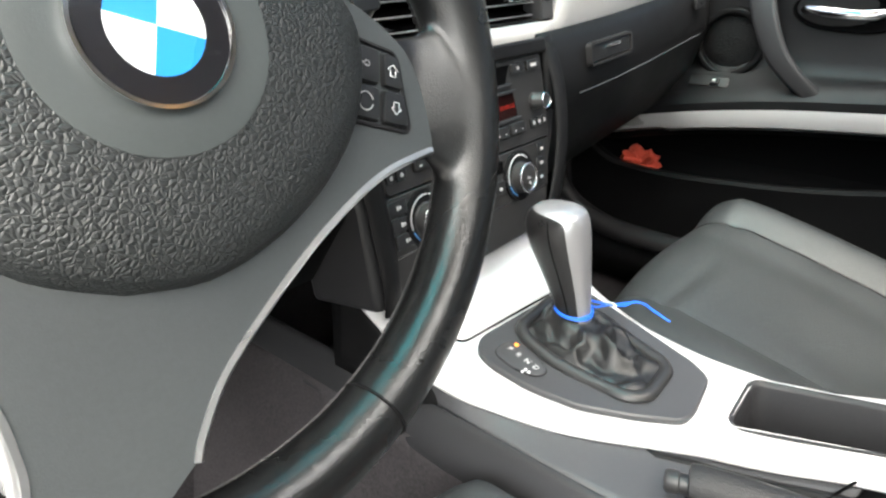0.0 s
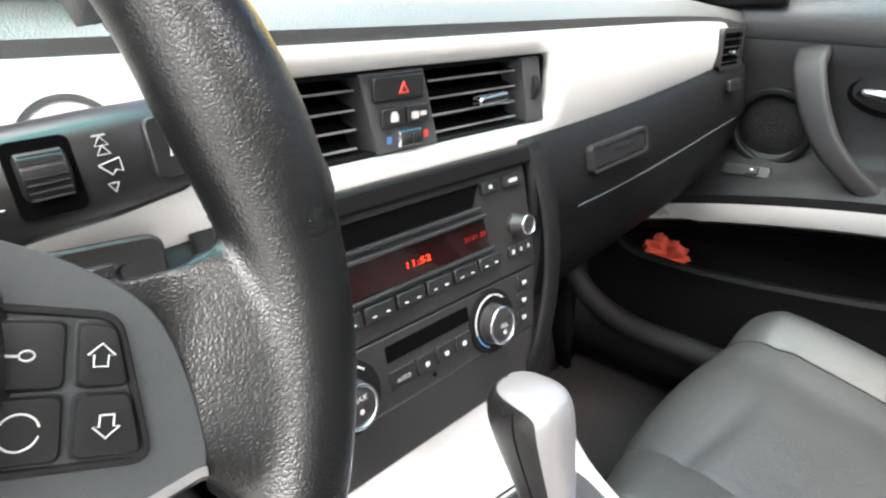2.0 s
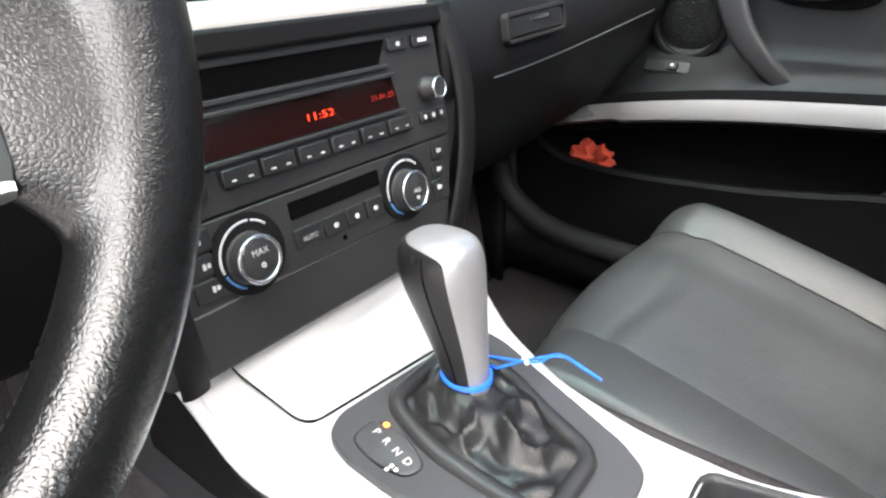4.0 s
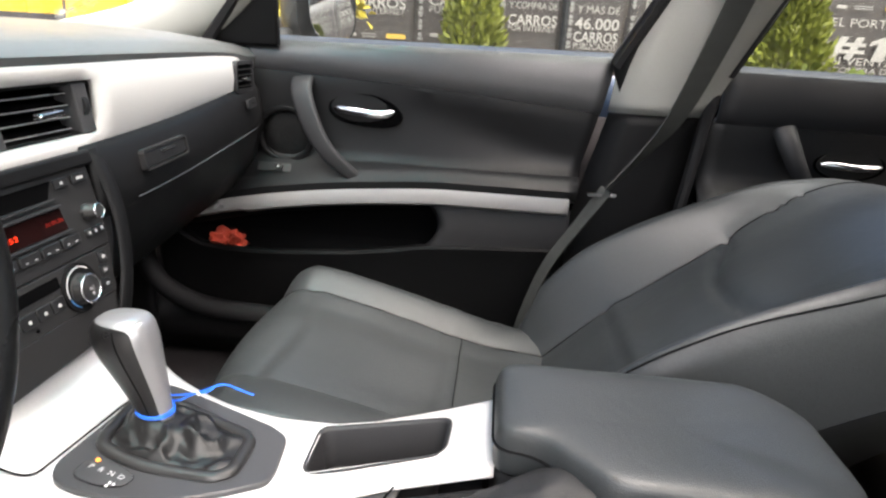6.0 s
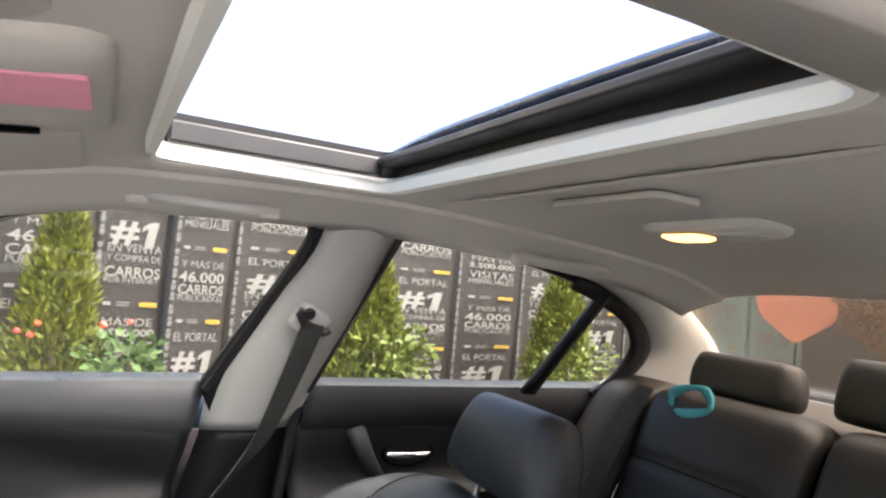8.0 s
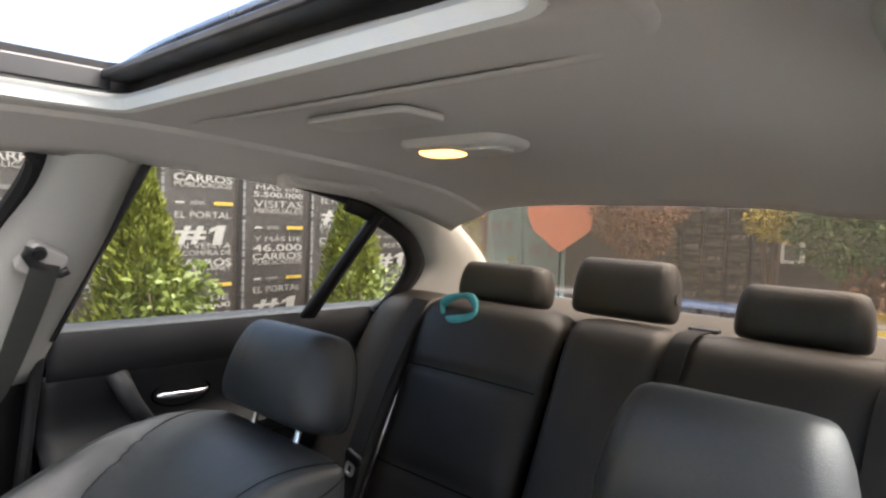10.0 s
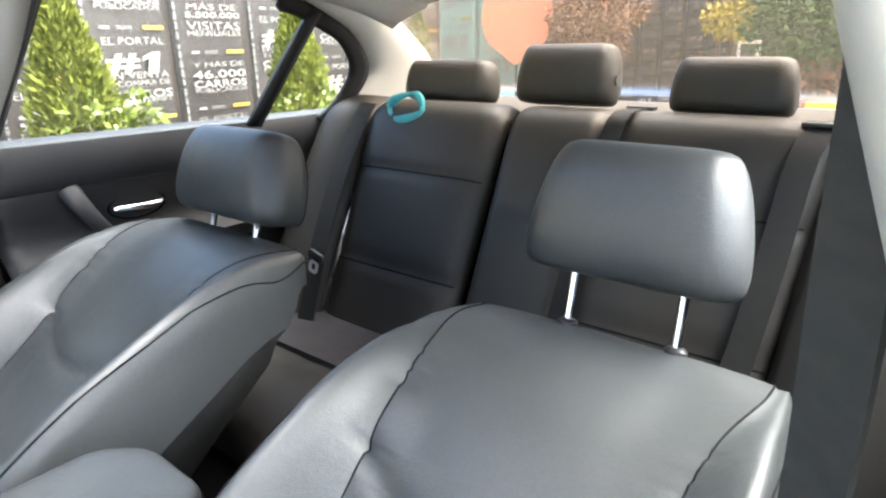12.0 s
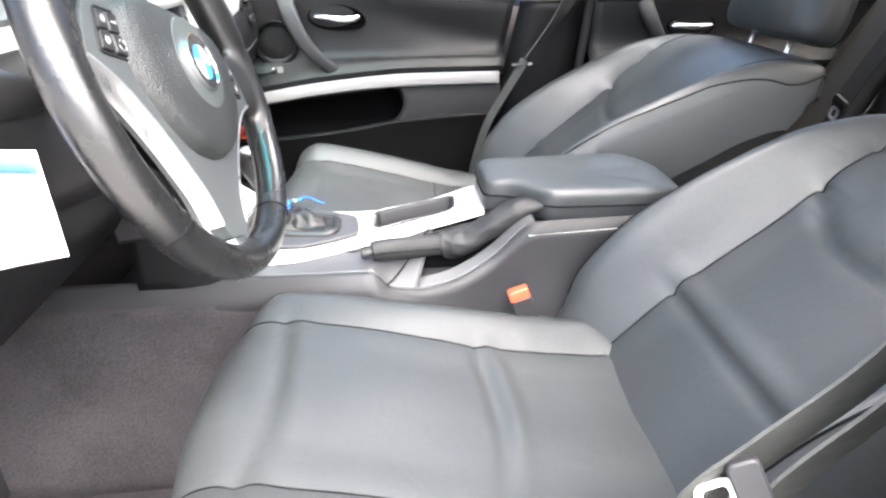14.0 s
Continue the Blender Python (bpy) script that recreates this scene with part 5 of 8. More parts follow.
tube(b, [Vector(shoulder((0.395 - 0.070 * v / 12) / (0.400 - 0.030 * v / 12), v / 12)) + Vector((-0.0025, 0, 0.0045)) for v in range(13)], 0.0012, 6)
part("panel_joint", b, GAP_SHADE, console)

# ---- gear selector and its boot ----
gear = thing("gear_selector", (0.0, 0.2, 0.56), "silver and black leather gear selector with wrinkled boot", "gear lever")
BOOT = round_poly([(-0.053, 0.251), (-0.066, 0.205), (-0.068, 0.130), (-0.057, 0.117), (-0.012, 0.118), (-0.001, 0.128), (0.030, 0.205), (0.033, 0.238), (0.018, 0.254)], 0.014, 5)
KB = Vector((-0.020, 0.208, 0.583))
BC = Vector((-0.022, 0.186, 0))
edge = [Vector((*p, 0)) for p in BOOT]
NB = 96
lens = [0.0]
for p, q in zip(edge, edge[1:] + edge[:1]):
    lens.append(lens[-1] + (q - p).length)
rim_pts = []
for k in range(NB):
    d = lens[-1] * k / NB
    i = max(j for j in range(len(edge)) if lens[j] <= d)
    rim_pts.append(edge[i].lerp(edge[(i + 1) % len(edge)], (d - lens[i]) / (lens[i + 1] - lens[i])))
b = B()
rings = []
for i in range(27):
    u = i / 26
    rg = []
    for k, p in enumerate(rim_pts):
        a = math.atan2(p.y - BC.y, p.x - BC.x)
        neck = KB + Vector((0.0145 * math.cos(a), 0.0165 * math.sin(a), 0))
        e = u ** 0.9
        q = p.lerp(Vector((neck.x, neck.y, 0)), e)
        run = (p - Vector((neck.x, neck.y, 0))).length
        env = math.sin(math.pi * min(1, u * 1.05)) ** 0.8 * min(1, run / 0.05)
        ridge = 1 - abs(noise.noise((q.x * 34 + 3, q.y * 30, 1.7))) * 2.6
        ridge2 = 1 - abs(noise.noise((q.x * 70, q.y * 62 + 9, 4.1))) * 2.6
        z = cz(max(0.05, min(0.3, q.y))) + max(0.0072 + 0.001 * ridge2, 0.0085 + 0.025 * u ** 1.3 + env * (0.013 * max(0, ridge) + 0.003 * ridge2 + 0.002 * math.sin(9 * u + 2 * a) - 0.002))
        rg.append((q.x + env * 0.003 * noise.noise((a * 3, u * 6, 8)), q.y + env * 0.003 * noise.noise((a * 3, u * 6, 2)), z))
    rings.append(rg)
loft(b, rings, cap=False)
part("boot", b, LEATHER_BOOT, gear, "wrinkled black leather boot", sharp=80)
b = B()
tube(b, [(p.x, p.y, cz(p.y) + 0.0085) for p in rim_pts], 0.0066, 10, closed=True, flat=0.85)
part("boot_frame", b, PLASTIC_HARD, gear, "rolled black boot frame")
secs = [(0.572, 0.0132, 0.0142, 0.0), (0.592, 0.0142, 0.0155, 0.0), (0.612, 0.0166, 0.0190, 0.0), (0.632, 0.0196, 0.0232, 0.001), (0.650, 0.0226, 0.0270, 0.002), (0.666, 0.0246, 0.0292, 0.002), (0.678, 0.0242, 0.0288, 0.001), (0.686, 0.0212, 0.0255, 0.0), (0.6905, 0.0150, 0.0185, 0.0), (0.6925, 0.004, 0.006, 0.0)]
body_a, body_b = spline([q[:3] for q in secs], 54), spline([(q[3], 0, 0) for q in secs], 54)
N_UP = len(body_a) - 1


def knob(i, deg):
    z, wx, wy = body_a[i]
    c, q = math.cos(radians(deg)), math.sin(radians(deg))
    return Vector((KB.x + 0.006 * (z - 0.585) / 0.1 + wx * math.copysign(abs(c) ** 0.8, c), KB.y + body_b[i].x + wy * math.copysign(abs(q) ** 0.8, q) + 0.030 * (z - 0.585) / 0.1, z - 0.10 * wy * q))


def silver_half(i):
    """Half the silver's width in degrees: a strip up the back that broadens into the top."""
    return min(180, 50 + 6 * i / N_UP + 140 * max(0, (i - 36) / 13) ** 2)


b = B()
top_ring = grid(b, lambda u, v: knob(round(u * N_UP), 270 + silver_half(round(u * N_UP)) * (2 * v - 1)), N_UP, 48)[-1]
b.faces.new(top_ring[:-1])
part("silver_cap", b, KNOB_SILVER, gear, "satin silver cap and back strip", sharp=60)
n_side = max(i for i in range(N_UP) if silver_half(i) < 178)
b = B()
grid(b, lambda u, v: (lambda i: knob(i, 270 + silver_half(i) + (360 - 2 * silver_half(i)) * v))(round(u * n_side)), n_side, 48)
part("leather_side", b, LEATHER_BOOT, gear, "black leather grip sides", sharp=60)
for deg in (185, -5):
    b = B()
    tube(b, [knob(i, deg) for i in range(2, 40)], 0.0008, 5)
    part("seam", b, THREAD, gear)

cord = thing("cord", (0.03, 0.22, 0.575), "thin twisted blue cord tied round the gear selector", "cord")
CORD_Z = 0.5925
for k in (0, 1):
    loop = [(KB.x + 0.0162 * math.cos(a), KB.y + 0.002 + 0.0178 * math.sin(a), CORD_Z + 0.0026 * k + 0.0015 * math.sin(a + k)) for a in [math.pi * (0.1 + 1.75 * q / 16) for q in range(17)]]
    sg = 1 - 2 * k
    tail = [(0.006, 0.207 + 0.007 * sg, 0.5895 + 0.002 * sg), (0.026, 0.198 + 0.002 * sg, 0.5825), (0.042, 0.190 - 0.003 * sg, 0.5770), (0.056, 0.183 + 0.0005 * sg, 0.5765), (0.064, 0.176 + 0.002 * sg, 0.5740), (0.071, 0.166, 0.566 - 0.001 * k), (0.078, 0.154 - 0.004 * k, 0.556 - 0.001 * k)]
    b = B()
    tube(b, spline(loop + tail if k else [(0.0, 0.216, CORD_Z)] + loop[::-1] + [(-0.003, 0.206, CORD_Z)] + tail, 110), 0.0011, 6)
    part("strand", b, CORD, cord)
b = B()
lathe(b, [(0.0006, -0.004), (0.0018, -0.003), (0.0018, 0.003), (0.0006, 0.004)], axes((0.034, 0.194, 0.5795), (0, 0, 1), (0.85, -0.45, -0.3)), 12)
part("bead", b, WHITE, cord, "small white cord bead")

# ---- handbrake ----
hb = thing("handbrake", (-0.1, -0.05, 0.47), "black leather handbrake lever with creased boot", "handbrake")
b = B()
hpts = spline([(-0.118, 0.058, 0.548), (-0.114, 0.044, 0.5485), (-0.100, 0.0, 0.5435), (-0.088, -0.045, 0.5395), (-0.084, -0.062, 0.539)], 24)
tube(b, hpts, lambda t: 0.0138 + 0.0022 * math.sin(t * 3.1) + (0.0012 if 0.86 < t < 0.95 else 0) - (0.003 if t < 0.04 else 0), 20, flat=1.1)
part("grip", b, LEATHER_GAITER, hb, "black leather grip")
b = B()
tube(b, [p + Vector((-0.0165, 0, 0.0015)) for p in hpts[2:-2]], 0.0008, 5)
part("seam", b, THREAD, hb)
b = B()
lathe(b, [(0.0105, -0.004), (0.0108, 0.001), (0.0075, 0.002), (0.0072, 0.008), (0.0085, 0.009), (0.0085, 0.016), (0.0070, 0.0185), (0.002, 0.019)], axes((-0.118, 0.056, 0.548), (1, 0.3, 0), (0, 0.05, 1)) @ Matrix.Rotation(radians(180), 4, "Y"), 20)
part("button", b, PLASTIC_HARD, hb, "black release button")
b = B()
rings = []
BOOT_PATH = [(-0.048, 0.5395, 0.0168, 0.0165), (-0.056, 0.5385, 0.0195, 0.0200), (-0.070, 0.538, 0.0235, 0.0225), (-0.088, 0.5415, 0.0225, 0.0205), (-0.110, 0.552, 0.0235, 0.021), (-0.140, 0.571, 0.024, 0.021), (-0.168, 0.588, 0.024, 0.018), (-0.195, 0.597, 0.022, 0.012), (-0.215, 0.599, 0.018, 0.006)]
for i in range(65):
    k = i / 64 * (len(BOOT_PATH) - 1)
    j = min(int(k), len(BOOT_PATH) - 2)
    y, z, w, h = (p + (q - p) * (k - j) for p, q in zip(BOOT_PATH[j], BOOT_PATH[j + 1]))
    fade = math.sin(min(1, i / 8) * math.pi / 2) * min(1, (64 - i) / 10)
    ring_ = []
    for a in [2 * math.pi * q / 40 for q in range(40)]:
        crease = 1 - abs(noise.noise((i * 0.10 + 0.9 * math.sin(a), a * 0.9, 2.3))) * 2.6
        fine = 1 - abs(noise.noise((i * 0.30, a * 1.6 + i * 0.06, 6.1))) * 2.6
        d = fade * (0.0022 * crease + 0.0005 * fine - 0.001)
        c_, s_ = math.cos(a), math.sin(a)
        ring_.append((-0.0855 + 0.00012 * i + (w + d) * math.copysign(abs(c_) ** 0.75, c_), y, z + (h + d) * math.copysign(abs(s_) ** 0.85, s_)))
    rings.append(ring_)
loft(b, rings)
part("boot", b, LEATHER_GAITER, hb, "creased dark leather boot", sharp=80)

# ---- armrest ----
arm = thing("armrest", (0, -0.28, 0.25), "grey leather centre armrest on a charcoal box", "armrest")
PADP = round_poly([(0.088, -0.125), (-0.040, -0.125), (-0.046, -0.165), (-0.104, -0.222), (-0.107, -0.40), (-0.075, -0.445), (0.05, -0.445), (0.088, -0.40)], 0.024, 8)
b = B()
cxy = Vector((0.0, -0.29))
loft(b, [[(cxy.x + (x - cxy.x) * q, cxy.y + (y - cxy.y) * q, z - 0.012 * max(0, (-0.36 - y) / 0.09) ** 2 * h) for x, y in PADP] for q, z, h in ((0.95, 0.572, 0), (0.99, 0.575, 0), (1.0, 0.582, 0), (1.0, 0.602, 0.3), (0.990, 0.615, 0.6), (0.972, 0.6215, 0.8), (0.94, 0.6255, 1.0), (0.85, 0.6280, 1.0), (0.5, 0.6290, 1.0))])
part("pad", b, LEATHER, arm, "grey leather pad", sub=1, sharp=80)
b = B()
tube(b, [(cxy.x + (x - cxy.x) * 1.001, cxy.y + (y - cxy.y) * 1.001, 0.602 - 0.003 * max(0, (-0.34 - y) / 0.1)) for x, y in PADP], 0.0016, 5, closed=True)
part("seam", b, THREAD, arm)
b = B()
loft(b, [[(cxy.x + (x - cxy.x) * q, cxy.y + (y - cxy.y) * q, z) for x, y in PADP] for q, z in ((0.97, 0.26), (0.98, 0.50), (0.98, 0.566), (0.955, 0.572))])
part("box", b, PLASTIC_GREY, arm, "charcoal armrest box", sharp=30)
# pale tube in place of the light caught by the box's ledge
b = B()
tube(b, spline([(-0.1215, -0.186, 0.564), (-0.1215, -0.25, 0.567), (-0.1215, -0.40, 0.572)], 14), 0.0012, 6)
part("bright_line", b, PALE_PLASTIC, arm, "thin bright trim line")

# ---- seat belt buckle by the driver's seat ----
buck = thing("seat_belt_buckle", (-0.118, -0.165, 0.40), "black seat belt buckle with red-orange button", "buckle")
m = axes((-0.178, -0.163, 0.492), (0, -1, 0.35), (0.1, 0.3, 1))
b = B()
slab(b, m, rrect(0.034, 0.05, 0.006, cy=-0.028), -0.009, 0.009)
part("housing", b, PLASTIC_HARD, buck, bevel=0.003)
b = B()
slab(b, m, rrect(0.031, 0.017, 0.003, cy=0.0035), -0.008, 0.0095)
part("button", b, ORANGE, buck, "red-orange release button", bevel=0.002)

# ---- steering wheel ----
WC, WR, WT = Vector((-0.387, 0.201, 0.865)), 0.1755, radians(17)
WM = shift(axes(WC, (1, -0.020, 0), (0, math.sin(WT), math.cos(WT))), turn=-21)
wheel = thing("steering_wheel", tuple(WC), "black leather steering wheel with silver-lined lower spoke", "steering wheel")
W_UP = WM.to_3x3() @ Vector((0, 0, 1))


def near(deg, c, w):
    return math.exp(-(((deg - c + 180) % 360 - 180) / w) ** 2)


def rim_point(deg, q, lift=0.0):
    """A point on the rim's skin: deg round the wheel, q round the section from its outer side."""
    thumb = near(deg, 34, 13) + near(deg, 146, 13)
    flat = near(deg, 8, 20) + near(deg, 172, 20)
    rr, rz = 0.0164 + 0.0022 * thumb + 0.001 * flat + lift, 0.0178 + 0.0026 * thumb + lift
    inner = 0.0042 * thumb * max(0, -math.cos(q)) ** 2
    a = radians(deg)
    rad = WR + rr * math.cos(q) - inner
    return WM @ Vector((rad * math.cos(a), rad * math.sin(a), rz * math.sin(q)))


rim_bm = B()
grid(rim_bm, lambda u, v: rim_point(360 * u, 2 * math.pi * v), 120, 24, close=True)
bmesh.ops.remove_doubles(rim_bm, verts=rim_bm.verts, dist=1e-5)
for deg in (62, 118, 230, 310):
    b = B()
    tube(b, [rim_point(deg, 2 * math.pi * j / 24, 0.0002) for j in range(24)], 0.0009, 5, closed=True)
    part("rim_joint", b, THREAD, wheel)
# braided stitching along the inner side of the rim
b = B()
for k in range(300):
    for sg in (1, -1):
        p = rim_point(360 * k / 300, math.pi - sg * 0.02 + 0.75, 0.0002)
        q = rim_point(360 * (k + 0.95) / 300, math.pi + sg * 0.15 + 0.75, 0.0002)
        tube(b, [p, p.lerp(q, 0.5) + (p.lerp(q, 0.5) - rim_point(360 * (k + 0.5) / 300, 0, -0.0172)) * 0.03, q], 0.00065, 4)
st = part("rim_stitching", b, STITCH, wheel, "cross stitching on the rim", fix=False)
st["kind"] = "stuff"
# airbag cover: a domed shield with a broad chamfer
half = [(0.0, -0.0805), (0.030, -0.0755), (0.056, -0.0600), (0.077, -0.0395), (0.092, -0.0165), (0.0985, 0.006), (0.0985, 0.028), (0.091, 0.046), (0.072, 0.057), (0.040, 0.061), (0.0, 0.062)]
PADO = [tuple(p)[:2] for p in spline([(*p, 0) for p in half], 40)]
PADO = PADO + [(-x, y) for x, y in PADO[-2:0:-1]]
b = B()
loft(b, [[WM @ Vector((x * q, (y - 0.002) * q + 0.002, h)) for x, y in PADO] for q, h in ((1.0, -0.030), (1.0, -0.002), (0.985, 0.003), (0.93, 0.0125), (0.91, 0.0145), (0.80, 0.0180), (0.65, 0.0205), (0.45, 0.0220), (0.2, 0.0226))])
pad = part("airbag_pad", b, PAD, wheel, "grained black airbag cover", sharp=70)
b = B()
loft(b, [[WM @ Vector((x * q, (y - 0.002) * q + 0.002, h)) for x, y in PADO] for q, h in ((1.022, -0.035), (1.022, 0.0035), (1.0, 0.0035))])
part("pad_gap", b, GAP_SHADE, wheel)
part("lettering", text_bm("AIRBAG", shift(WM, 0, -0.054, 0.0), width=0.0225, height=0.0055, depth=0.0167), PLASTIC_HARD, pad, solid=0.001)["kind"] = "stuff"
# round badge: plain coloured quarters in a black ring, set in a smooth dish
bm_m = shift(WM, 0, 0.008, 0.0215)
b = B()
lathe(b, [(0.043, -0.004), (0.0415, 0.0008), (0.036, 0.0014), (0.030, 0.001), (0.001, 0.001)], bm_m, 48)
part("badge_seat", b, BADGE_SEAT, pad, "smooth grey badge surround")
b = B()
ring(b, bm_m, 0.0155, 0.0255, 0.001, 0.0042, 48)
badge = part("badge_ring", b, BADGE_BLACK, pad, "glossy black badge ring", bevel=0.0008)
b = B()
ring(b, bm_m, 0.0250, 0.0264, 0.001, 0.0052, 48)
part("badge_rim", b, CHROME, badge)
for q in range(4):
    b = B()
    pts = [(0, 0)] + [(0.0160 * math.cos(radians(90 * q + 90 * k / 8)), 0.0160 * math.sin(radians(90 * q + 90 * k / 8))) for k in range(9)]
    slab(b, bm_m, pts, 0.001, 0.0042)
    part("badge_quarter", b, BLUE if q % 2 else BADGE_WHITE, badge)
# one cover behind the pad: two side arms and the tapering lower spoke
STRIP = [(0.1445, -0.0080), (0.1385, -0.0100), (0.1140, -0.0225), (0.092, -0.0405), (0.0673, -0.0667), (0.0383, -0.1055), (0.0285, -0.1290), (0.0265, -0.1400)]
arm_edge = [(0.060, 0.053), (0.080, 0.0525), (0.095, 0.0500), (0.108, 0.0460), (0.123, 0.0385), (0.132, 0.0280), (0.1390, 0.0130), (0.1440, -0.002)]
strip_pts = [tuple(p)[:2] for p in spline([(*p, 0) for p in STRIP], 40)]
arm_pts = [tuple(p)[:2] for p in spline([(*p, 0) for p in arm_edge], 24)]
right = arm_pts + strip_pts + [(0.0165, -0.1525)]
outline = right + [(-x, y) for x, y in right[::-1]]
b = B()
slab(b, WM, outline[::-1], -0.020, 0.0042)
spk = part("spoke_cover", b, PLASTIC_SPOKE, wheel, "dark grey three-armed spoke cover", sharp=40, bevel=0.0022, seg=3)
for s in (1, -1):
    b = B()
    path = spline([(s * x, y, 0) for x, y in STRIP], 48)
    rg = []
    for i, p in enumerate(path):
        t = (path[min(i + 1, 48)] - path[max(i - 1, 0)]).normalized()
        o = Vector((t.y, -t.x, 0)) * (s if s > 0 else -1) * -1
        if o.dot(Vector((s * 0.12, -0.12, 0)) - p) < 0:
            o = -o
        k = math.sin(min(1, (i + 3) / 14) * math.pi / 2) * math.sin(min(1, (51 - i) / 14) * math.pi / 2)
        rg.append([WM @ (p + o * x + Vector((0, 0, h))) for x, h in ((-0.0012, 0.0046), (0.0012, 0.0050), (0.0030, 0.0030), (0.0030 + 0.0026 * k, -0.012), (0.0014, -0.0135), (-0.0012, -0.0040))])
    loft(b, rg)
    part("silver_strip", b, ALU, wheel, "brushed silver spoke strip", sharp=50)
    # leather webs where the side arms run into the rim
    rg = []
    for t in range(15):
        k = t / 14
        x0 = 0.098 + 0.078 * k
        up_ = 0.0500 - 0.001 * k + 0.040 * max(0, (k - 0.30) / 0.70) ** 2.1
        dn_ = -0.004 - 0.010 * k - 0.034 * max(0, (k - 0.45) / 0.55) ** 2.2
        c, hw = (up_ + dn_) / 2, (up_ - dn_) / 2
        zz = 0.0012 + 0.0175 * max(0, (k - 0.47) / 0.53) ** 0.9
        rg.append([WM @ Vector((s * x0, c + hw * math.copysign(abs(math.cos(a)) ** 0.7, math.cos(a)), -0.001 + zz * math.copysign(abs(math.sin(a)) ** 0.75, math.sin(a)))) for a in [2 * math.pi * j / 28 for j in range(28)]])
    loft(rim_bm, rg)
    ks = shift(WM, s * 0.1080, 0.0170, 0.0044)
    b = B()
    frm = [(s * x, y) for x, y in ((-0.0195, 0.0185), (0.010, 0.0170), (0.0205, -0.0195), (-0.0195, -0.0195))]
    tube(b, [ks @ Vector((x, y, 0.0004)) for x, y in round_poly(frm, 0.005)], 0.0011, 6, closed=True, up=W_UP)
    part("key_frame", b, RUBBER, spk)
    for poly, sy in (([(0.001, 0.0155), (0.0095, 0.0145), (0.0135, -0.0005), (0.002, -0.0005)], 1), ([(0.002, -0.002), (0.0140, -0.002), (0.0180, -0.0175), (0.002, -0.0175)], -1), ([(-0.0180, 0.0155), (-0.0015, 0.0155), (-0.0008, -0.0005), (-0.0180, -0.0005)], 0), ([(-0.0180, -0.002), (-0.0008, -0.002), (-0.0002, -0.0175), (-0.0180, -0.0175)], 2)):
        o = round_poly([(s * x, y) for x, y in poly], 0.0022, 3)
        kx, ky = sum(p[0] for p in o) / len(o), sum(p[1] for p in o) / len(o)
        b = B()
        loft(b, [[ks @ Vector((kx + (x - kx) * q, ky + (y - ky) * q, h)) for x, y in o] for q, h in ((1.06, -0.002), (1.06, 0.0003), (1.0, 0.0004), (1, 0.0016), (0.93, 0.0027), (0.7, 0.0029))])
        key = part("key", b, BUTTON, spk, sharp=50)
        b = B()
        if sy in (1, -1):
            arrow = [(0, 0.0030), (0.0031, 0.0002), (0.0016, 0.0002), (0.0016, -0.0026), (-0.0016, -0.0026), (-0.0016, 0.0002), (-0.0031, 0.0002)]
            tube(b, [ks @ Vector((kx + x, ky + sy * y, 0.0031)) for x, y in arrow], 0.00026, 4, closed=True, up=W_UP)
        elif sy == 2:
            for h in (0, 1):
                tube(b, [ks @ Vector((kx + 0.0042 * math.cos(a), ky + 0.0042 * math.sin(a), 0.0031)) for a in [radians(180 * h + 15 + 150 * j / 12) for j in range(13)]], 0.00026, 4, up=W_UP)
        else:
            tube(b, [ks @ Vector((kx + 0.0005 + 0.0016 * math.cos(a), ky + 0.0012 * math.sin(a), 0.0031)) for a in [2 * math.pi * j / 10 for j in range(10)]], 0.00024, 4, closed=True, up=W_UP)
            slab(b, ks, rrect(0.0042, 0.0006, 0.0002, 1, kx - 0.0034, ky), 0.0029, 0.0032)
        part("symbol", b, MARK_GREY, key)
# the leather of rim and webs, drawn over both as one skin
rim = part("rim", rim_bm, LEATHER_WHEEL, wheel, "worn black leather rim", sharp=180)
skin = rim.modifiers.new("skin", "REMESH")
skin.mode, skin.voxel_size, skin.use_smooth_shade = "VOXEL", 0.0020, True
fair = rim.modifiers.new("fair", "SMOOTH")
fair.factor, fair.iterations = 0.5, 14

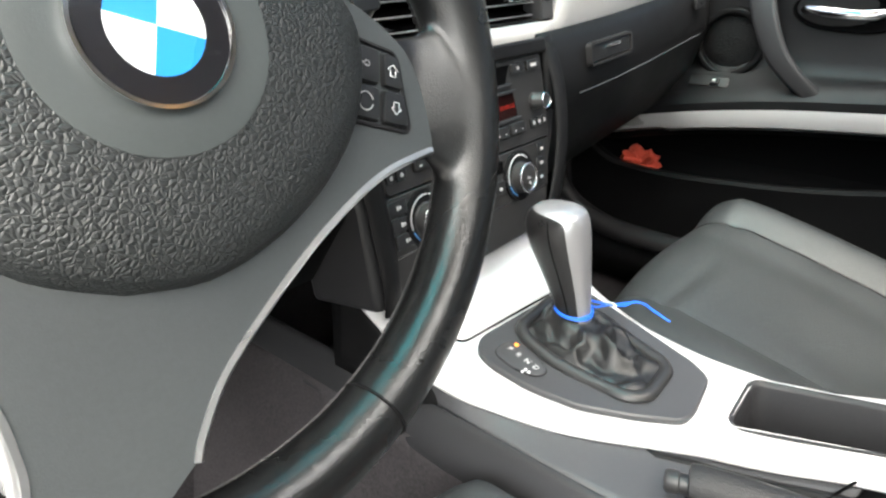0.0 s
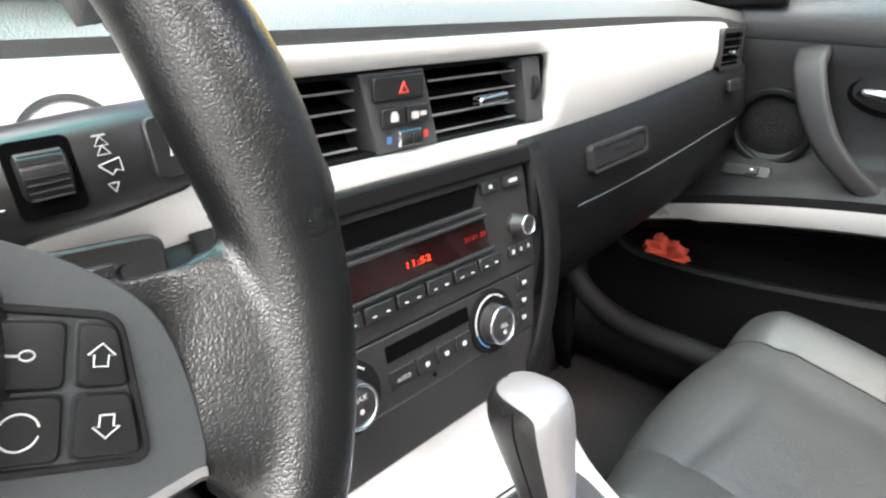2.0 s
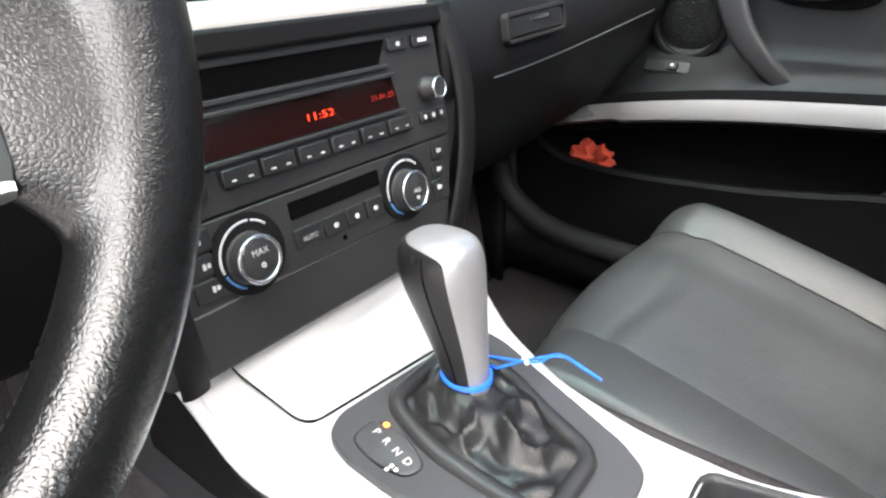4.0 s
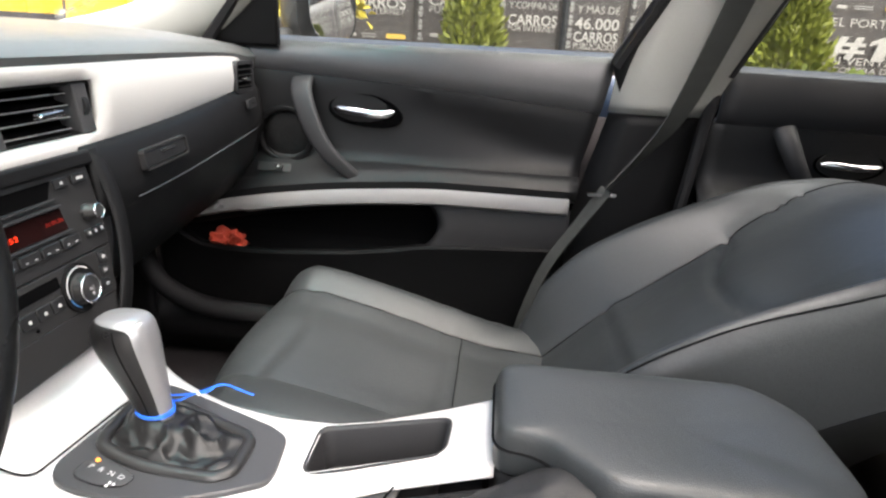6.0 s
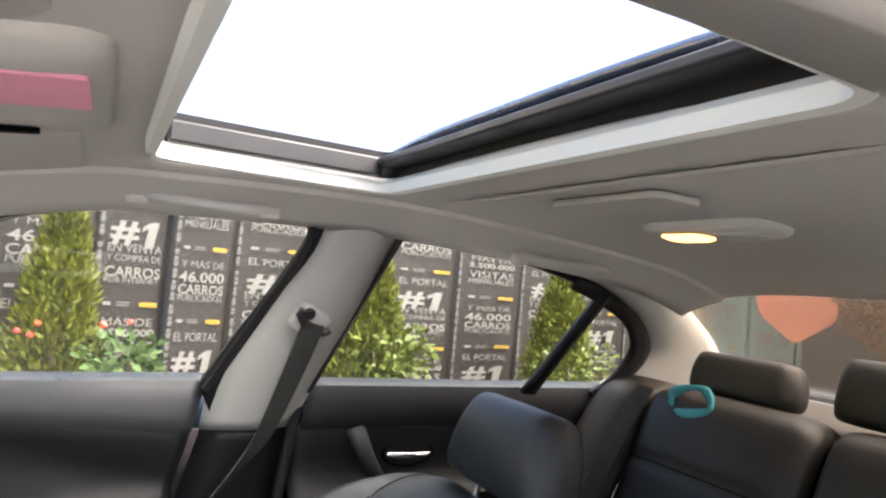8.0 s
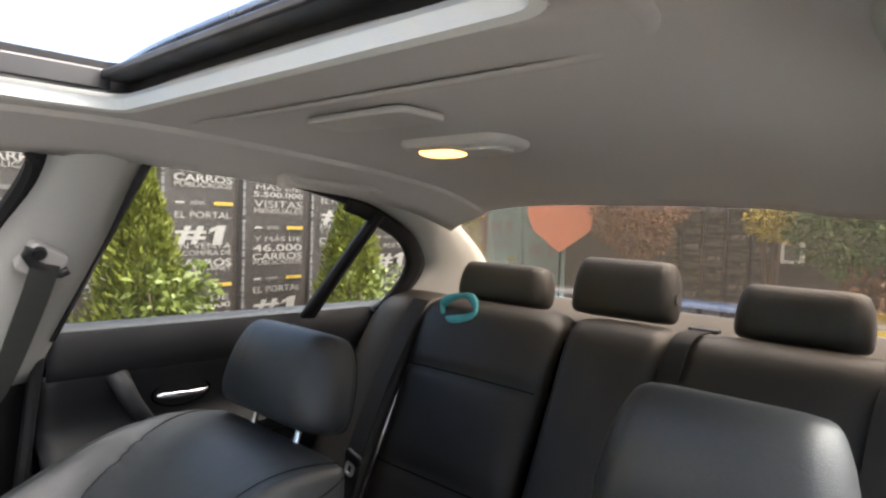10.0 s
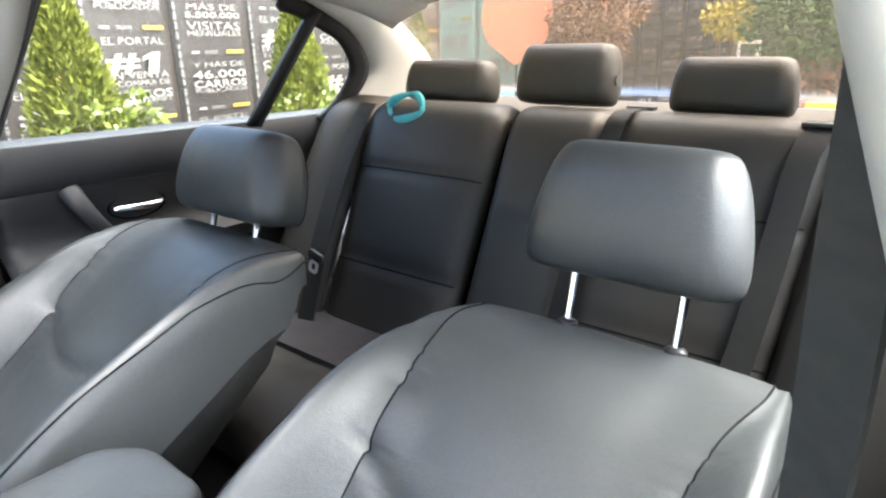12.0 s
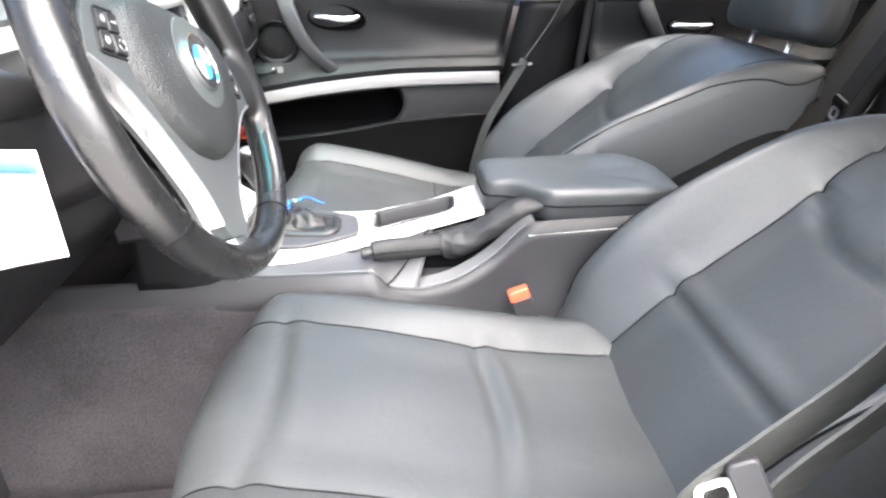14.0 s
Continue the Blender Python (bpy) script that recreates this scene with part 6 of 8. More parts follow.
# ---- steering column with the wiper stalk, ignition slot and key ----
col = thing("steering_column", (-0.39, 0.32, 0.80), "black steering column cowl with two stalks", "steering column")
cm = axes(WC + WM.to_3x3() @ Vector((0, 0, -0.105)), (1, 0, 0), WM.to_3x3() @ Vector((0, 1, 0)))
b = B()
loft(b, [[cm @ Vector((x, y, d)) for x, y in rrect(w, h, 0.03, 5)] for d, w, h in ((0.05, 0.10, 0.11), (0.03, 0.13, 0.13), (-0.03, 0.14, 0.14), (-0.14, 0.13, 0.14))])
part("cowl", b, PLASTIC, col, "black column cowl", sharp=50)
for s in (1, -1):
    sm = axes((-0.318, 0.286, 0.869), (1, -0.03, 0.04), (0, 0.25, 1)) if s > 0 else axes(cm @ Vector((-0.055, 0.03, 0.012)), (-0.985, 0.06, 0.17), (0, 0.3, 1))
    b = B()
    loft(b, [[sm @ Vector((x, y0 + hy * math.copysign(abs(math.sin(a)) ** 0.7, math.sin(a)), 0.012 * math.cos(a) * q)) for a in [2 * math.pi * j / 20 for j in range(20)]] for x, y0, hy, q in ((0.0, 0, 0.012, 0.8), (0.03, 0, 0.018, 1.0), (0.05, 0.001, 0.0205, 1.1), (0.085, 0.003, 0.0205, 1.15), (0.112, 0.005, 0.019, 1.1), (0.122, 0.006, 0.016, 0.9), (0.126, 0.006, 0.010, 0.6))])
    sk = part("stalk", b, PLASTIC_HARD, col, "black column stalk", sharp=60)
    if s > 0:
        f = axes(sm @ Vector((0.064, 0.002, 0)), sm.to_3x3() @ Vector((1, 0, 0)), sm.to_3x3() @ Vector((0, 1, 0)))
        z1 = 0.0135 if (f.to_3x3() @ Vector((0, 0, 1))).y < 0 else -0.0135
        sg = 1 if z1 > 0 else -1
        b = B()
        slab(b, f, rrect(0.021, 0.026, 0.003), z1 * 0.85, z1 * 1.06)
        part("wheel_frame", b, GAP_SHADE, sk)
        b = B()
        lathe(b, [(0.009, -0.008), (0.0105, -0.007), (0.0105, 0.007), (0.009, 0.008)], axes(f @ Vector((0, 0.001, z1 * 0.55)), f.to_3x3() @ Vector((0, 1, 0)), f.to_3x3() @ Vector((0, 0, 1))), 24)
        part("thumb_wheel", b, BUTTON, sk, "ribbed thumb wheel")
        for j in range(7):
            b = B()
            box(b, (0, -0.007 + 0.0024 * j, z1 * (1.34 - 0.02 * abs(j - 3))), (0.013, 0.0008, 0.001), f)
            part("rib", b, PLASTIC_GREY, sk)
        b = B()
        slab(b, f, rrect(0.022, 0.024, 0.004, 3, 0.046, 0.002), z1 * 0.9, z1 * 1.12)
        part("stalk_key", b, BUTTON, sk, bevel=0.001)
        up = f.to_3x3() @ Vector((0, 0, 1))
        for pts in ([(0.018, 0.013), (0.024, 0.013)], [(0.021, 0.0125), (0.024, 0.0085), (0.018, 0.0085), (0.021, 0.0125)], [(0.021, 0.0085), (0.024, 0.0045), (0.018, 0.0045), (0.021, 0.0085)], [(0.017, 0.000), (0.027, 0.002), (0.027, -0.004), (0.024, -0.003), (0.022, -0.005), (0.017, 0.0)], [(0.021, -0.0085), (0.0185, -0.0085), (0.021, -0.0125), (0.0235, -0.0085), (0.021, -0.0085)], [(-0.022, 0.002), (-0.016, 0.002)], [(-0.022, 0.0035), (-0.016, 0.0035)], [(-0.020, -0.010), (-0.014, -0.010)], [(0.041, -0.002), (0.053, 0.001), (0.052, 0.007), (0.042, 0.004), (0.041, -0.002)]):
            b = B()
            tube(b, [f @ Vector((0.047 + (x - 0.047) * 0.8 if x > 0.035 else (0.020 + (x - 0.021) * 0.75 if x > 0 else x), y * 0.8, z1 * 1.14 if x > 0.035 else z1 * 1.03)) for x, y in pts], 0.0003, 4, up=up)
            part("symbol", b, MARK_GREY, sk)
# ignition slot and key fob right of the column
ign = thing("ignition_key", (-0.226, 0.335, 0.79), "dark key fob with bright buttons in the ignition slot", "car key")
km = axes((-0.226, 0.340, 0.794), (1, 0, -0.06), (0, 0.15, 1))
b = B()
slab(b, km, rrect(0.062, 0.064, 0.008), -0.004, 0.003)
part("slot_plate", b, PLASTIC_HARD, ign, bevel=0.002)
b = B()
loft(b, [[km @ Vector((x * q, y * q - 0.004, h)) for x, y in rrect(0.044, 0.022, 0.009)] for q, h in ((1.0, 0.002), (1.05, 0.018), (0.95, 0.028), (0.7, 0.031))])
part("fob", b, CHROME_DULL, ign, "grey key fob", sharp=60)
b = B()
slab(b, km, rrect(0.020, 0.008, 0.003, 3, 0.002, -0.001), 0.028, 0.0325)
part("fob_key", b, SILVER, ign)
b = B()
lathe(b, [(0.021, 0), (0.020, 0.006), (0.012, 0.008), (0.001, 0.008)], axes((-0.224, 0.352, 0.872), (1, 0, 0), (0, 0.1, 1)), 32)
startb = part("start_button", b, SILVER, dash, "round silver start button")
b = B()
ring(b, axes((-0.224, 0.351, 0.872), (1, 0, 0), (0, 0.1, 1)), 0.020, 0.023, 0, 0.006)
part("start_ring", b, CHROME_DULL, startb)


# ---- front seats ----
def sheet_split(loops, rules, parent, mats):
    """Part meshes out of one lofted body: rules give the part's name for a face's ring and step."""
    n = len(loops[0])
    made = {}
    for i in range(len(loops) - 1):
        for k in range(n):
            made.setdefault(rules(i, k), []).append((i, k))
    for nm, faces in made.items():
        bm = B()
        ids = {}

        def vert(i, k):
            k %= n
            if (i, k) not in ids:
                ids[i, k] = bm.verts.new(loops[i][k])
            return ids[i, k]
        for i, k in faces:
            bm.faces.new((vert(i, k), vert(i, k + 1), vert(i + 1, k + 1), vert(i + 1, k)))
        for end in (0, len(loops) - 1):
            if nm == mats["_cap"]:
                try:
                    bm.faces.new([vert(end, k) for k in range(n)])
                except ValueError:
                    pass
        mat, lab = mats[nm]
        part(nm.rstrip("0123456789_"), bm, mat, parent, lab, sharp=75, fix=(nm == mats["_cap"]))


Q_SEAM = 14 / 36


def body(path, width, thick, depth, cx, seam_x, n_front=36, n_back=10, bow=lambda x, s: 0.0):
    """Rings along a path of (y, z): a shaped front, rounded sides and a flat back."""
    pts = spline([(0, *p) for p in path], 100)
    loops = []
    for i, p in enumerate(pts):
        s = i / 100
        t = (pts[min(i + 1, 100)] - pts[max(i - 1, 0)]).normalized()
        nrm = Vector((0, t.z, -t.y))
        w, th = width(s), thick(s)
        lp = []
        for k in range(n_front + 1):
            q = -1 + 2 * k / n_front
            e = (abs(q) - Q_SEAM) / (1 - Q_SEAM)
            x = math.copysign(seam_x(s) * abs(q) / Q_SEAM if e < 0 else seam_x(s) + (w * 0.9999 - seam_x(s)) * math.sin(e * math.pi / 2), q)
            lp.append(Vector((cx + x, p.y - bow(x / w, s), p.z)) + nrm * depth(x, s, w))
        for k in range(1, n_back):
            q = 1 - 2 * k / n_back
            lp.append(Vector((cx + w * 0.97 * q, p.y, p.z)) - nrm * th)
        loops.append(lp)
    return loops


def bump(x, c, w):
    return math.exp(-((x - c) / w) ** 2)


def front_seat(cx, dy, dz, label, sd, fold):
    st = thing("reclining_chair", (cx, 0.0, 0.23), label, "car seat", "front seats")
    XS, XC = 0.147, 0.207
    # cushion
    cpath = [(0.232, 0.35), (0.266, 0.395), (0.270, 0.440), (0.244, 0.474), (0.196, 0.481), (0.114, 0.463), (0.02, 0.434), (-0.067, 0.409), (-0.15, 0.395), (-0.27, 0.383)]
    cpath = [(y + dy + (0.024 if cx > 0 else 0.030) * max(0, min(1, (y - 0.05) / 0.15)), z + dz) for y, z in cpath]

    def cdepth(x, s, w):
        ax = abs(x)
        side = 1 if x > 0 else -1
        crest = 0.038 * min(1, max(0.05, (s - 0.20) / 0.22)) * (1 - 0.35 * max(0, (s - 0.75) / 0.25))
        if x * cx < 0:
            low = 0.1 if cx > 0 else 0.25
            crest *= low + (1 - low) * max(0, min(1, (s - 0.45) / 0.4))
        d = crest * math.exp(-((ax - XC) / 0.056) ** 2) if ax > XS else crest * math.exp(-((XS - XC) / 0.056) ** 2) * math.exp(-((ax - XS) / 0.035) ** 2)
        edge = 0.236 if x < 0 < cx else XC
        d -= 0.13 * max(0, (ax - edge) / (w - edge)) ** 2.6
        d -= 0.0015 * bump(ax, XS, 0.0045)
        if ax < XS:
            d += 0.008 * math.cos(x / XS * 1.57) * min(1, s * 3)
            for c, wd, a in ((0.47, 0.013, fold), (0.76, 0.012, fold)):
                q = s + 0.02 * (x / XS) ** 2
                d += a * (0.75 * bump(q, c + 2.2 * wd, wd * 1.4) - bump(q, c, wd)) * (0.65 + 0.35 * math.cos(x * 22 + sd))
        if s > 0.62 and ax > XS * 0.9:
            d += 0.005 * noise.noise((x * 40, s * 22, sd)) * (s - 0.62) / 0.38
        return d + 0.002 * noise.noise((x * 14, s * 6, sd + 3))
    loops = body(cpath, lambda s: 0.252 - 0.012 * max(0, 0.2 - s) / 0.2, lambda s: 0.115, cdepth, cx if cx > 0 else cx - 0.018, lambda s: XS, bow=lambda q, s: (0.062 * abs(q) ** 2.2 if cx > 0 else 0.13 * abs(q) ** 2.6) * max(0, 1 - s / 0.55) ** 1.3)
    nf = 36
    lo, hi = 11, 24
    name_of = lambda i, k: "cushion_centre" if lo <= k <= hi else ("cushion_bolster_1" if k < lo else ("cushion_bolster_2" if k < nf else "cushion_shell"))
    sheet_split(loops, name_of, st, {"_cap": "cushion_shell", "cushion_centre": (LEATHER, "smooth grey leather seat centre"), "cushion_bolster_1": (LEATHER, "raised leather side bolster"), "cushion_bolster_2": (LEATHER, "raised leather side bolster"), "cushion_shell": (PLASTIC, "")})
    for kk in (lo, hi + 1) if cx < 0 else (hi + 1,):
        b = B()
        tube(b, [(loops[i][kk].x, loops[i][kk].y, loops[i][kk].z) for i in range(14, 97)], 0.0014, 6)
        part("seam", b, THREAD, st)
    cush_loops, cush_rows = loops, [lp[18].y for lp in loops]
    # backrest
    bpath = [(-0.205, 0.372), (-0.262, 0.425), (-0.349, 0.507), (-0.440, 0.580), (-0.527, 0.648), (-0.610, 0.705), (-0.690, 0.742), (-0.770, 0.753), (-0.830, 0.742)]
    bpath = [(y + dy, z + dz * (0.5 - 1.1 * max(0, min(1, (-0.52 - y) / 0.2)))) for y, z in bpath]
    BH = [(0.0, 0.040), (0.08, 0.066), (0.16, 0.094), (0.25, 0.105), (0.36, 0.096), (0.5, 0.068), (0.65, 0.038), (0.8, 0.012), (0.92, 0.0), (1.0, 0.0)]

    seam_back = lambda s: curve1([(0.0, XS), (0.4, 0.149), (0.5, 0.156), (0.7, 0.176), (0.85, 0.194), (0.93, 0.193), (1.0, 0.168)], s)

    def bdepth(x, s, w):
        ax = abs(x)
        xs = seam_back(s)
        xc = min(max(0.224 - 0.05 * max(0, s - 0.6), xs + 0.012), w - 0.012)
        crest = curve1(BH, s)
        d = crest * math.exp(-((ax - xc) / 0.050) ** 2) if ax > xs else crest * math.exp(-((xs - xc) / 0.050) ** 2) * math.exp(-((ax - xs) / 0.03) ** 2)
        d -= 0.125 * (1 - 0.75 * max(0, (s - 0.8) / 0.2)) * max(0, (ax - xc) / (w - xc)) ** 1.7
        d -= 0.0015 * bump(ax, xs, 0.0045)
        if ax < xs:
            arc = s - 0.49 + 0.075 * (1 - (x / xs) ** 2)
            d += 0.010 * math.cos(x / xs * 1.57) * min(1, 4 * (1 - s))
            d -= 0.007 * bump(arc, 0.0, 0.0055) + 0.003 * bump(arc, 0.004, 0.018)
            d += fold * (0.6 * bump(s, 0.252, 0.016) - 0.75 * bump(s, 0.230, 0.007))
            d += 0.004 * max(0, min(1, arc / 0.04))
        d -= 0.03 * max(0, (s - 0.93) / 0.07) ** 2
        return d + 0.002 * noise.noise((x * 12, s * 5, sd + 7))
    loops = body(bpath, lambda s: curve1([(0, 0.235), (0.2, 0.252), (0.5, 0.256), (0.8, 0.238), (0.93, 0.222), (1.0, 0.20)], s), lambda s: 0.185 - 0.10 * max(0, (s - 0.65) / 0.35) ** 1.5, bdepth, cx, seam_back)
    nm2 = lambda i, k: ("backrest_shoulder" if i > 49 else "backrest_centre") if lo <= k <= hi else ("backrest_bolster_1" if k < lo else ("backrest_bolster_2" if k < nf else "backrest_shell"))
    sheet_split(loops, nm2, st, {"_cap": "backrest_shell", "backrest_centre": (LEATHER, "smooth grey leather back centre"), "backrest_shoulder": (LEATHER, "smooth leather shoulder panel"), "backrest_bolster_1": (LEATHER, "raised leather side bolster"), "backrest_bolster_2": (LEATHER, "raised leather side bolster"), "backrest_shell": (LEATHER, "dark leather back shell")})
    for kk in (lo, hi + 1):
        b = B()
        tube(b, [tuple(loops[i][kk]) for i in range(6, 97)], 0.0014, 6)
        part("seam", b, THREAD, st)
    for kk in (5, nf - 5):
        b = B()
        tube(b, [tuple(loops[i][kk]) for i in range(10, 99)], 0.0014, 6)
        part("piping", b, THREAD, st, "dark piping along the side")
    at = min(range(30, 97), key=lambda i: abs(cush_rows[i] - (-0.074 + dy)))
    if cx > 0:
        b = B()
        tube(b, [tuple(p) for p in cush_loops[at][lo:hi + 2]], 0.0012, 5)
        part("seam", b, THREAD, st)
    # headrest on two posts
    top = Vector((cx - 0.010, -0.800 + dy * 1.3, 0.733 + dz * 0.2))
    big = 1.15 if cx > 0 else 1.0
    hm = axes(top + Vector((0.016 if cx > 0 else 0.004, -0.045, 0.130 if cx > 0 else 0.146)), (1, 0, 0), (0, -0.30, 1))
    b = B()
    rg = []
    for h, w, d in ((-0.090, 0.215, 0.070), (-0.086, 0.266, 0.100), (-0.074, 0.286, 0.118), (-0.045, 0.286, 0.130), (0.0, 0.272, 0.132), (0.04, 0.252, 0.122), (0.066, 0.232, 0.104), (0.080, 0.214, 0.080), (0.086, 0.18, 0.045)):
        rg.append([hm @ Vector((x * (1 - 0.04 * (y < 0)), h, -(y - 0.012 * (x / 0.13) ** 2 * (1 if y > 0 else -0.6)))) for x, y in rrect(w * big, d * 1.14, min(w, d) * 0.36, 6)])
    loft(b, rg)
    hr = part("headrest", b, LEATHER, st, "rounded grey leather headrest", sharp=80, sub=1)
    for s in (1, -1):
        b = B()
        rim_ = [max(((p - hm.translation) for p in rg[i]), key=lambda e: (hm.to_3x3().inverted() @ e).x * s * 0.75 + (hm.to_3x3().inverted() @ e).z) + hm.translation for i in range(1, 8)]
        tube(b, spline([tuple(p + (p - hm.translation).normalized() * -0.0012) for p in rim_], 30), 0.0016, 6)
        part("seam", b, THREAD, hr)
    for s in (1, -1):
        b = B()
        base = top + Vector((s * 0.0725, 0.016, -0.030 if cx > 0 else -0.046))
        tip = hm @ Vector((s * 0.0725, -0.07, 0))
        tube(b, [base, base.lerp(tip, 0.5), tip], 0.0065, 14)
        part("post", b, CHROME, st, "chrome headrest post")
        b = B()
        lathe(b, [(0.014, -0.006), (0.014, 0.004), (0.010, 0.008), (0.007, 0.008)], axes(base.lerp(tip, 0.30), (1, 0, 0), (tip - base).cross(Vector((1, 0, 0)))), 18)
        part("collar", b, PLASTIC_HARD, st, "black post collar")
    # frame and side valance
    b = B()
    loft(b, [[(cx + x, y, z) for x, y in rrect(w, 0.44, 0.04, 4, 0, -0.01)] for z, w in ((0.225, 0.36), (0.30, 0.42), (0.345 + dz, 0.44))])
    part("seat_base", b, PLASTIC, st, "black plastic seat base", sharp=40)
    b = B()
    box(b, (cx - 0.225, -0.12, 0.33 + dz), (0.025, 0.32, 0.07))
    part("side_valance", b, PLASTIC_HARD, st, bevel=0.01)
    b = B()
    lathe(b, [(0.03, -0.012), (0.028, 0.012), (0.001, 0.013)], axes((cx + (0.235 if cx < 0 else -0.235), -0.245 + dy, 0.40 + dz), (0, 1, 0), (0, 0, 1)), 20)
    part("hinge_cover", b, PLASTIC_HARD, st)
    return st


front_seat(0.385, 0.0, 0.0, "reclined dark grey leather front passenger seat", 1.3, 0.004)
front_seat(-0.385, -0.045, 0.034, "reclined dark grey leather driver's seat", 5.1, 0.008)

# ---- rear bench ----
bench = thing("rear_bench", (0, -1.1, 0.23), "dark grey leather rear bench with three headrests", "car seat")
BX = [(-0.555, -0.135), (-0.130, 0.100), (0.105, 0.555)]
for i, (x0, x1) in enumerate(BX):
    pth = spline([(0, -1.09, 0.385), (0, -1.13, 0.46), (0, -1.20, 0.60), (0, -1.29, 0.79), (0, -1.345, 0.90), (0, -1.385, 0.935), (0, -1.44, 0.935)], 60)
    b = B()

    def rear_back(u, v):
        k = round(v * 60)
        p = pth[k]
        t = (pth[min(k + 1, 60)] - pth[max(k - 1, 0)]).normalized()
        nrm = Vector((0, t.z, -t.y))
        q = 2 * u - 1
        shrink = 1 - 0.09 * (1 - v) * (1 if i != 1 else 0.4)
        c = (x0 + x1) / 2 - (0.0 if i == 1 else math.copysign(0.012, x0 + x1) * (1 - v))
        x = c + (x1 - x0) / 2 * q * shrink
        d = 0.018 * (1 - abs(q) ** 8) - 0.02 * abs(q) ** 12
        if i != 1:
            d -= 0.009 * bump(p.z, 0.79, 0.010) + 0.009 * bump(p.z, 0.575, 0.010)
            d += 0.008 * math.cos(q * 1.5) * (1 - abs(2 * v - 1))
        return Vector((x, p.y, p.z)) + nrm * d
    grid(b, rear_back, 30, 60)
    part("backrest", b, LEATHER_REAR_SHADED, bench, "dark leather rear backrest panel", solid=0.05, sharp=70)
    for zz in (() if i == 1 else (0.79, 0.575)):
        v = min(range(61), key=lambda k: abs(pth[k].z - zz)) / 60
        b = B()
        tube(b, [rear_back(u / 20, v) for u in range(1, 20)], 0.0022, 5)
        part("seam", b, THREAD, bench)
for s in (1, -1):
    b = B()
    pth2 = spline([(0, -1.02, 0.40), (0, -1.07, 0.50), (0, -1.16, 0.66), (0, -1.26, 0.83), (0, -1.33, 0.925), (0, -1.42, 0.95)], 30)

    def bolster(u, v):
        p = pth2[round(v * 30)]
        x = 0.545 - 0.045 * (1 - v) + (0.155 + 0.035 * (1 - v)) * u
        return (s * x - (0.045 if s < 0 else 0), p.y - (0.03 if s < 0 else 0) - 0.06 * (1 - u) ** 2 + 0.02 * math.sin(u * 3.1) - 0.05 * max(0, u - 0.7), p.z + 0.012 * math.sin(u * 3.1))
    grid(b, bolster, 12, 30)
    part("side_bolster", b, LEATHER_REAR_SHADED, bench, "dark leather side bolster", solid=0.05, offset=-s)
b = B()
cpth = spline([(0, -0.70, 0.30), (0, -0.68, 0.37), (0, -0.705, 0.415), (0, -0.80, 0.428), (0, -0.95, 0.415), (0, -1.10, 0.395), (0, -1.18, 0.39)], 50)
for x0, x1 in ((-0.64, -0.02), (-0.015, 0.64)):
    b = B()

    def rear_cush(u, v):
        p = cpth[round(v * 50)]
        q = 2 * u - 1
        d = 0.012 * (1 - abs(q) ** 6) - 0.006 * bump(v, 0.62, 0.02) - 0.006 * bump(q, 0.1, 0.03)
        return (x0 + (x1 - x0) * u, p.y, p.z + d)
    grid(b, rear_cush, 30, 50)
    part("cushion", b, LEATHER_REAR_SHADED, bench, "brownish-grey rear seat cushion", solid=0.05)
# near-black block behind the panels, so the gaps between them look shaded
b = B()
prism(b, [(-0.58, y, z) for y, z in ((-1.17, 0.385), (-1.27, 0.60), (-1.36, 0.79), (-1.43, 0.905), (-1.50, 0.905), (-1.25, 0.385))], (1.16, 0, 0))
part("backing", b, GAP_SHADE, bench)
b = B()
box(b, (0, -0.98, 0.30), (1.26, 0.50, 0.14))
part("base", b, CARPET, bench)
for cx, w, h, z0 in ((0.36, 0.285, 0.105, 0.94), (0.022, 0.25, 0.135, 0.945), (-0.335, 0.235, 0.11, 0.94)):
    hm = axes((cx, -1.475, z0 + h / 2 + 0.008), (1, 0, 0), (0, -0.22, 1))
    b = B()
    rg = []
    for q, sw, sd in ((-0.5, 0.86, 0.5), (-0.46, 0.96, 0.82), (-0.3, 1.0, 1.0), (0.0, 0.99, 1.0), (0.25, 0.95, 0.95), (0.4, 0.9, 0.8), (0.47, 0.85, 0.6), (0.5, 0.78, 0.3)):
        rg.append([hm @ Vector((x, q * h, -(y - 0.010 * (2 * x / w) ** 2))) for x, y in rrect(w * sw, 0.095 * sd, min(0.095 * sd, w) * 0.42, 5)])
    loft(b, rg)
    hr = part("headrest", b, LEATHER_REAR_SHADED, bench, "dark leather rear headrest", sharp=80, sub=1)
    for s in (1, -1):
        b = B()
        lathe(b, [(0.016, -0.03), (0.016, 0.006), (0.011, 0.010), (0.001, 0.010)], axes((cx + s * 0.052, -1.475, z0 - 0.01), (1, 0, 0), (0, 1, 0)), 16)
        part("post_collar", b, PLASTIC_HARD, hr)
b = B()
lathe(b, [(0.013, 0), (0.012, 0.008), (0.001, 0.009)], axes((-0.103, -1.475, 1.01), (0, 1, 0), (0, 0, -1)) @ Matrix.Rotation(radians(180), 4, "Y"), 18)
part("headrest_knob", b, PLASTIC_HARD, bench)

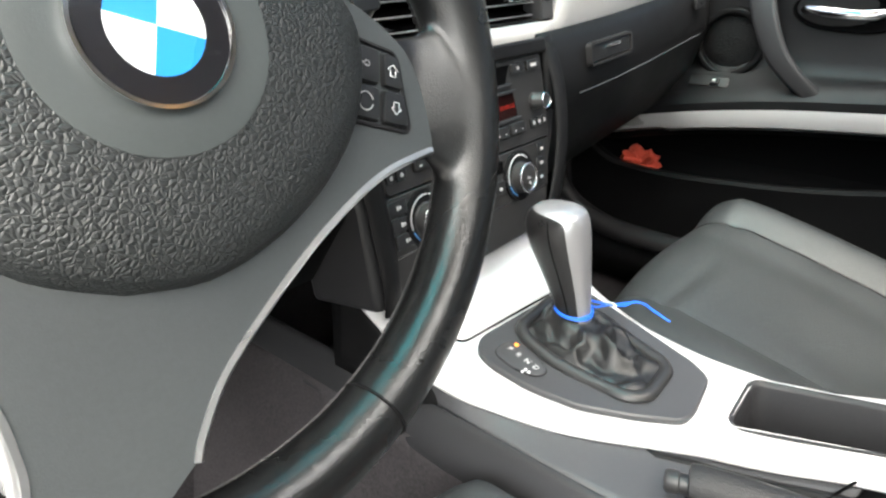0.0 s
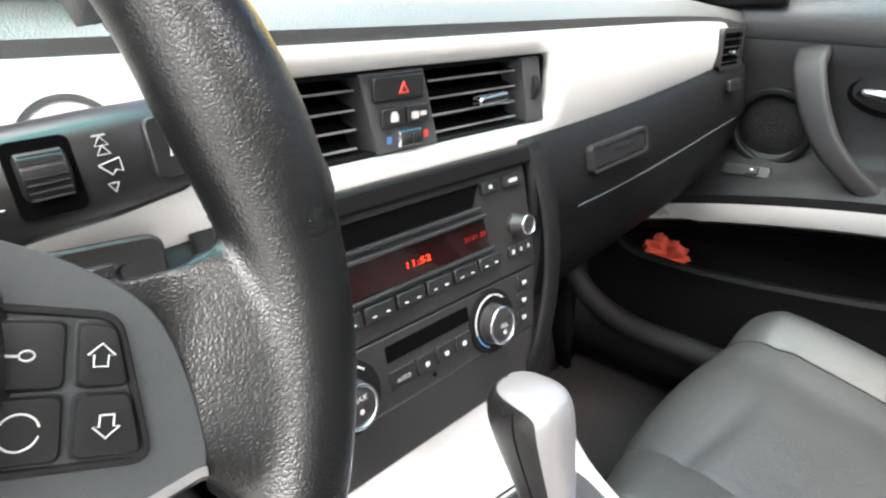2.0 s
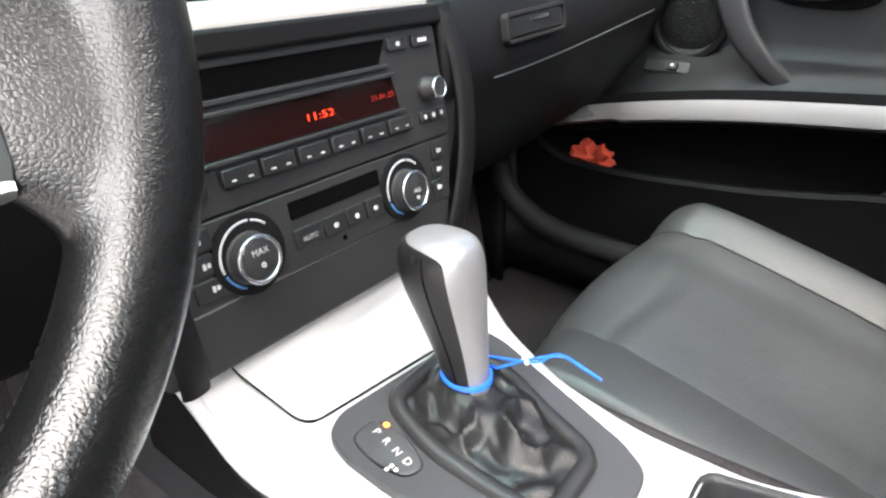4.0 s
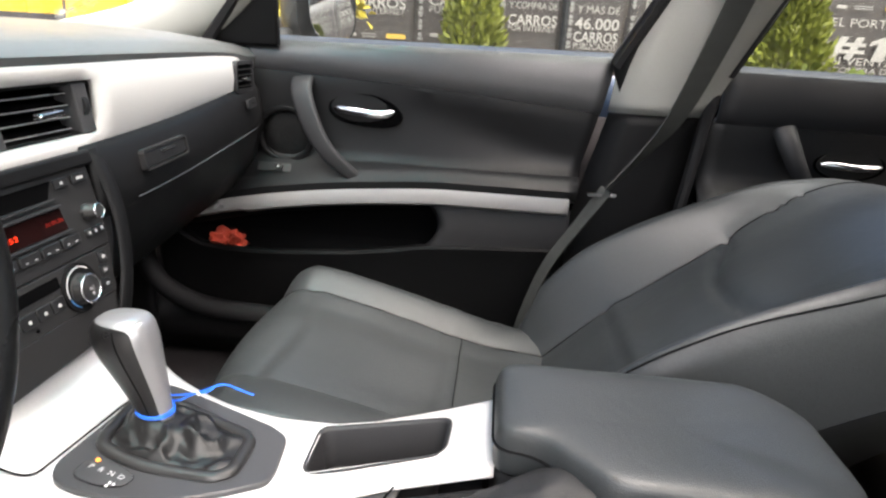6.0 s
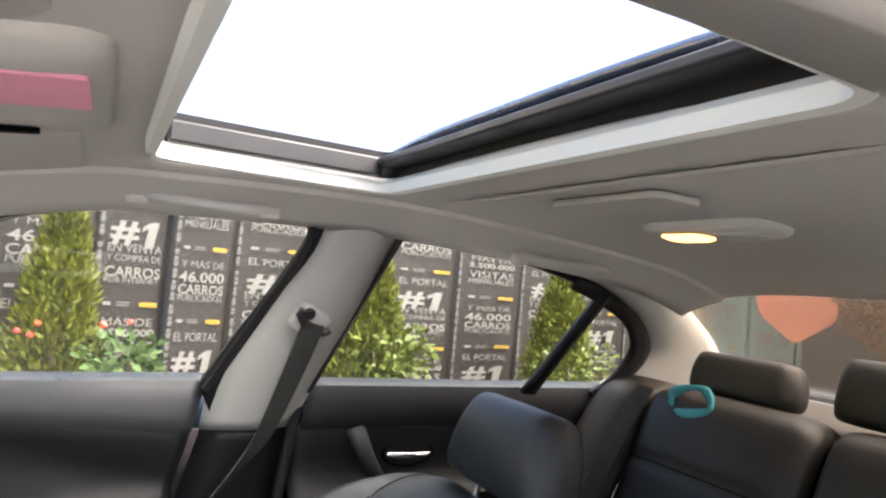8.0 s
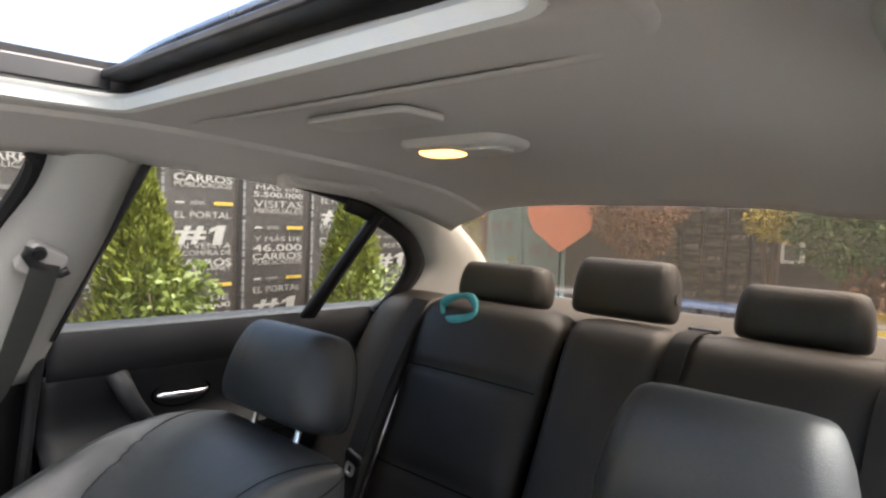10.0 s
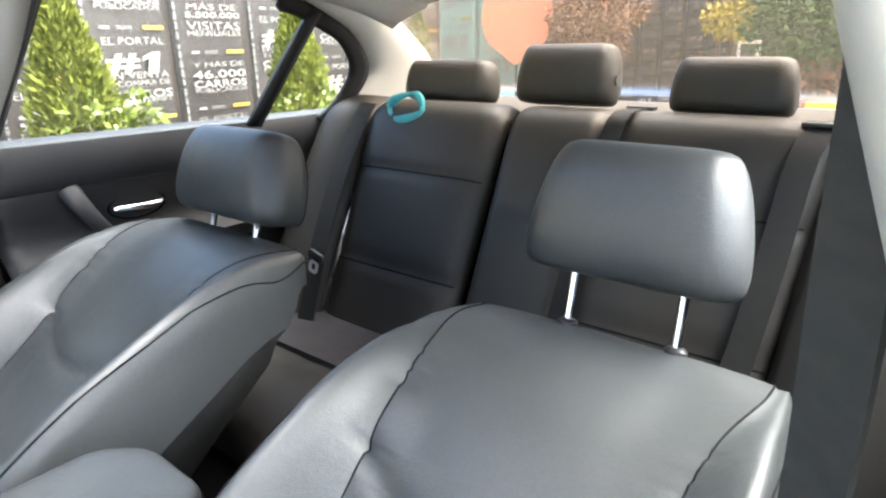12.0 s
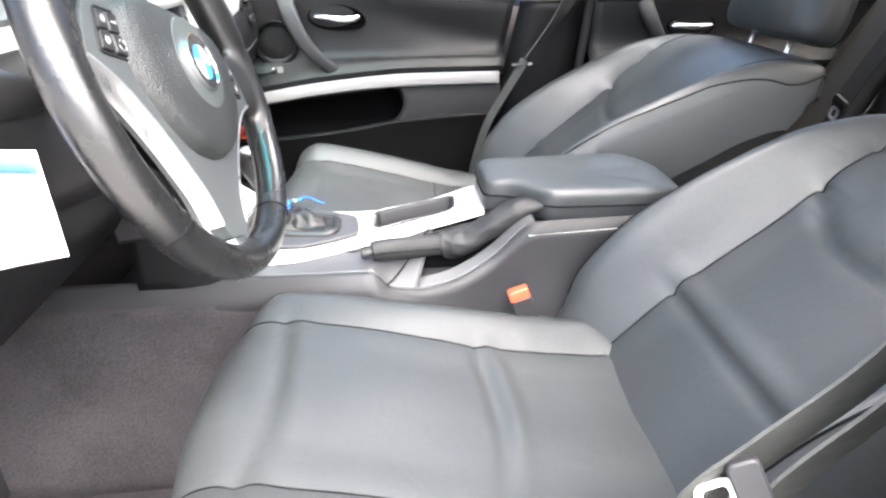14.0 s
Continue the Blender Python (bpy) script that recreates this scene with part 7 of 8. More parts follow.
# ---- seat belts ----
def strap(bm, pts, w, across, thick=0.0014, n=40):
    """A flat band along pts; across: its width's direction, one or a list for the points."""
    P = spline(pts, n)
    A = spline(across if isinstance(across[0], (tuple, list)) else [across] * len(pts), n)
    rg = []
    for i, p in enumerate(P):
        t = (P[min(i + 1, n)] - P[max(i - 1, 0)]).normalized()
        a = A[i] - t * A[i].dot(t)
        a.normalize()
        nn = t.cross(a)
        rg.append([p + a * w / 2 * sx + nn * thick * sy for sx, sy in ((-1, -1), (1, -1), (1, 1), (-1, 1))])
    loft(bm, rg)


for s in (1, -1):
    belt = thing("seat_belt", (s * 0.60, -0.35, 0.45), "dark grey front seat belt hanging from its pillar guide", "seat belt", "front seat belts")
    gm = axes((0.566, -0.473, 1.070), (0.19, -0.88, -0.47), (-0.35, -0.46, 0.88))
    gz = 1 if (gm.to_3x3() @ Vector((0, 0, 1))).x * s < 0 else -1
    if s < 0:
        gm = axes((-0.652, -0.475, 1.10), (0, -0.88, -0.47), (0.35, -0.46, 0.88))
    b = B()
    slab(b, gm, rrect(0.066, 0.056, 0.010) if s > 0 else rrect(0.04, 0.03, 0.010), gz * -0.015, gz * 0.006)
    plate = part("guide_plate", b, PALE_PLASTIC, belt, "pale grey height adjuster plate", bevel=0.003)
    b = B()
    tube(b, [gm @ Vector((x, y, gz * 0.010)) for x, y in ((-0.034, 0.016), (-0.032, 0.004), (-0.015, -0.005), (0.014, -0.004), (0.032, -0.002), (0.039, 0.010))], 0.0078, 12)
    part("guide_loop", b, PLASTIC_HARD, plate, "black belt guide loop")
    b = B()
    lathe(b, [(0.012, 0), (0.012, 0.010), (0.009, 0.014), (0.001, 0.014)], gm @ Matrix.Translation((-0.016, 0.014, 0)) if gz > 0 else gm @ Matrix.Translation((-0.016, 0.014, 0)) @ Matrix.Rotation(radians(180), 4, "X"), 20)
    part("guide_bolt", b, PLASTIC_HARD, plate)
    b = B()
    if s > 0:
        strap(b, [(0.550, -0.476, 1.068), (0.582, -0.458, 0.98), (0.612, -0.420, 0.852), (0.622, -0.375, 0.78), (0.630, -0.318, 0.705)], 0.042, [(0.0, -1, -0.3), (0.2, -1, -0.3), (0.5, -0.85, -0.25), (0.85, -0.6, -0.15), (0.95, -0.4, -0.1)])
        strap(b, [(0.630, -0.318, 0.705), (0.628, -0.272, 0.63), (0.620, -0.222, 0.548), (0.612, -0.188, 0.45), (0.61, -0.17, 0.36)], 0.024, [(-0.6, -0.8, -0.4), (-0.8, -0.5, -0.4), (-0.8, -0.5, -0.4), (-0.8, -0.6, 0), (-0.8, -0.6, 0)])
        part("webbing", b, WEBBING, belt, "grey webbing strap", sharp=50)
        b = B()
        slab(b, axes((0.632, -0.310, 0.694), (0.1, -1, 0.02), (0, 0, 1)), rrect(0.055, 0.007, 0.003), -0.004, 0.004)
        slab(b, axes((0.634, -0.298, 0.694), (0.1, -1, 0.02), (0, 0, 1)), rrect(0.014, 0.006, 0.002), -0.012, 0.004)
        part("tongue", b, CHROME, belt, "bright metal belt tongue")
    else:
        strap(b, [(-0.645, -0.470, 1.10), (-0.652, -0.455, 1.0), (-0.656, -0.425, 0.90), (-0.653, -0.375, 0.80), (-0.650, -0.325, 0.70), (-0.658, -0.245, 0.632), (-0.665, -0.20, 0.59), (-0.67, -0.18, 0.50), (-0.67, -0.17, 0.36)], 0.046, [(0.5, -0.8, 0.1), (0.6, -0.7, 0.1), (0.5, -0.7, -0.3), (0.35, -0.6, -0.7), (0.25, -0.5, -0.8), (0.25, -0.5, -0.8), (0.2, -0.6, -0.7), (0.2, -1, -0.2), (0.2, -1, 0)])
        strap(b, [(-0.668, -0.430, 0.87), (-0.662, -0.385, 0.77), (-0.660, -0.335, 0.675), (-0.666, -0.262, 0.595), (-0.672, -0.235, 0.50), (-0.67, -0.225, 0.36)], 0.046, [(0.3, -0.8, -0.5), (0.35, -0.5, -0.8), (0.35, -0.5, -0.8), (0.3, -0.6, -0.7), (0.2, -1, -0.2), (0.2, -1, 0)])
        part("webbing", b, WEBBING, belt, "grey webbing strap", sharp=50)
        b = B()
        tm = axes((-0.672, -0.212, 0.612), (0.1, 0.85, -0.4), (0.3, 0.4, 0.85))
        frame_ring(b, tm, 0.018, 0.012, 0.003, [(0, -0.0015), (0.006, -0.0015), (0.006, 0.0015), (0, 0.0015)])
        part("tongue", b, CHROME, belt, "bright metal belt tongue")
        b = B()
        slab(b, shift(tm, -0.024), rrect(0.024, 0.042, 0.006), -0.005, 0.005)
        part("tongue_grip", b, PLASTIC_GREY, belt, "grey plastic tongue grip", bevel=0.002)

rb = thing("rear_seat_belt", (0.5, -1.1, 0.45), "dark rear seat belt with bright metal tongue", "seat belt")
b = B()
strap(b, [(0.555, -1.365, 0.945), (0.545, -1.315, 0.90), (0.530, -1.22, 0.78), (0.512, -1.125, 0.63), (0.503, -1.085, 0.54), (0.50, -1.04, 0.43)], 0.047, (1, 0.15, 0.2))
part("webbing", b, WEBBING_REAR_SHADED, rb, "dark grey webbing strap", sharp=50)
b = B()
tm = axes((0.497, -1.082, 0.572), (0.3, 0.1, -1), (1, 0, 0.3))
frame_ring(b, tm, 0.018, 0.015, 0.003, [(0, -0.001), (0.008, -0.001), (0.008, 0.002), (0, 0.002)])
tg = part("tongue", b, SILVER, rb, "bright metal belt tongue")
b = B()
slab(b, shift(tm, -0.03), rrect(0.024, 0.05, 0.008), -0.004, 0.006)
part("tongue_grip", b, PLASTIC_HARD, tg, bevel=0.002)
lb = thing("rear_seat_belt", (-0.5, -1.3, 0.45), "dark rear seat belt lying down the backrest", "seat belt")
b = B()
strap(b, [(-0.515, -1.375, 0.948), (-0.50, -1.31, 0.90), (-0.49, -1.21, 0.72), (-0.47, -1.10, 0.50), (-0.46, -1.04, 0.43)], 0.047, (1, 0, 0))
part("webbing", b, WEBBING_REAR_SHADED, lb, "dark grey webbing strap", sharp=50)
b = B()
slab(b, axes((-0.515, -1.378, 0.951), (1, 0, 0), (0, 1, 0)), rrect(0.07, 0.03, 0.008), -0.004, 0.004)
part("belt_guide", b, PLASTIC_HARD, lb, "black belt guide", bevel=0.002)
cb = thing("rear_seat_belt", (-0.16, -1.3, 0.45), "dark middle rear seat belt on the backrest top", "seat belt")
b = B()
strap(b, [(-0.168, -1.45, 0.955), (-0.165, -1.36, 0.953), (-0.16, -1.31, 0.90), (-0.15, -1.21, 0.70), (-0.14, -1.10, 0.45)], 0.04, (1, 0, 0))
part("webbing", b, WEBBING_REAR_SHADED, cb, "dark grey webbing strap", sharp=50)
b = B()
slab(b, axes((-0.168, -1.452, 0.957), (1, 0, 0), (0, 1, 0)), rrect(0.06, 0.03, 0.008), -0.004, 0.004)
part("belt_guide", b, PLASTIC_HARD, cb, "black belt guide", bevel=0.002)

# ---- small things in the cabin ----
def crumple(bm, c, r, squash, seed, amp=0.45, n=3):
    bmesh.ops.create_icosphere(bm, subdivisions=n, radius=1.0)
    for v in bm.verts:
        p = v.co.copy()
        k = 1 + amp * noise.noise(p * 2.1 + Vector((seed, 0, 0))) + 0.5 * amp * noise.noise(p * 5.3 + Vector((0, seed, 0)))
        v.co = Vector(c) + Vector((p.x * r[0], p.y * r[1], p.z * r[2])) * k
        v.co.z = max(v.co.z, c[2] - squash)


b = B()
crumple(b, (0.700, 0.452, 0.512), (0.020, 0.036, 0.028), 0.02, 3.7, 0.8, 4)
rag = part("red_cloth", b, RED_CLOTH, None, sharp=25)
tagged(rag, "crumpled red cloth stuffed in the door pocket", "cloth")
b = B()
pts = [(0.402 + 0.056 * math.cos(a) + 0.004 * math.sin(3 * a), -1.345 - 0.012 * math.sin(a), 0.941 + 0.033 * math.sin(a) - 0.006 * math.cos(a)) for a in [2 * math.pi * k / 32 for k in range(32)]]
tube(b, pts, lambda t: 0.0065 + 0.0022 * math.sin(t * 19) + 0.003 * (0.6 < t < 0.9), 10, closed=True, flat=1.5)
ws = part("wrist_strap", b, TEAL, None)
tagged(ws, "teal cloth wrist strap lying on the rear seat back", "strap")
# sheet of paper hung beside the wheel
paper = thing("paper_tag", (-0.57, 0.28, 0.70), "white paper sheet with blue heading hung beside the wheel", "paper")
b = B()
grid(b, lambda u, v: (-0.560 + 0.003 * math.sin(u * 4), 0.325 - 0.080 * u, 0.758 + 0.016 * u + (0.095 - 0.016 * u) * v), 10, 6)
part("sheet", b, WHITE_PAPER, paper, solid=0.0006)
b = B()
grid(b, lambda u, v: (-0.5612 + 0.003 * math.sin(u * 4), 0.322 - 0.075 * u, 0.837 + 0.014 * v), 10, 1)
part("heading_bar", b, BLUE_INK, paper, solid=0.0004, offset=0)
b = B()
grid(b, lambda u, v: (-0.5588 + 0.003 * math.sin(u * 4), 0.322 - 0.075 * u, 0.837 + 0.014 * v), 10, 1)
part("heading_bar", b, BLUE_INK, paper, solid=0.0004, offset=0)

# ---- roof fittings ----
lampc = thing("front_dome_lamp", (0.0, 0.02, 1.28), "grey roof console with a lit warm reading lamp", "dome lamp")
rm = axes((0.01, 0.0, 1.297), (1, 0, 0), (0, 1, -0.12))
b = B()
loft(b, [[rm @ Vector((x * q, y * q, h)) for x, y in rrect(0.33, 0.23, 0.03)] for q, h in ((1.0, 0.004), (1.0, -0.006), (0.95, -0.014), (0.6, -0.017))])
part("housing", b, PALE_PLASTIC, lampc, sharp=50)
for s in (1, -1):
    b = B()
    loft(b, [[rm @ Vector((s * 0.098 + x * q, 0.072 + y * q, h)) for x, y in rrect(0.085, 0.055, 0.024)] for q, h in ((1.0, -0.010), (1.0, -0.019), (0.8, -0.023))])
    part("lens", b, LAMP if s > 0 else PALE_PLASTIC, lampc, "lit warm lamp lens" if s > 0 else "")
b = B()
slab(b, rm, rrect(0.016, 0.080, 0.007, 4, 0.135, -0.010), -0.021, -0.015)
part("grip_slot", b, GAP_SHADE, lampc)
# plain pink rectangle on the underside of the console
b = B()
slab(b, rm, rrect(0.106, 0.136, 0.004, 3, -0.045, -0.030), -0.019, -0.0155)
part("pink_strip", b, PINK, lampc, "pink strip on the roof console")
for s in (1, -1):
    vis = thing("sun_visor", (s * 0.34, 0.0, 1.28), "grey fabric sun visor folded against the roof", "sun visor", "sun visors")
    b = B()
    vm = axes((s * 0.345, 0.005, 1.277), (1, 0, -0.06 * s), (0, 1, -0.22))
    loft(b, [[vm @ Vector((x * q, y * q, h)) for x, y in rrect(0.34, 0.18, 0.025)] for q, h in ((0.96, 0.009), (1.0, 0.005), (1.0, -0.005), (0.96, -0.009))])
    part("panel", b, HEADLINER, vis, sharp=50)
    b = B()
    tube(b, [vm @ Vector((x, 0.088, 0.0)) for x in (-0.18, 0.18)], 0.005, 8)
    part("rod", b, PALE_PLASTIC, vis)
for s, y0, y1, z in ((1, -0.155, -0.36, 1.263), (1, -0.89, -1.13, 1.233)):
    gh = thing("grab_handle", (s * 0.50, (y0 + y1) / 2, z), "grey folding grab handle on the roof rail", "grab handle", "roof grab handles")
    b = B()
    x = 0.482
    tube(b, spline([(s * (x + 0.012), y0, z + 0.012), (s * (x - 0.004), y0 - 0.006, z + 0.006), (s * (x - 0.010), y0 - 0.04, z), (s * (x - 0.012), (y0 + y1) / 2, z - 0.002), (s * (x - 0.010), y1 + 0.04, z - 0.002), (s * (x - 0.004), y1 + 0.006, z + 0.002), (s * (x + 0.012), y1, z + 0.008)], 30), 0.009, 10)
    part("bar", b, PALE_PLASTIC, gh)
    for yy in (y0, y1):
        b = B()
        box(b, (s * (x + 0.006), yy, z), (0.03, 0.034, 0.03))
        part("foot", b, HEADLINER, gh, bevel=0.008)
rl = thing("rear_dome_lamp", (0.05, -0.92, 1.28), "grey rear roof lamp with one warm lit lens", "dome lamp")
lm = axes((0.075, -0.965, 1.2925), (1, 0, 0), (0, 1, 0.05))
b = B()
loft(b, [[lm @ Vector((x * q, y * q, h)) for x, y in rrect(0.235, 0.105, 0.035)] for q, h in ((1.0, 0.006), (1.0, -0.004), (0.93, -0.011), (0.6, -0.013))])
part("housing", b, PALE_PLASTIC, rl, sharp=50)
for dx, mt in ((0.045, LAMP), (-0.055, PALE_PLASTIC)):
    b = B()
    loft(b, [[lm @ Vector((dx + x * q, y * q, h)) for x, y in rrect(0.085, 0.055, 0.02)] for q, h in ((1.0, -0.010), (1.0, -0.016), (0.8, -0.019))])
    part("lens", b, mt, rl, "lit warm lamp lens" if mt == LAMP else "")
b = B()
slab(b, shift(axes((0.07, -0.76, 1.3045), (1, 0, 0), (0, 1, 0.02)), 0, 0), rrect(0.22, 0.09, 0.02), -0.006, 0.004)
mic = part("roof_panel", b, PALE_PLASTIC, None, bevel=0.003)
tagged(mic, "small pale grey cover panel in the roof lining", "cover panel")
# rear-view mirror
rv = thing("rear_view_mirror", (0.03, 0.14, 1.21), "dark framed rear-view mirror under the windscreen header", "mirror")
vm = axes((0.015, 0.142, 1.200), (1, -0.28, 0.0), (0, -0.08, 1))
b = B()
loft(b, [[vm @ Vector((x * q, y * q, h)) for x, y in rrect(0.25, 0.072, 0.03, 6)] for q, h in ((0.7, -0.030), (0.95, -0.018), (1.0, -0.004), (1.0, 0.003), (0.95, 0.005))])
part("housing", b, PLASTIC_HARD, rv, sharp=50)
b = B()
slab(b, vm, rrect(0.228, 0.056, 0.025, 6), 0.0052, 0.0062)
part("mirror_glass", b, MIRROR, rv, "silvered mirror glass")
b = B()
tube(b, [vm @ Vector((0, 0.02, -0.02)), vm @ Vector((0, 0.05, -0.05)), vm @ Vector((0, 0.065, -0.09))], 0.011, 10)
part("arm", b, PLASTIC_HARD, rv)
# outside mirror
om = thing("door_mirror", (0.86, 0.32, 0.95), "dark outside door mirror beyond the passenger window", "mirror")
mm = axes((0.925, 0.300, 1.000), (1, -0.62, 0), (0, 0.0, 1))
b = B()
loft(b, [[mm @ Vector((x * q + 0.02 * (1 - q), y * q, h)) for x, y in rrect(0.178, 0.145, 0.055, 6)] for q, h in ((0.45, -0.10), (0.85, -0.06), (1.0, -0.015), (1.0, 0.012), (0.95, 0.014))])
part("housing", b, PLASTIC, om, "black mirror housing", sharp=50)
mg = axes(mm.translation, (1, -0.40, 0), (0, 0.10, 1))
b = B()
slab(b, shift(mg, -0.004, 0, 0.020), rrect(0.160, 0.122, 0.045, 6), 0.0062, 0.0075)
part("mirror_glass", b, MIRROR, om, "silvered mirror glass")
b = B()
tube(b, [mm @ Vector((-0.08, -0.05, -0.03)), mm @ Vector((-0.15, -0.07, -0.03))], 0.02, 10, flat=0.6)
part("foot", b, PLASTIC_HARD, om)


# ---- outside ----
GROUND = surface("pavement", (0.28, 0.275, 0.265), 0.85, grain=120, bump=0.5, vary=0.2, big=0.8)
# cloth and inks darkened: the fence's dimmer light is in their colours
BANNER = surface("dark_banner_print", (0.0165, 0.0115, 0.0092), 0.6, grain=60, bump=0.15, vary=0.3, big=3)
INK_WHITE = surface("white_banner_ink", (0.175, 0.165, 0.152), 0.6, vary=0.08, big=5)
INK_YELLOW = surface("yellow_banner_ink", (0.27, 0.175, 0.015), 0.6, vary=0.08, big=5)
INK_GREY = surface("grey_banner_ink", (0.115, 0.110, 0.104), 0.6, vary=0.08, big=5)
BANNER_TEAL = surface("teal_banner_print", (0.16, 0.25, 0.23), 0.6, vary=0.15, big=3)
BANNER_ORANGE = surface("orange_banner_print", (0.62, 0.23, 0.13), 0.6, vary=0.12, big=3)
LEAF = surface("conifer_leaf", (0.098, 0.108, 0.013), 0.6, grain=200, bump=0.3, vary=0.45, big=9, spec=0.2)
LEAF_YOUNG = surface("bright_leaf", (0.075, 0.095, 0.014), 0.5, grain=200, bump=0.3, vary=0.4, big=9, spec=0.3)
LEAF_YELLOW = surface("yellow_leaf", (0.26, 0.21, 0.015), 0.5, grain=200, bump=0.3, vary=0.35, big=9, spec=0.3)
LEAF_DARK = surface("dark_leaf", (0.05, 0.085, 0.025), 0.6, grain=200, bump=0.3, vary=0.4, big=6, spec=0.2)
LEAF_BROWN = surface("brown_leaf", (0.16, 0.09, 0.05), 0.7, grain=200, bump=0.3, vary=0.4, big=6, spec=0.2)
BARK = surface("bark", (0.10, 0.07, 0.05), 0.9, grain=80, bump=0.8, vary=0.3, big=12)
YELLOW_PAINT = surface("yellow_paint", (0.85, 0.55, 0.03), 0.45, grain=60, bump=0.1, vary=0.15, big=2)
WALL_WHITE = surface("white_wall_paint", (0.75, 0.74, 0.70), 0.8, grain=60, bump=0.3, vary=0.1, big=2)
WALL_DARK = surface("dark_house_wall", (0.07, 0.06, 0.055), 0.8, grain=60, bump=0.3, vary=0.2, big=2)
SOIL = surface("planter_soil", (0.09, 0.065, 0.045), 0.95, grain=150, bump=0.8, vary=0.3, big=6)

b = B()
n = 40
grid(b, lambda u, v: ((u - 0.5) * 2 * 600 * abs(u - 0.5) * 2 + 0.0, (v - 0.5) * 2 * 600 * abs(v - 0.5) * 2, 0.0), n, n)
structure("ground", b, GROUND, "worn grey pavement of the car lot", "ground", fix=False)


def wall_m(y, along=-0.1, x0=2.945):
    """A frame on the banner wall: first axis to the right as seen from the car, third towards it."""
    return axes((x0 + along * y, y, 0.0), (-along * -1 * -1, -1, 0), (0, 0, 1))


BLOCKS = {
    "A": (0.525, [("EL PORTAL", 0.042, 0.78, 0.0), ("#1", 0.125, 0.80, 0.085), ("EN VENTA", 0.038, 0.80, 0.195), ("Y COMPRA DE", 0.030, 0.80, 0.245), ("CARROS", 0.048, 0.82, 0.300), ("POR INTERNET", 0.026, 0.80, 0.348)]),
    "C": (0.36, [("MÁS DE", 0.045, 0.74, 0.0), ("5.500.000", 0.036, 0.82, 0.058), ("VISITAS", 0.050, 0.80, 0.117), ("MENSUALES", 0.034, 0.80, 0.172)]),
    "B": (0.355, [("Y MÁS DE", 0.040, 0.78, 0.0), ("46.000", 0.052, 0.82, 0.060), ("CARROS", 0.048, 0.82, 0.122), ("PUBLICADOS", 0.030, 0.80, 0.172)]),
}


def numeral_one(m, w, h):
    """A slanted figure one with a flag, centred on the frame m."""
    bm = B()
    shape = [(0.28, 0.0), (0.72, 0.0), (0.72, 1.0), (0.36, 1.0), (0.0, 0.80), (0.0, 0.60), (0.28, 0.73)]
    vs = [bm.verts.new(m @ Vector(((x - 0.5 + 0.2 * (y - 0.5)) * w, (y - 0.5) * h, 0))) for x, y in shape]
    bm.faces.new((vs[0], vs[1], vs[2], vs[3], vs[6]))
    bm.faces.new((vs[3], vs[4], vs[5], vs[6]))
    return bm


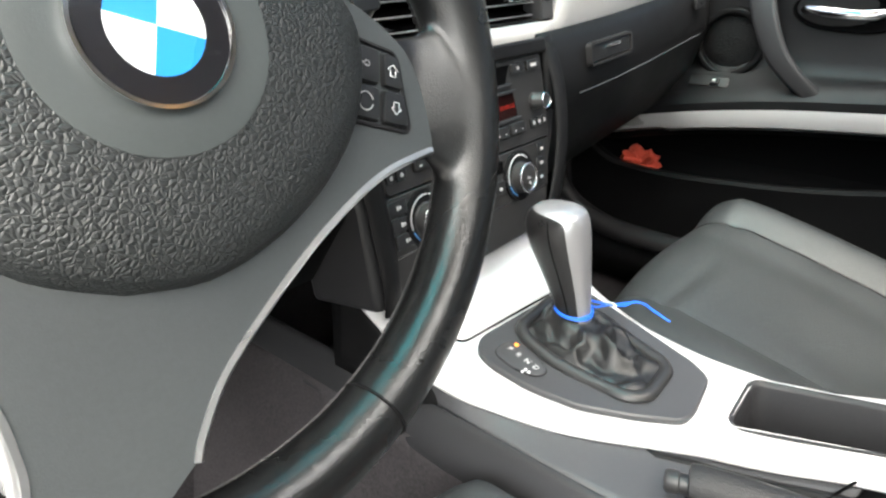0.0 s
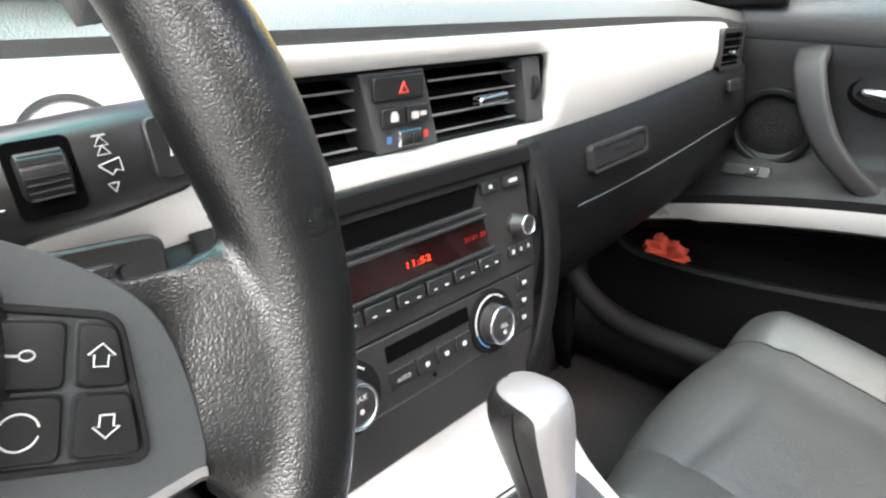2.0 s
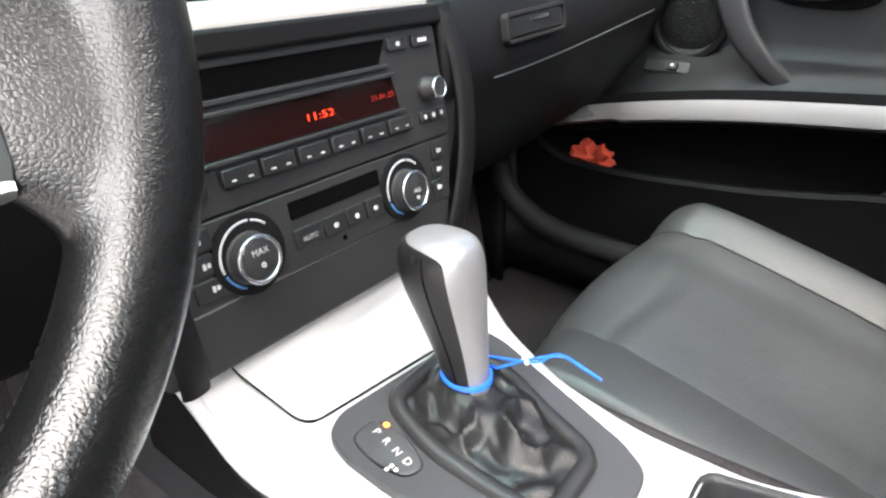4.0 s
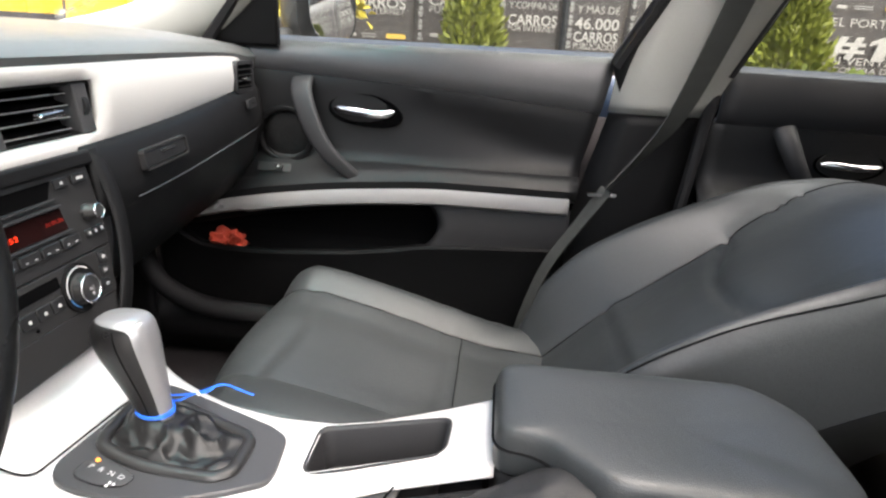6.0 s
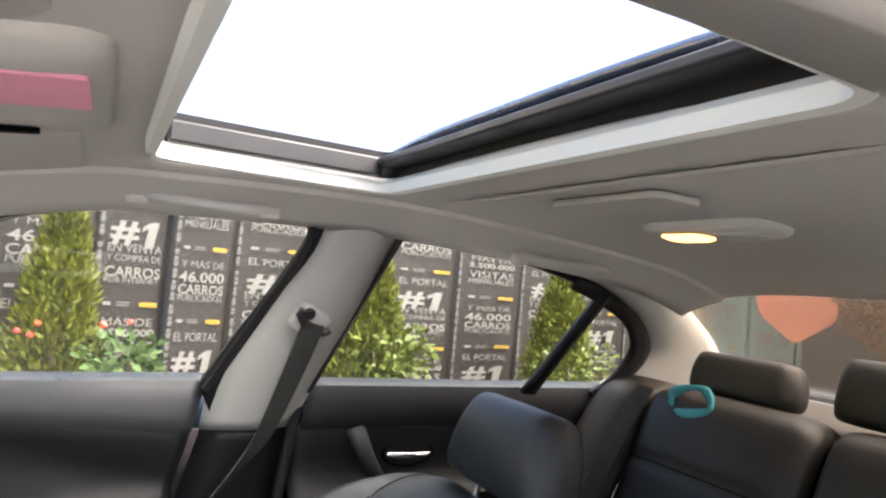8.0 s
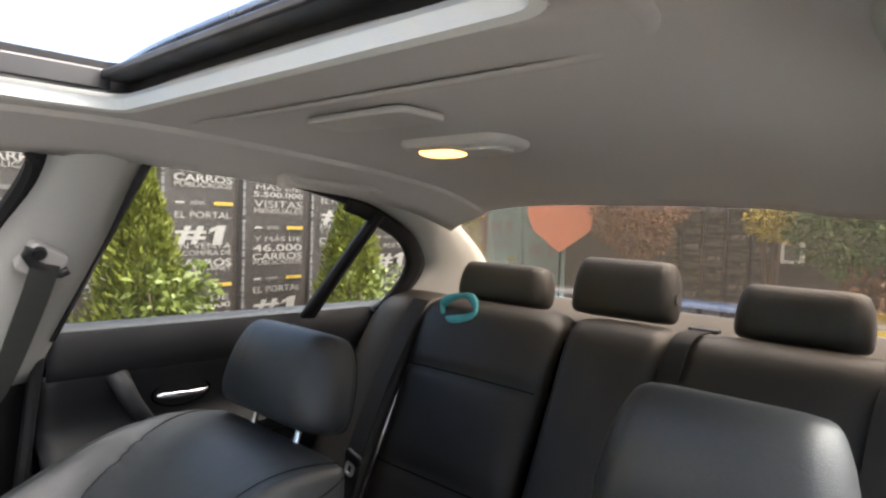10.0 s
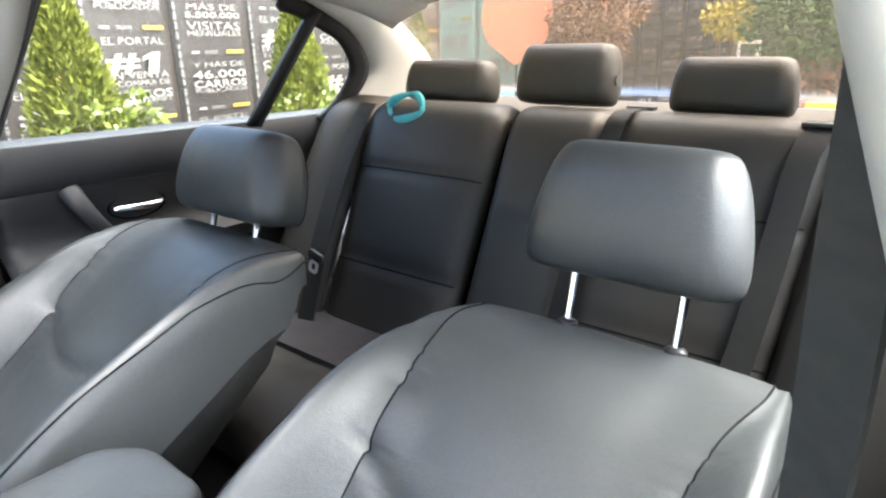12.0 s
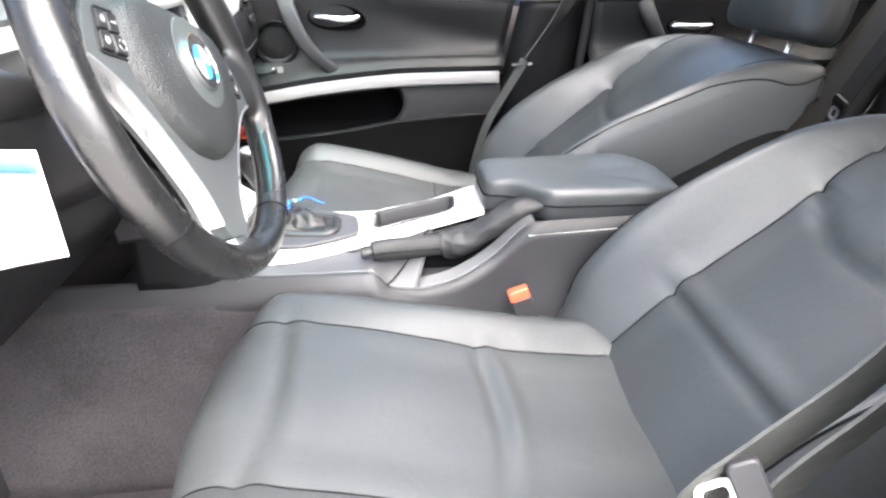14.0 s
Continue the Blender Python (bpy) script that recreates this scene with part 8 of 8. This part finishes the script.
def banner(m, w, z_a, k, h0, h1, label, ink=None, cloth=None):
    """One printed column, w wide, in frame m at its middle: blocks A, C, B downwards, an A starting at height z_a."""
    cloth = cloth or BANNER
    t = thing("banner", tuple(m.translation), label, "banner", "printed banners")
    bm = B()
    grid(bm, lambda u, v: m @ Vector((-w / 2 + w * u, h0 + (h1 - h0) * v, 0.012 * noise.noise((u * 2 + z_a * 7, v * 3, w)) - 0.02)), 8, 14)
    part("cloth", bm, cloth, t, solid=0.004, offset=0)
    period = k * (BLOCKS["A"][0] + BLOCKS["C"][0] + BLOCKS["B"][0])
    z = z_a
    ink_bm, small_bm = B(), B()

    def add(src_bm):
        me = bpy.data.meshes.new("line")
        src_bm.to_mesh(me)
        src_bm.free()
        ink_bm.from_mesh(me)
        bpy.data.meshes.remove(me)
    while z < h1 + 0.5:
        z += period
    while z > h0:
        for nm in "ACB":
            size, lines = BLOCKS[nm]
            for txt, hh, ww, dz in lines:
                zz = z - k * (dz + hh / 2)
                if h0 + 0.03 < zz < h1 - 0.03:
                    lm = m @ Matrix.Translation((0.03 * w, zz, 0.0))
                    if txt == "#1":
                        add(text_bm("#", lm @ Matrix.Translation((-0.15 * w, 0, 0)), width=0.36 * w, height=hh * k * 0.92, bold=0.03))
                        add(numeral_one(lm @ Matrix.Translation((0.19 * w, 0, 0)), 0.27 * w, hh * k))
                    else:
                        add(text_bm(txt, lm, width=ww * w * 0.86, height=hh * k, bold=0.02 if txt in ("CARROS", "46.000", "5.500.000") else 0.0))
            zz = z - k * (size - 0.055)
            if h0 + 0.03 < zz < h1 - 0.03:
                bm = B()
                slab(bm, m, rrect(0.24 * w, 0.022 * k, 0.010 * k, 3, 0.27 * w, zz), -0.001, 0.001)
                part("yellow_pill", bm, INK_YELLOW, t)
                bm = B()
                slab(bm, m, rrect(0.10 * w, 0.016 * k, 0.006, 2, -0.25 * w, zz), -0.001, 0.001)
                part("mark", bm, INK_WHITE, t)
                for q in (0.006, -0.006):
                    slab(small_bm, m, rrect(0.17 * w, 0.006 * k, 0.002, 1, -0.05 * w, zz + q * k), -0.001, 0.001)
            z -= k * size
    # unreadable upright line along the column's edge, as plain bars
    zz = h0 + 0.1
    i = 0
    while zz < h1 - 0.1:
        L = 0.016 + 0.008 * ((i * 7) % 3)
        if i % 14 != 13:
            slab(small_bm, m, rrect((0.017 + 0.006 * (i % 3 == 1)) * k, L * k * 0.55, 0.002, 1, -w / 2 + 0.035, zz), -0.001, 0.001)
        zz += L * k * 0.8
        i += 1
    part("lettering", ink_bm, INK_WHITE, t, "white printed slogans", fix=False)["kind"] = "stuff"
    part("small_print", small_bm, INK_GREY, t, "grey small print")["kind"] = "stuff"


# columns along the wall: far end to near end, top of a large block, scale
EDGES = [1.28, 0.80, 0.37, -0.055, -0.415, -0.74, -1.22, -1.715, -2.28, -2.87, -3.47, -4.07, -4.67, -5.3]
ZA = [0.95, 1.475, 0.905, 1.43, 0.765, 1.20, 0.90, 1.165, 0.66, 1.30, 0.95, 1.2, 0.8]
for i in range(len(EDGES) - 1):
    y0, y1 = EDGES[i], EDGES[i + 1]
    ym = (y0 + y1) / 2
    banner(wall_m(ym), (y0 - y1) * 1.025, ZA[i], 1.12 if i < 5 else 1.0, 0.25, 1.74, "dark banner with white slogans hung along the fence")
b = B()
prism(b, [(3.02 - 0.1 * 1.3, 1.3, 0.0), (3.02 + 0.1 * 5.4, -5.4, 0.0), (3.10 + 0.1 * 5.4, -5.4, 0.0), (3.10 - 0.1 * 1.3, 1.3, 0.0)], (0, 0, 1.77))
structure("fence", b, WALL_DARK, "dark fence wall behind the banners", "fence")
b = B()
tube(b, [wall_m(-0.415) @ Vector((0, z, 0.01)) for z in (0.2, 1.76)], 0.018, 8)
pole = part("banner_pole", b, RUBBER, None)
tagged(pole, "thin black pole where two banners meet", "pole")


# foliage: many small leaf blades round a core
def leaves(bm, count, place, size, rnd, long=1.0, droop=0.3):
    for _ in range(count):
        p, out = place(rnd)
        d = (Vector(out) + Vector((rnd.uniform(-1, 1), rnd.uniform(-1, 1), rnd.uniform(-0.6, 1))) * 0.9).normalized()
        sd = d.cross(Vector((rnd.uniform(-1, 1), rnd.uniform(-1, 1), rnd.uniform(-1, 1)))).normalized()
        s = size * rnd.uniform(0.6, 1.3)
        p = Vector(p)
        tip = p + d * s * 1.6 * long + Vector((0, 0, -droop * s))
        mid = p + d * s * 0.8 * long
        bm.faces.new([bm.verts.new(q) for q in (p, mid + sd * s * 0.42, tip, mid - sd * s * 0.42)])


def conifer(x, y, base, h, r, mat, seed, count=2600):
    t = thing("conifer", (x, y, base), "small cone-shaped green conifer in front of the banners", "shrub", "conifers by the fence")
    rnd = random.Random(seed)
    bm = B()
    tube(bm, [(x, y, 0.0), (x + 0.01, y, base + 0.2), (x, y, base + h * 0.9)], lambda q: 0.03 * (1 - 0.8 * q), 8)
    part("trunk", bm, BARK, t)

    def place(rn):
        k = rn.random() ** 0.8
        a = rn.uniform(0, 6.283)
        lump = 1 + 0.28 * noise.noise((math.cos(a) * 2 + seed, math.sin(a) * 2, k * 6))
        rad = r * (1 - k ** 1.6) ** 0.9 * lump * rn.uniform(0.45, 1.0) * min(1, 0.4 + k * 6)
        return (x + rad * math.cos(a), y + rad * math.sin(a), base + h * k), (math.cos(a) * 0.7, math.sin(a) * 0.7, 0.8)
    bm = B()
    leaves(bm, count, place, 0.017, rnd, 1.5, -0.3)
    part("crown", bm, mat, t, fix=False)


conifer(2.62, 0.05, 0.45, 1.02, 0.20, LEAF, 4, 9000)
conifer(2.62, -1.42, 0.30, 1.15, 0.27, LEAF, 9, 11000)
conifer(2.70, -2.84, 0.40, 0.98, 0.25, LEAF, 12, 9000)
conifer(2.75, -4.1, 0.40, 0.95, 0.22, LEAF, 15, 1600)


def bush(x, y, z, r, mat, seed, count, size, label, flat=0.8, trunk=True):
    t = thing("bush", (x, y, 0.0), label, "bush", "bushes by the fence")
    rnd = random.Random(seed)
    if trunk:
        for k in range(4):
            bm = B()
            a = k * 1.7 + seed
            tube(bm, [(x, y, 0.0), (x + 0.2 * r * math.cos(a), y + 0.2 * r * math.sin(a), z * 0.6), (x + 0.6 * r * math.cos(a), y + 0.6 * r * math.sin(a), z + 0.2 * r)], lambda q: 0.02 * (1 - 0.7 * q) * max(1, r), 6)
            part("stem", bm, BARK, t)

    def place(rn):
        while True:
            v = Vector((rn.uniform(-1, 1), rn.uniform(-1, 1), rn.uniform(-1, 1)))
            if 0.25 < v.length < 1:
                break
        k = 1 + 0.45 * noise.noise(v * 1.8 + Vector((seed, 0, 0)))
        return (x + v.x * r * k, y + v.y * r * k, max(0.02, z + v.z * r * flat * k)), v
    bm = B()
    leaves(bm, count, place, size, rnd)
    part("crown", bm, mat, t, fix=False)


bush(2.48, -1.50, 0.72, 0.24, LEAF_YOUNG, 21, 700, 0.035, "leafy bright green bush in front of the banners")
bush(2.50, 0.42, 0.62, 0.20, LEAF_DARK, 22, 500, 0.035, "low dark green plant at the fence")
bush(2.50, -0.22, 0.66, 0.17, LEAF_DARK, 23, 450, 0.035, "low dark green plant at the fence")
bush(2.55, -2.85, 0.62, 0.30, LEAF_YOUNG, 24, 700, 0.03, "low grassy green plant at the fence")
bush(2.35, 0.72, 1.12, 0.20, LEAF_YELLOW, 25, 600, 0.035, "yellow-green bush beside the door mirror")
bush(4.3, 3.4, 1.9, 1.0, LEAF_YELLOW, 26, 1800, 0.07, "sunlit yellow-green tree beyond the windscreen")
bush(2.75, 1.55, 1.55, 0.36, LEAF_YELLOW, 27, 900, 0.05, "sunlit yellow-green bush beyond the windscreen")
for k in range(6):
    rnd = random.Random(60 + k)
    b = B()
    c = (2.45 + rnd.uniform(-0.1, 0.1), rnd.uniform(-0.4, 0.5), rnd.uniform(0.78, 0.86))
    crumple(b, c, (0.011, 0.013, 0.011), 0.02, k, 0.5, 2)
    fl = part("flower", b, ORANGE if k % 2 else RED_MARK, None)
    tagged(fl, "small orange-red flower among the fence plants", "flower", "flowers at the fence")
b = B()
prism(b, [(2.25 - 0.1 * 2.7, 2.7, 0.0), (2.25 + 0.1 * 5.2, -5.2, 0.0), (2.99 + 0.1 * 5.2, -5.2, 0.0), (2.99 - 0.1 * 2.7, 2.7, 0.0)], (0, 0, 0.42))
planter = structure("planter", b, SOIL, "low soil-filled planter along the fence", "planter")

# yellow kiosk and white wall ahead
kiosk = thing("kiosk", (4.6, 3.6, 0), "bright yellow painted kiosk beyond the windscreen", "kiosk")
KM = axes((4.3, 3.3, 0), (0.75, -0.66, 0), (0, 0, 1))
b = B()
box(b, (0, 1.5, -0.6), (2.4, 3.0, 1.2), KM)
part("body", b, YELLOW_PAINT, kiosk, bevel=0.03)
for x in (-0.9, -0.2, 0.5):
    b = B()
    box(b, (x, 1.5, 0.03), (0.10, 2.9, 0.06), KM)
    part("post", b, YELLOW_PAINT, kiosk, bevel=0.01)
b = B()
box(b, (0.85, 1.6, 0.02), (0.5, 2.2, 0.04), KM)
part("shutter", b, WALL_WHITE, kiosk)
b = B()
box(b, (5.2, 9.5, 1.6), (16, 0.2, 3.2))
structure("wall_far", b, WALL_WHITE, "sunlit white lot wall in front of the car", "wall")

# behind the car: banner wall, coloured banners, house and trees
for x, w, za in ((5.6, 0.75, 1.3), (4.95, 0.62, 1.55)):
    banner(axes((x, -7.0, 0.0), (-1, 0, 0), (0, 0, 1)), w, za, 1.25, 0.0, 2.6, "dark banner with white slogans behind the car")
for x, za in ((4.30, 1.30), (3.66, 1.03)):
    banner(axes((x, -6.6, 0), (-1, 0, 0), (0, 0, 1)), 0.66, za, 1.3, 0.0, 2.4, "teal banner with white slogans behind the car", cloth=BANNER_TEAL)
drop = thing("flag", (3.34, -6.5, 0), "orange drop-shaped flag hung before the teal banner", "flag")
b = B()
DROP = [(0.47 * math.sin(a), 1.36 + 0.47 * math.cos(a)) for a in [radians(-128 + 256 * k / 28) for k in range(29)]] + [(0.06, 0.86), (0.0, 0.83), (-0.06, 0.86)]
slab(b, axes((3.34, -6.5, 0), (-1, 0, 0), (0, 0, 1)), DROP, -0.004, 0.004)
part("cloth", b, BANNER_ORANGE, drop)
b = B()
tube(b, [(3.34, -6.52, 0.0), (3.34, -6.52, 1.8)], 0.012, 8)
part("pole", b, RUBBER, drop)
for i in range(5):
    banner(axes((2.46 - 0.26 * i, -7.6, 0), (-1, 0, 0), (0, 0, 1)), 0.26, 1.15 - 0.13 * (i % 3), 0.46, 0.0, 1.75, "small-print dark banner on the rear fence")
b = B()
box(b, (3.55, -7.75, 1.0), (4.5, 0.15, 2.0))
structure("fence_rear", b, WALL_DARK, "dark fence wall behind the car", "fence")
house = thing("house", (-0.6, -9.5, 0), "dark house with one pale window behind the car", "house")
b = B()
box(b, (-0.55, -9.52, 1.9), (4.3, 2.0, 3.8))
part("wall", b, WALL_DARK, house)
b = B()
prism(b, [(-3.0, -8.3, 3.7), (2.0, -8.3, 3.7), (2.0, -9.5, 5.0), (-3.0, -9.5, 5.0)], (0, 0, 0.12))
part("roof", b, BARK, house)
win = part("window", (lambda q: (box(q, (1.33, -8.5, 0.91), (0.25, 0.05, 0.27)), q)[1])(B()), WALL_WHITE, house, "pale window")
part("pane", (lambda q: (box(q, (1.33, -8.472, 0.91), (0.17, 0.01, 0.19)), q)[1])(B()), INK_GREY, win)
bush(2.50, -6.7, 1.28, 0.50, LEAF_BROWN, 31, 4200, 0.035, "reddish-brown tree over the rear fence")
bush(1.14, -6.8, 1.25, 0.22, LEAF_YELLOW, 32, 900, 0.035, "yellow-green tree over the rear fence")
bush(0.38, -6.4, 1.20, 0.50, LEAF_DARK, 33, 2600, 0.042, "loose green tree behind the car")
bush(-0.6, -7.2, 1.7, 0.9, LEAF_DARK, 34, 2400, 0.07, "green tree behind the car")
bush(0.10, -6.5, 0.55, 0.45, LEAF_BROWN, 35, 900, 0.05, "brownish shrub behind the car")
barrier = thing("barrier", (-0.5, -4.0, 0), "low yellow barrier board behind the car", "barrier")
b = B()
box(b, (-0.5, -4.0, 0.735), (0.86, 0.03, 0.045))
part("board", b, INK_YELLOW, barrier)
for x in (-0.85, -0.15):
    b = B()
    box(b, (x, -4.0, 0.356), (0.05, 0.03, 0.712))
    part("post", b, INK_YELLOW, barrier)
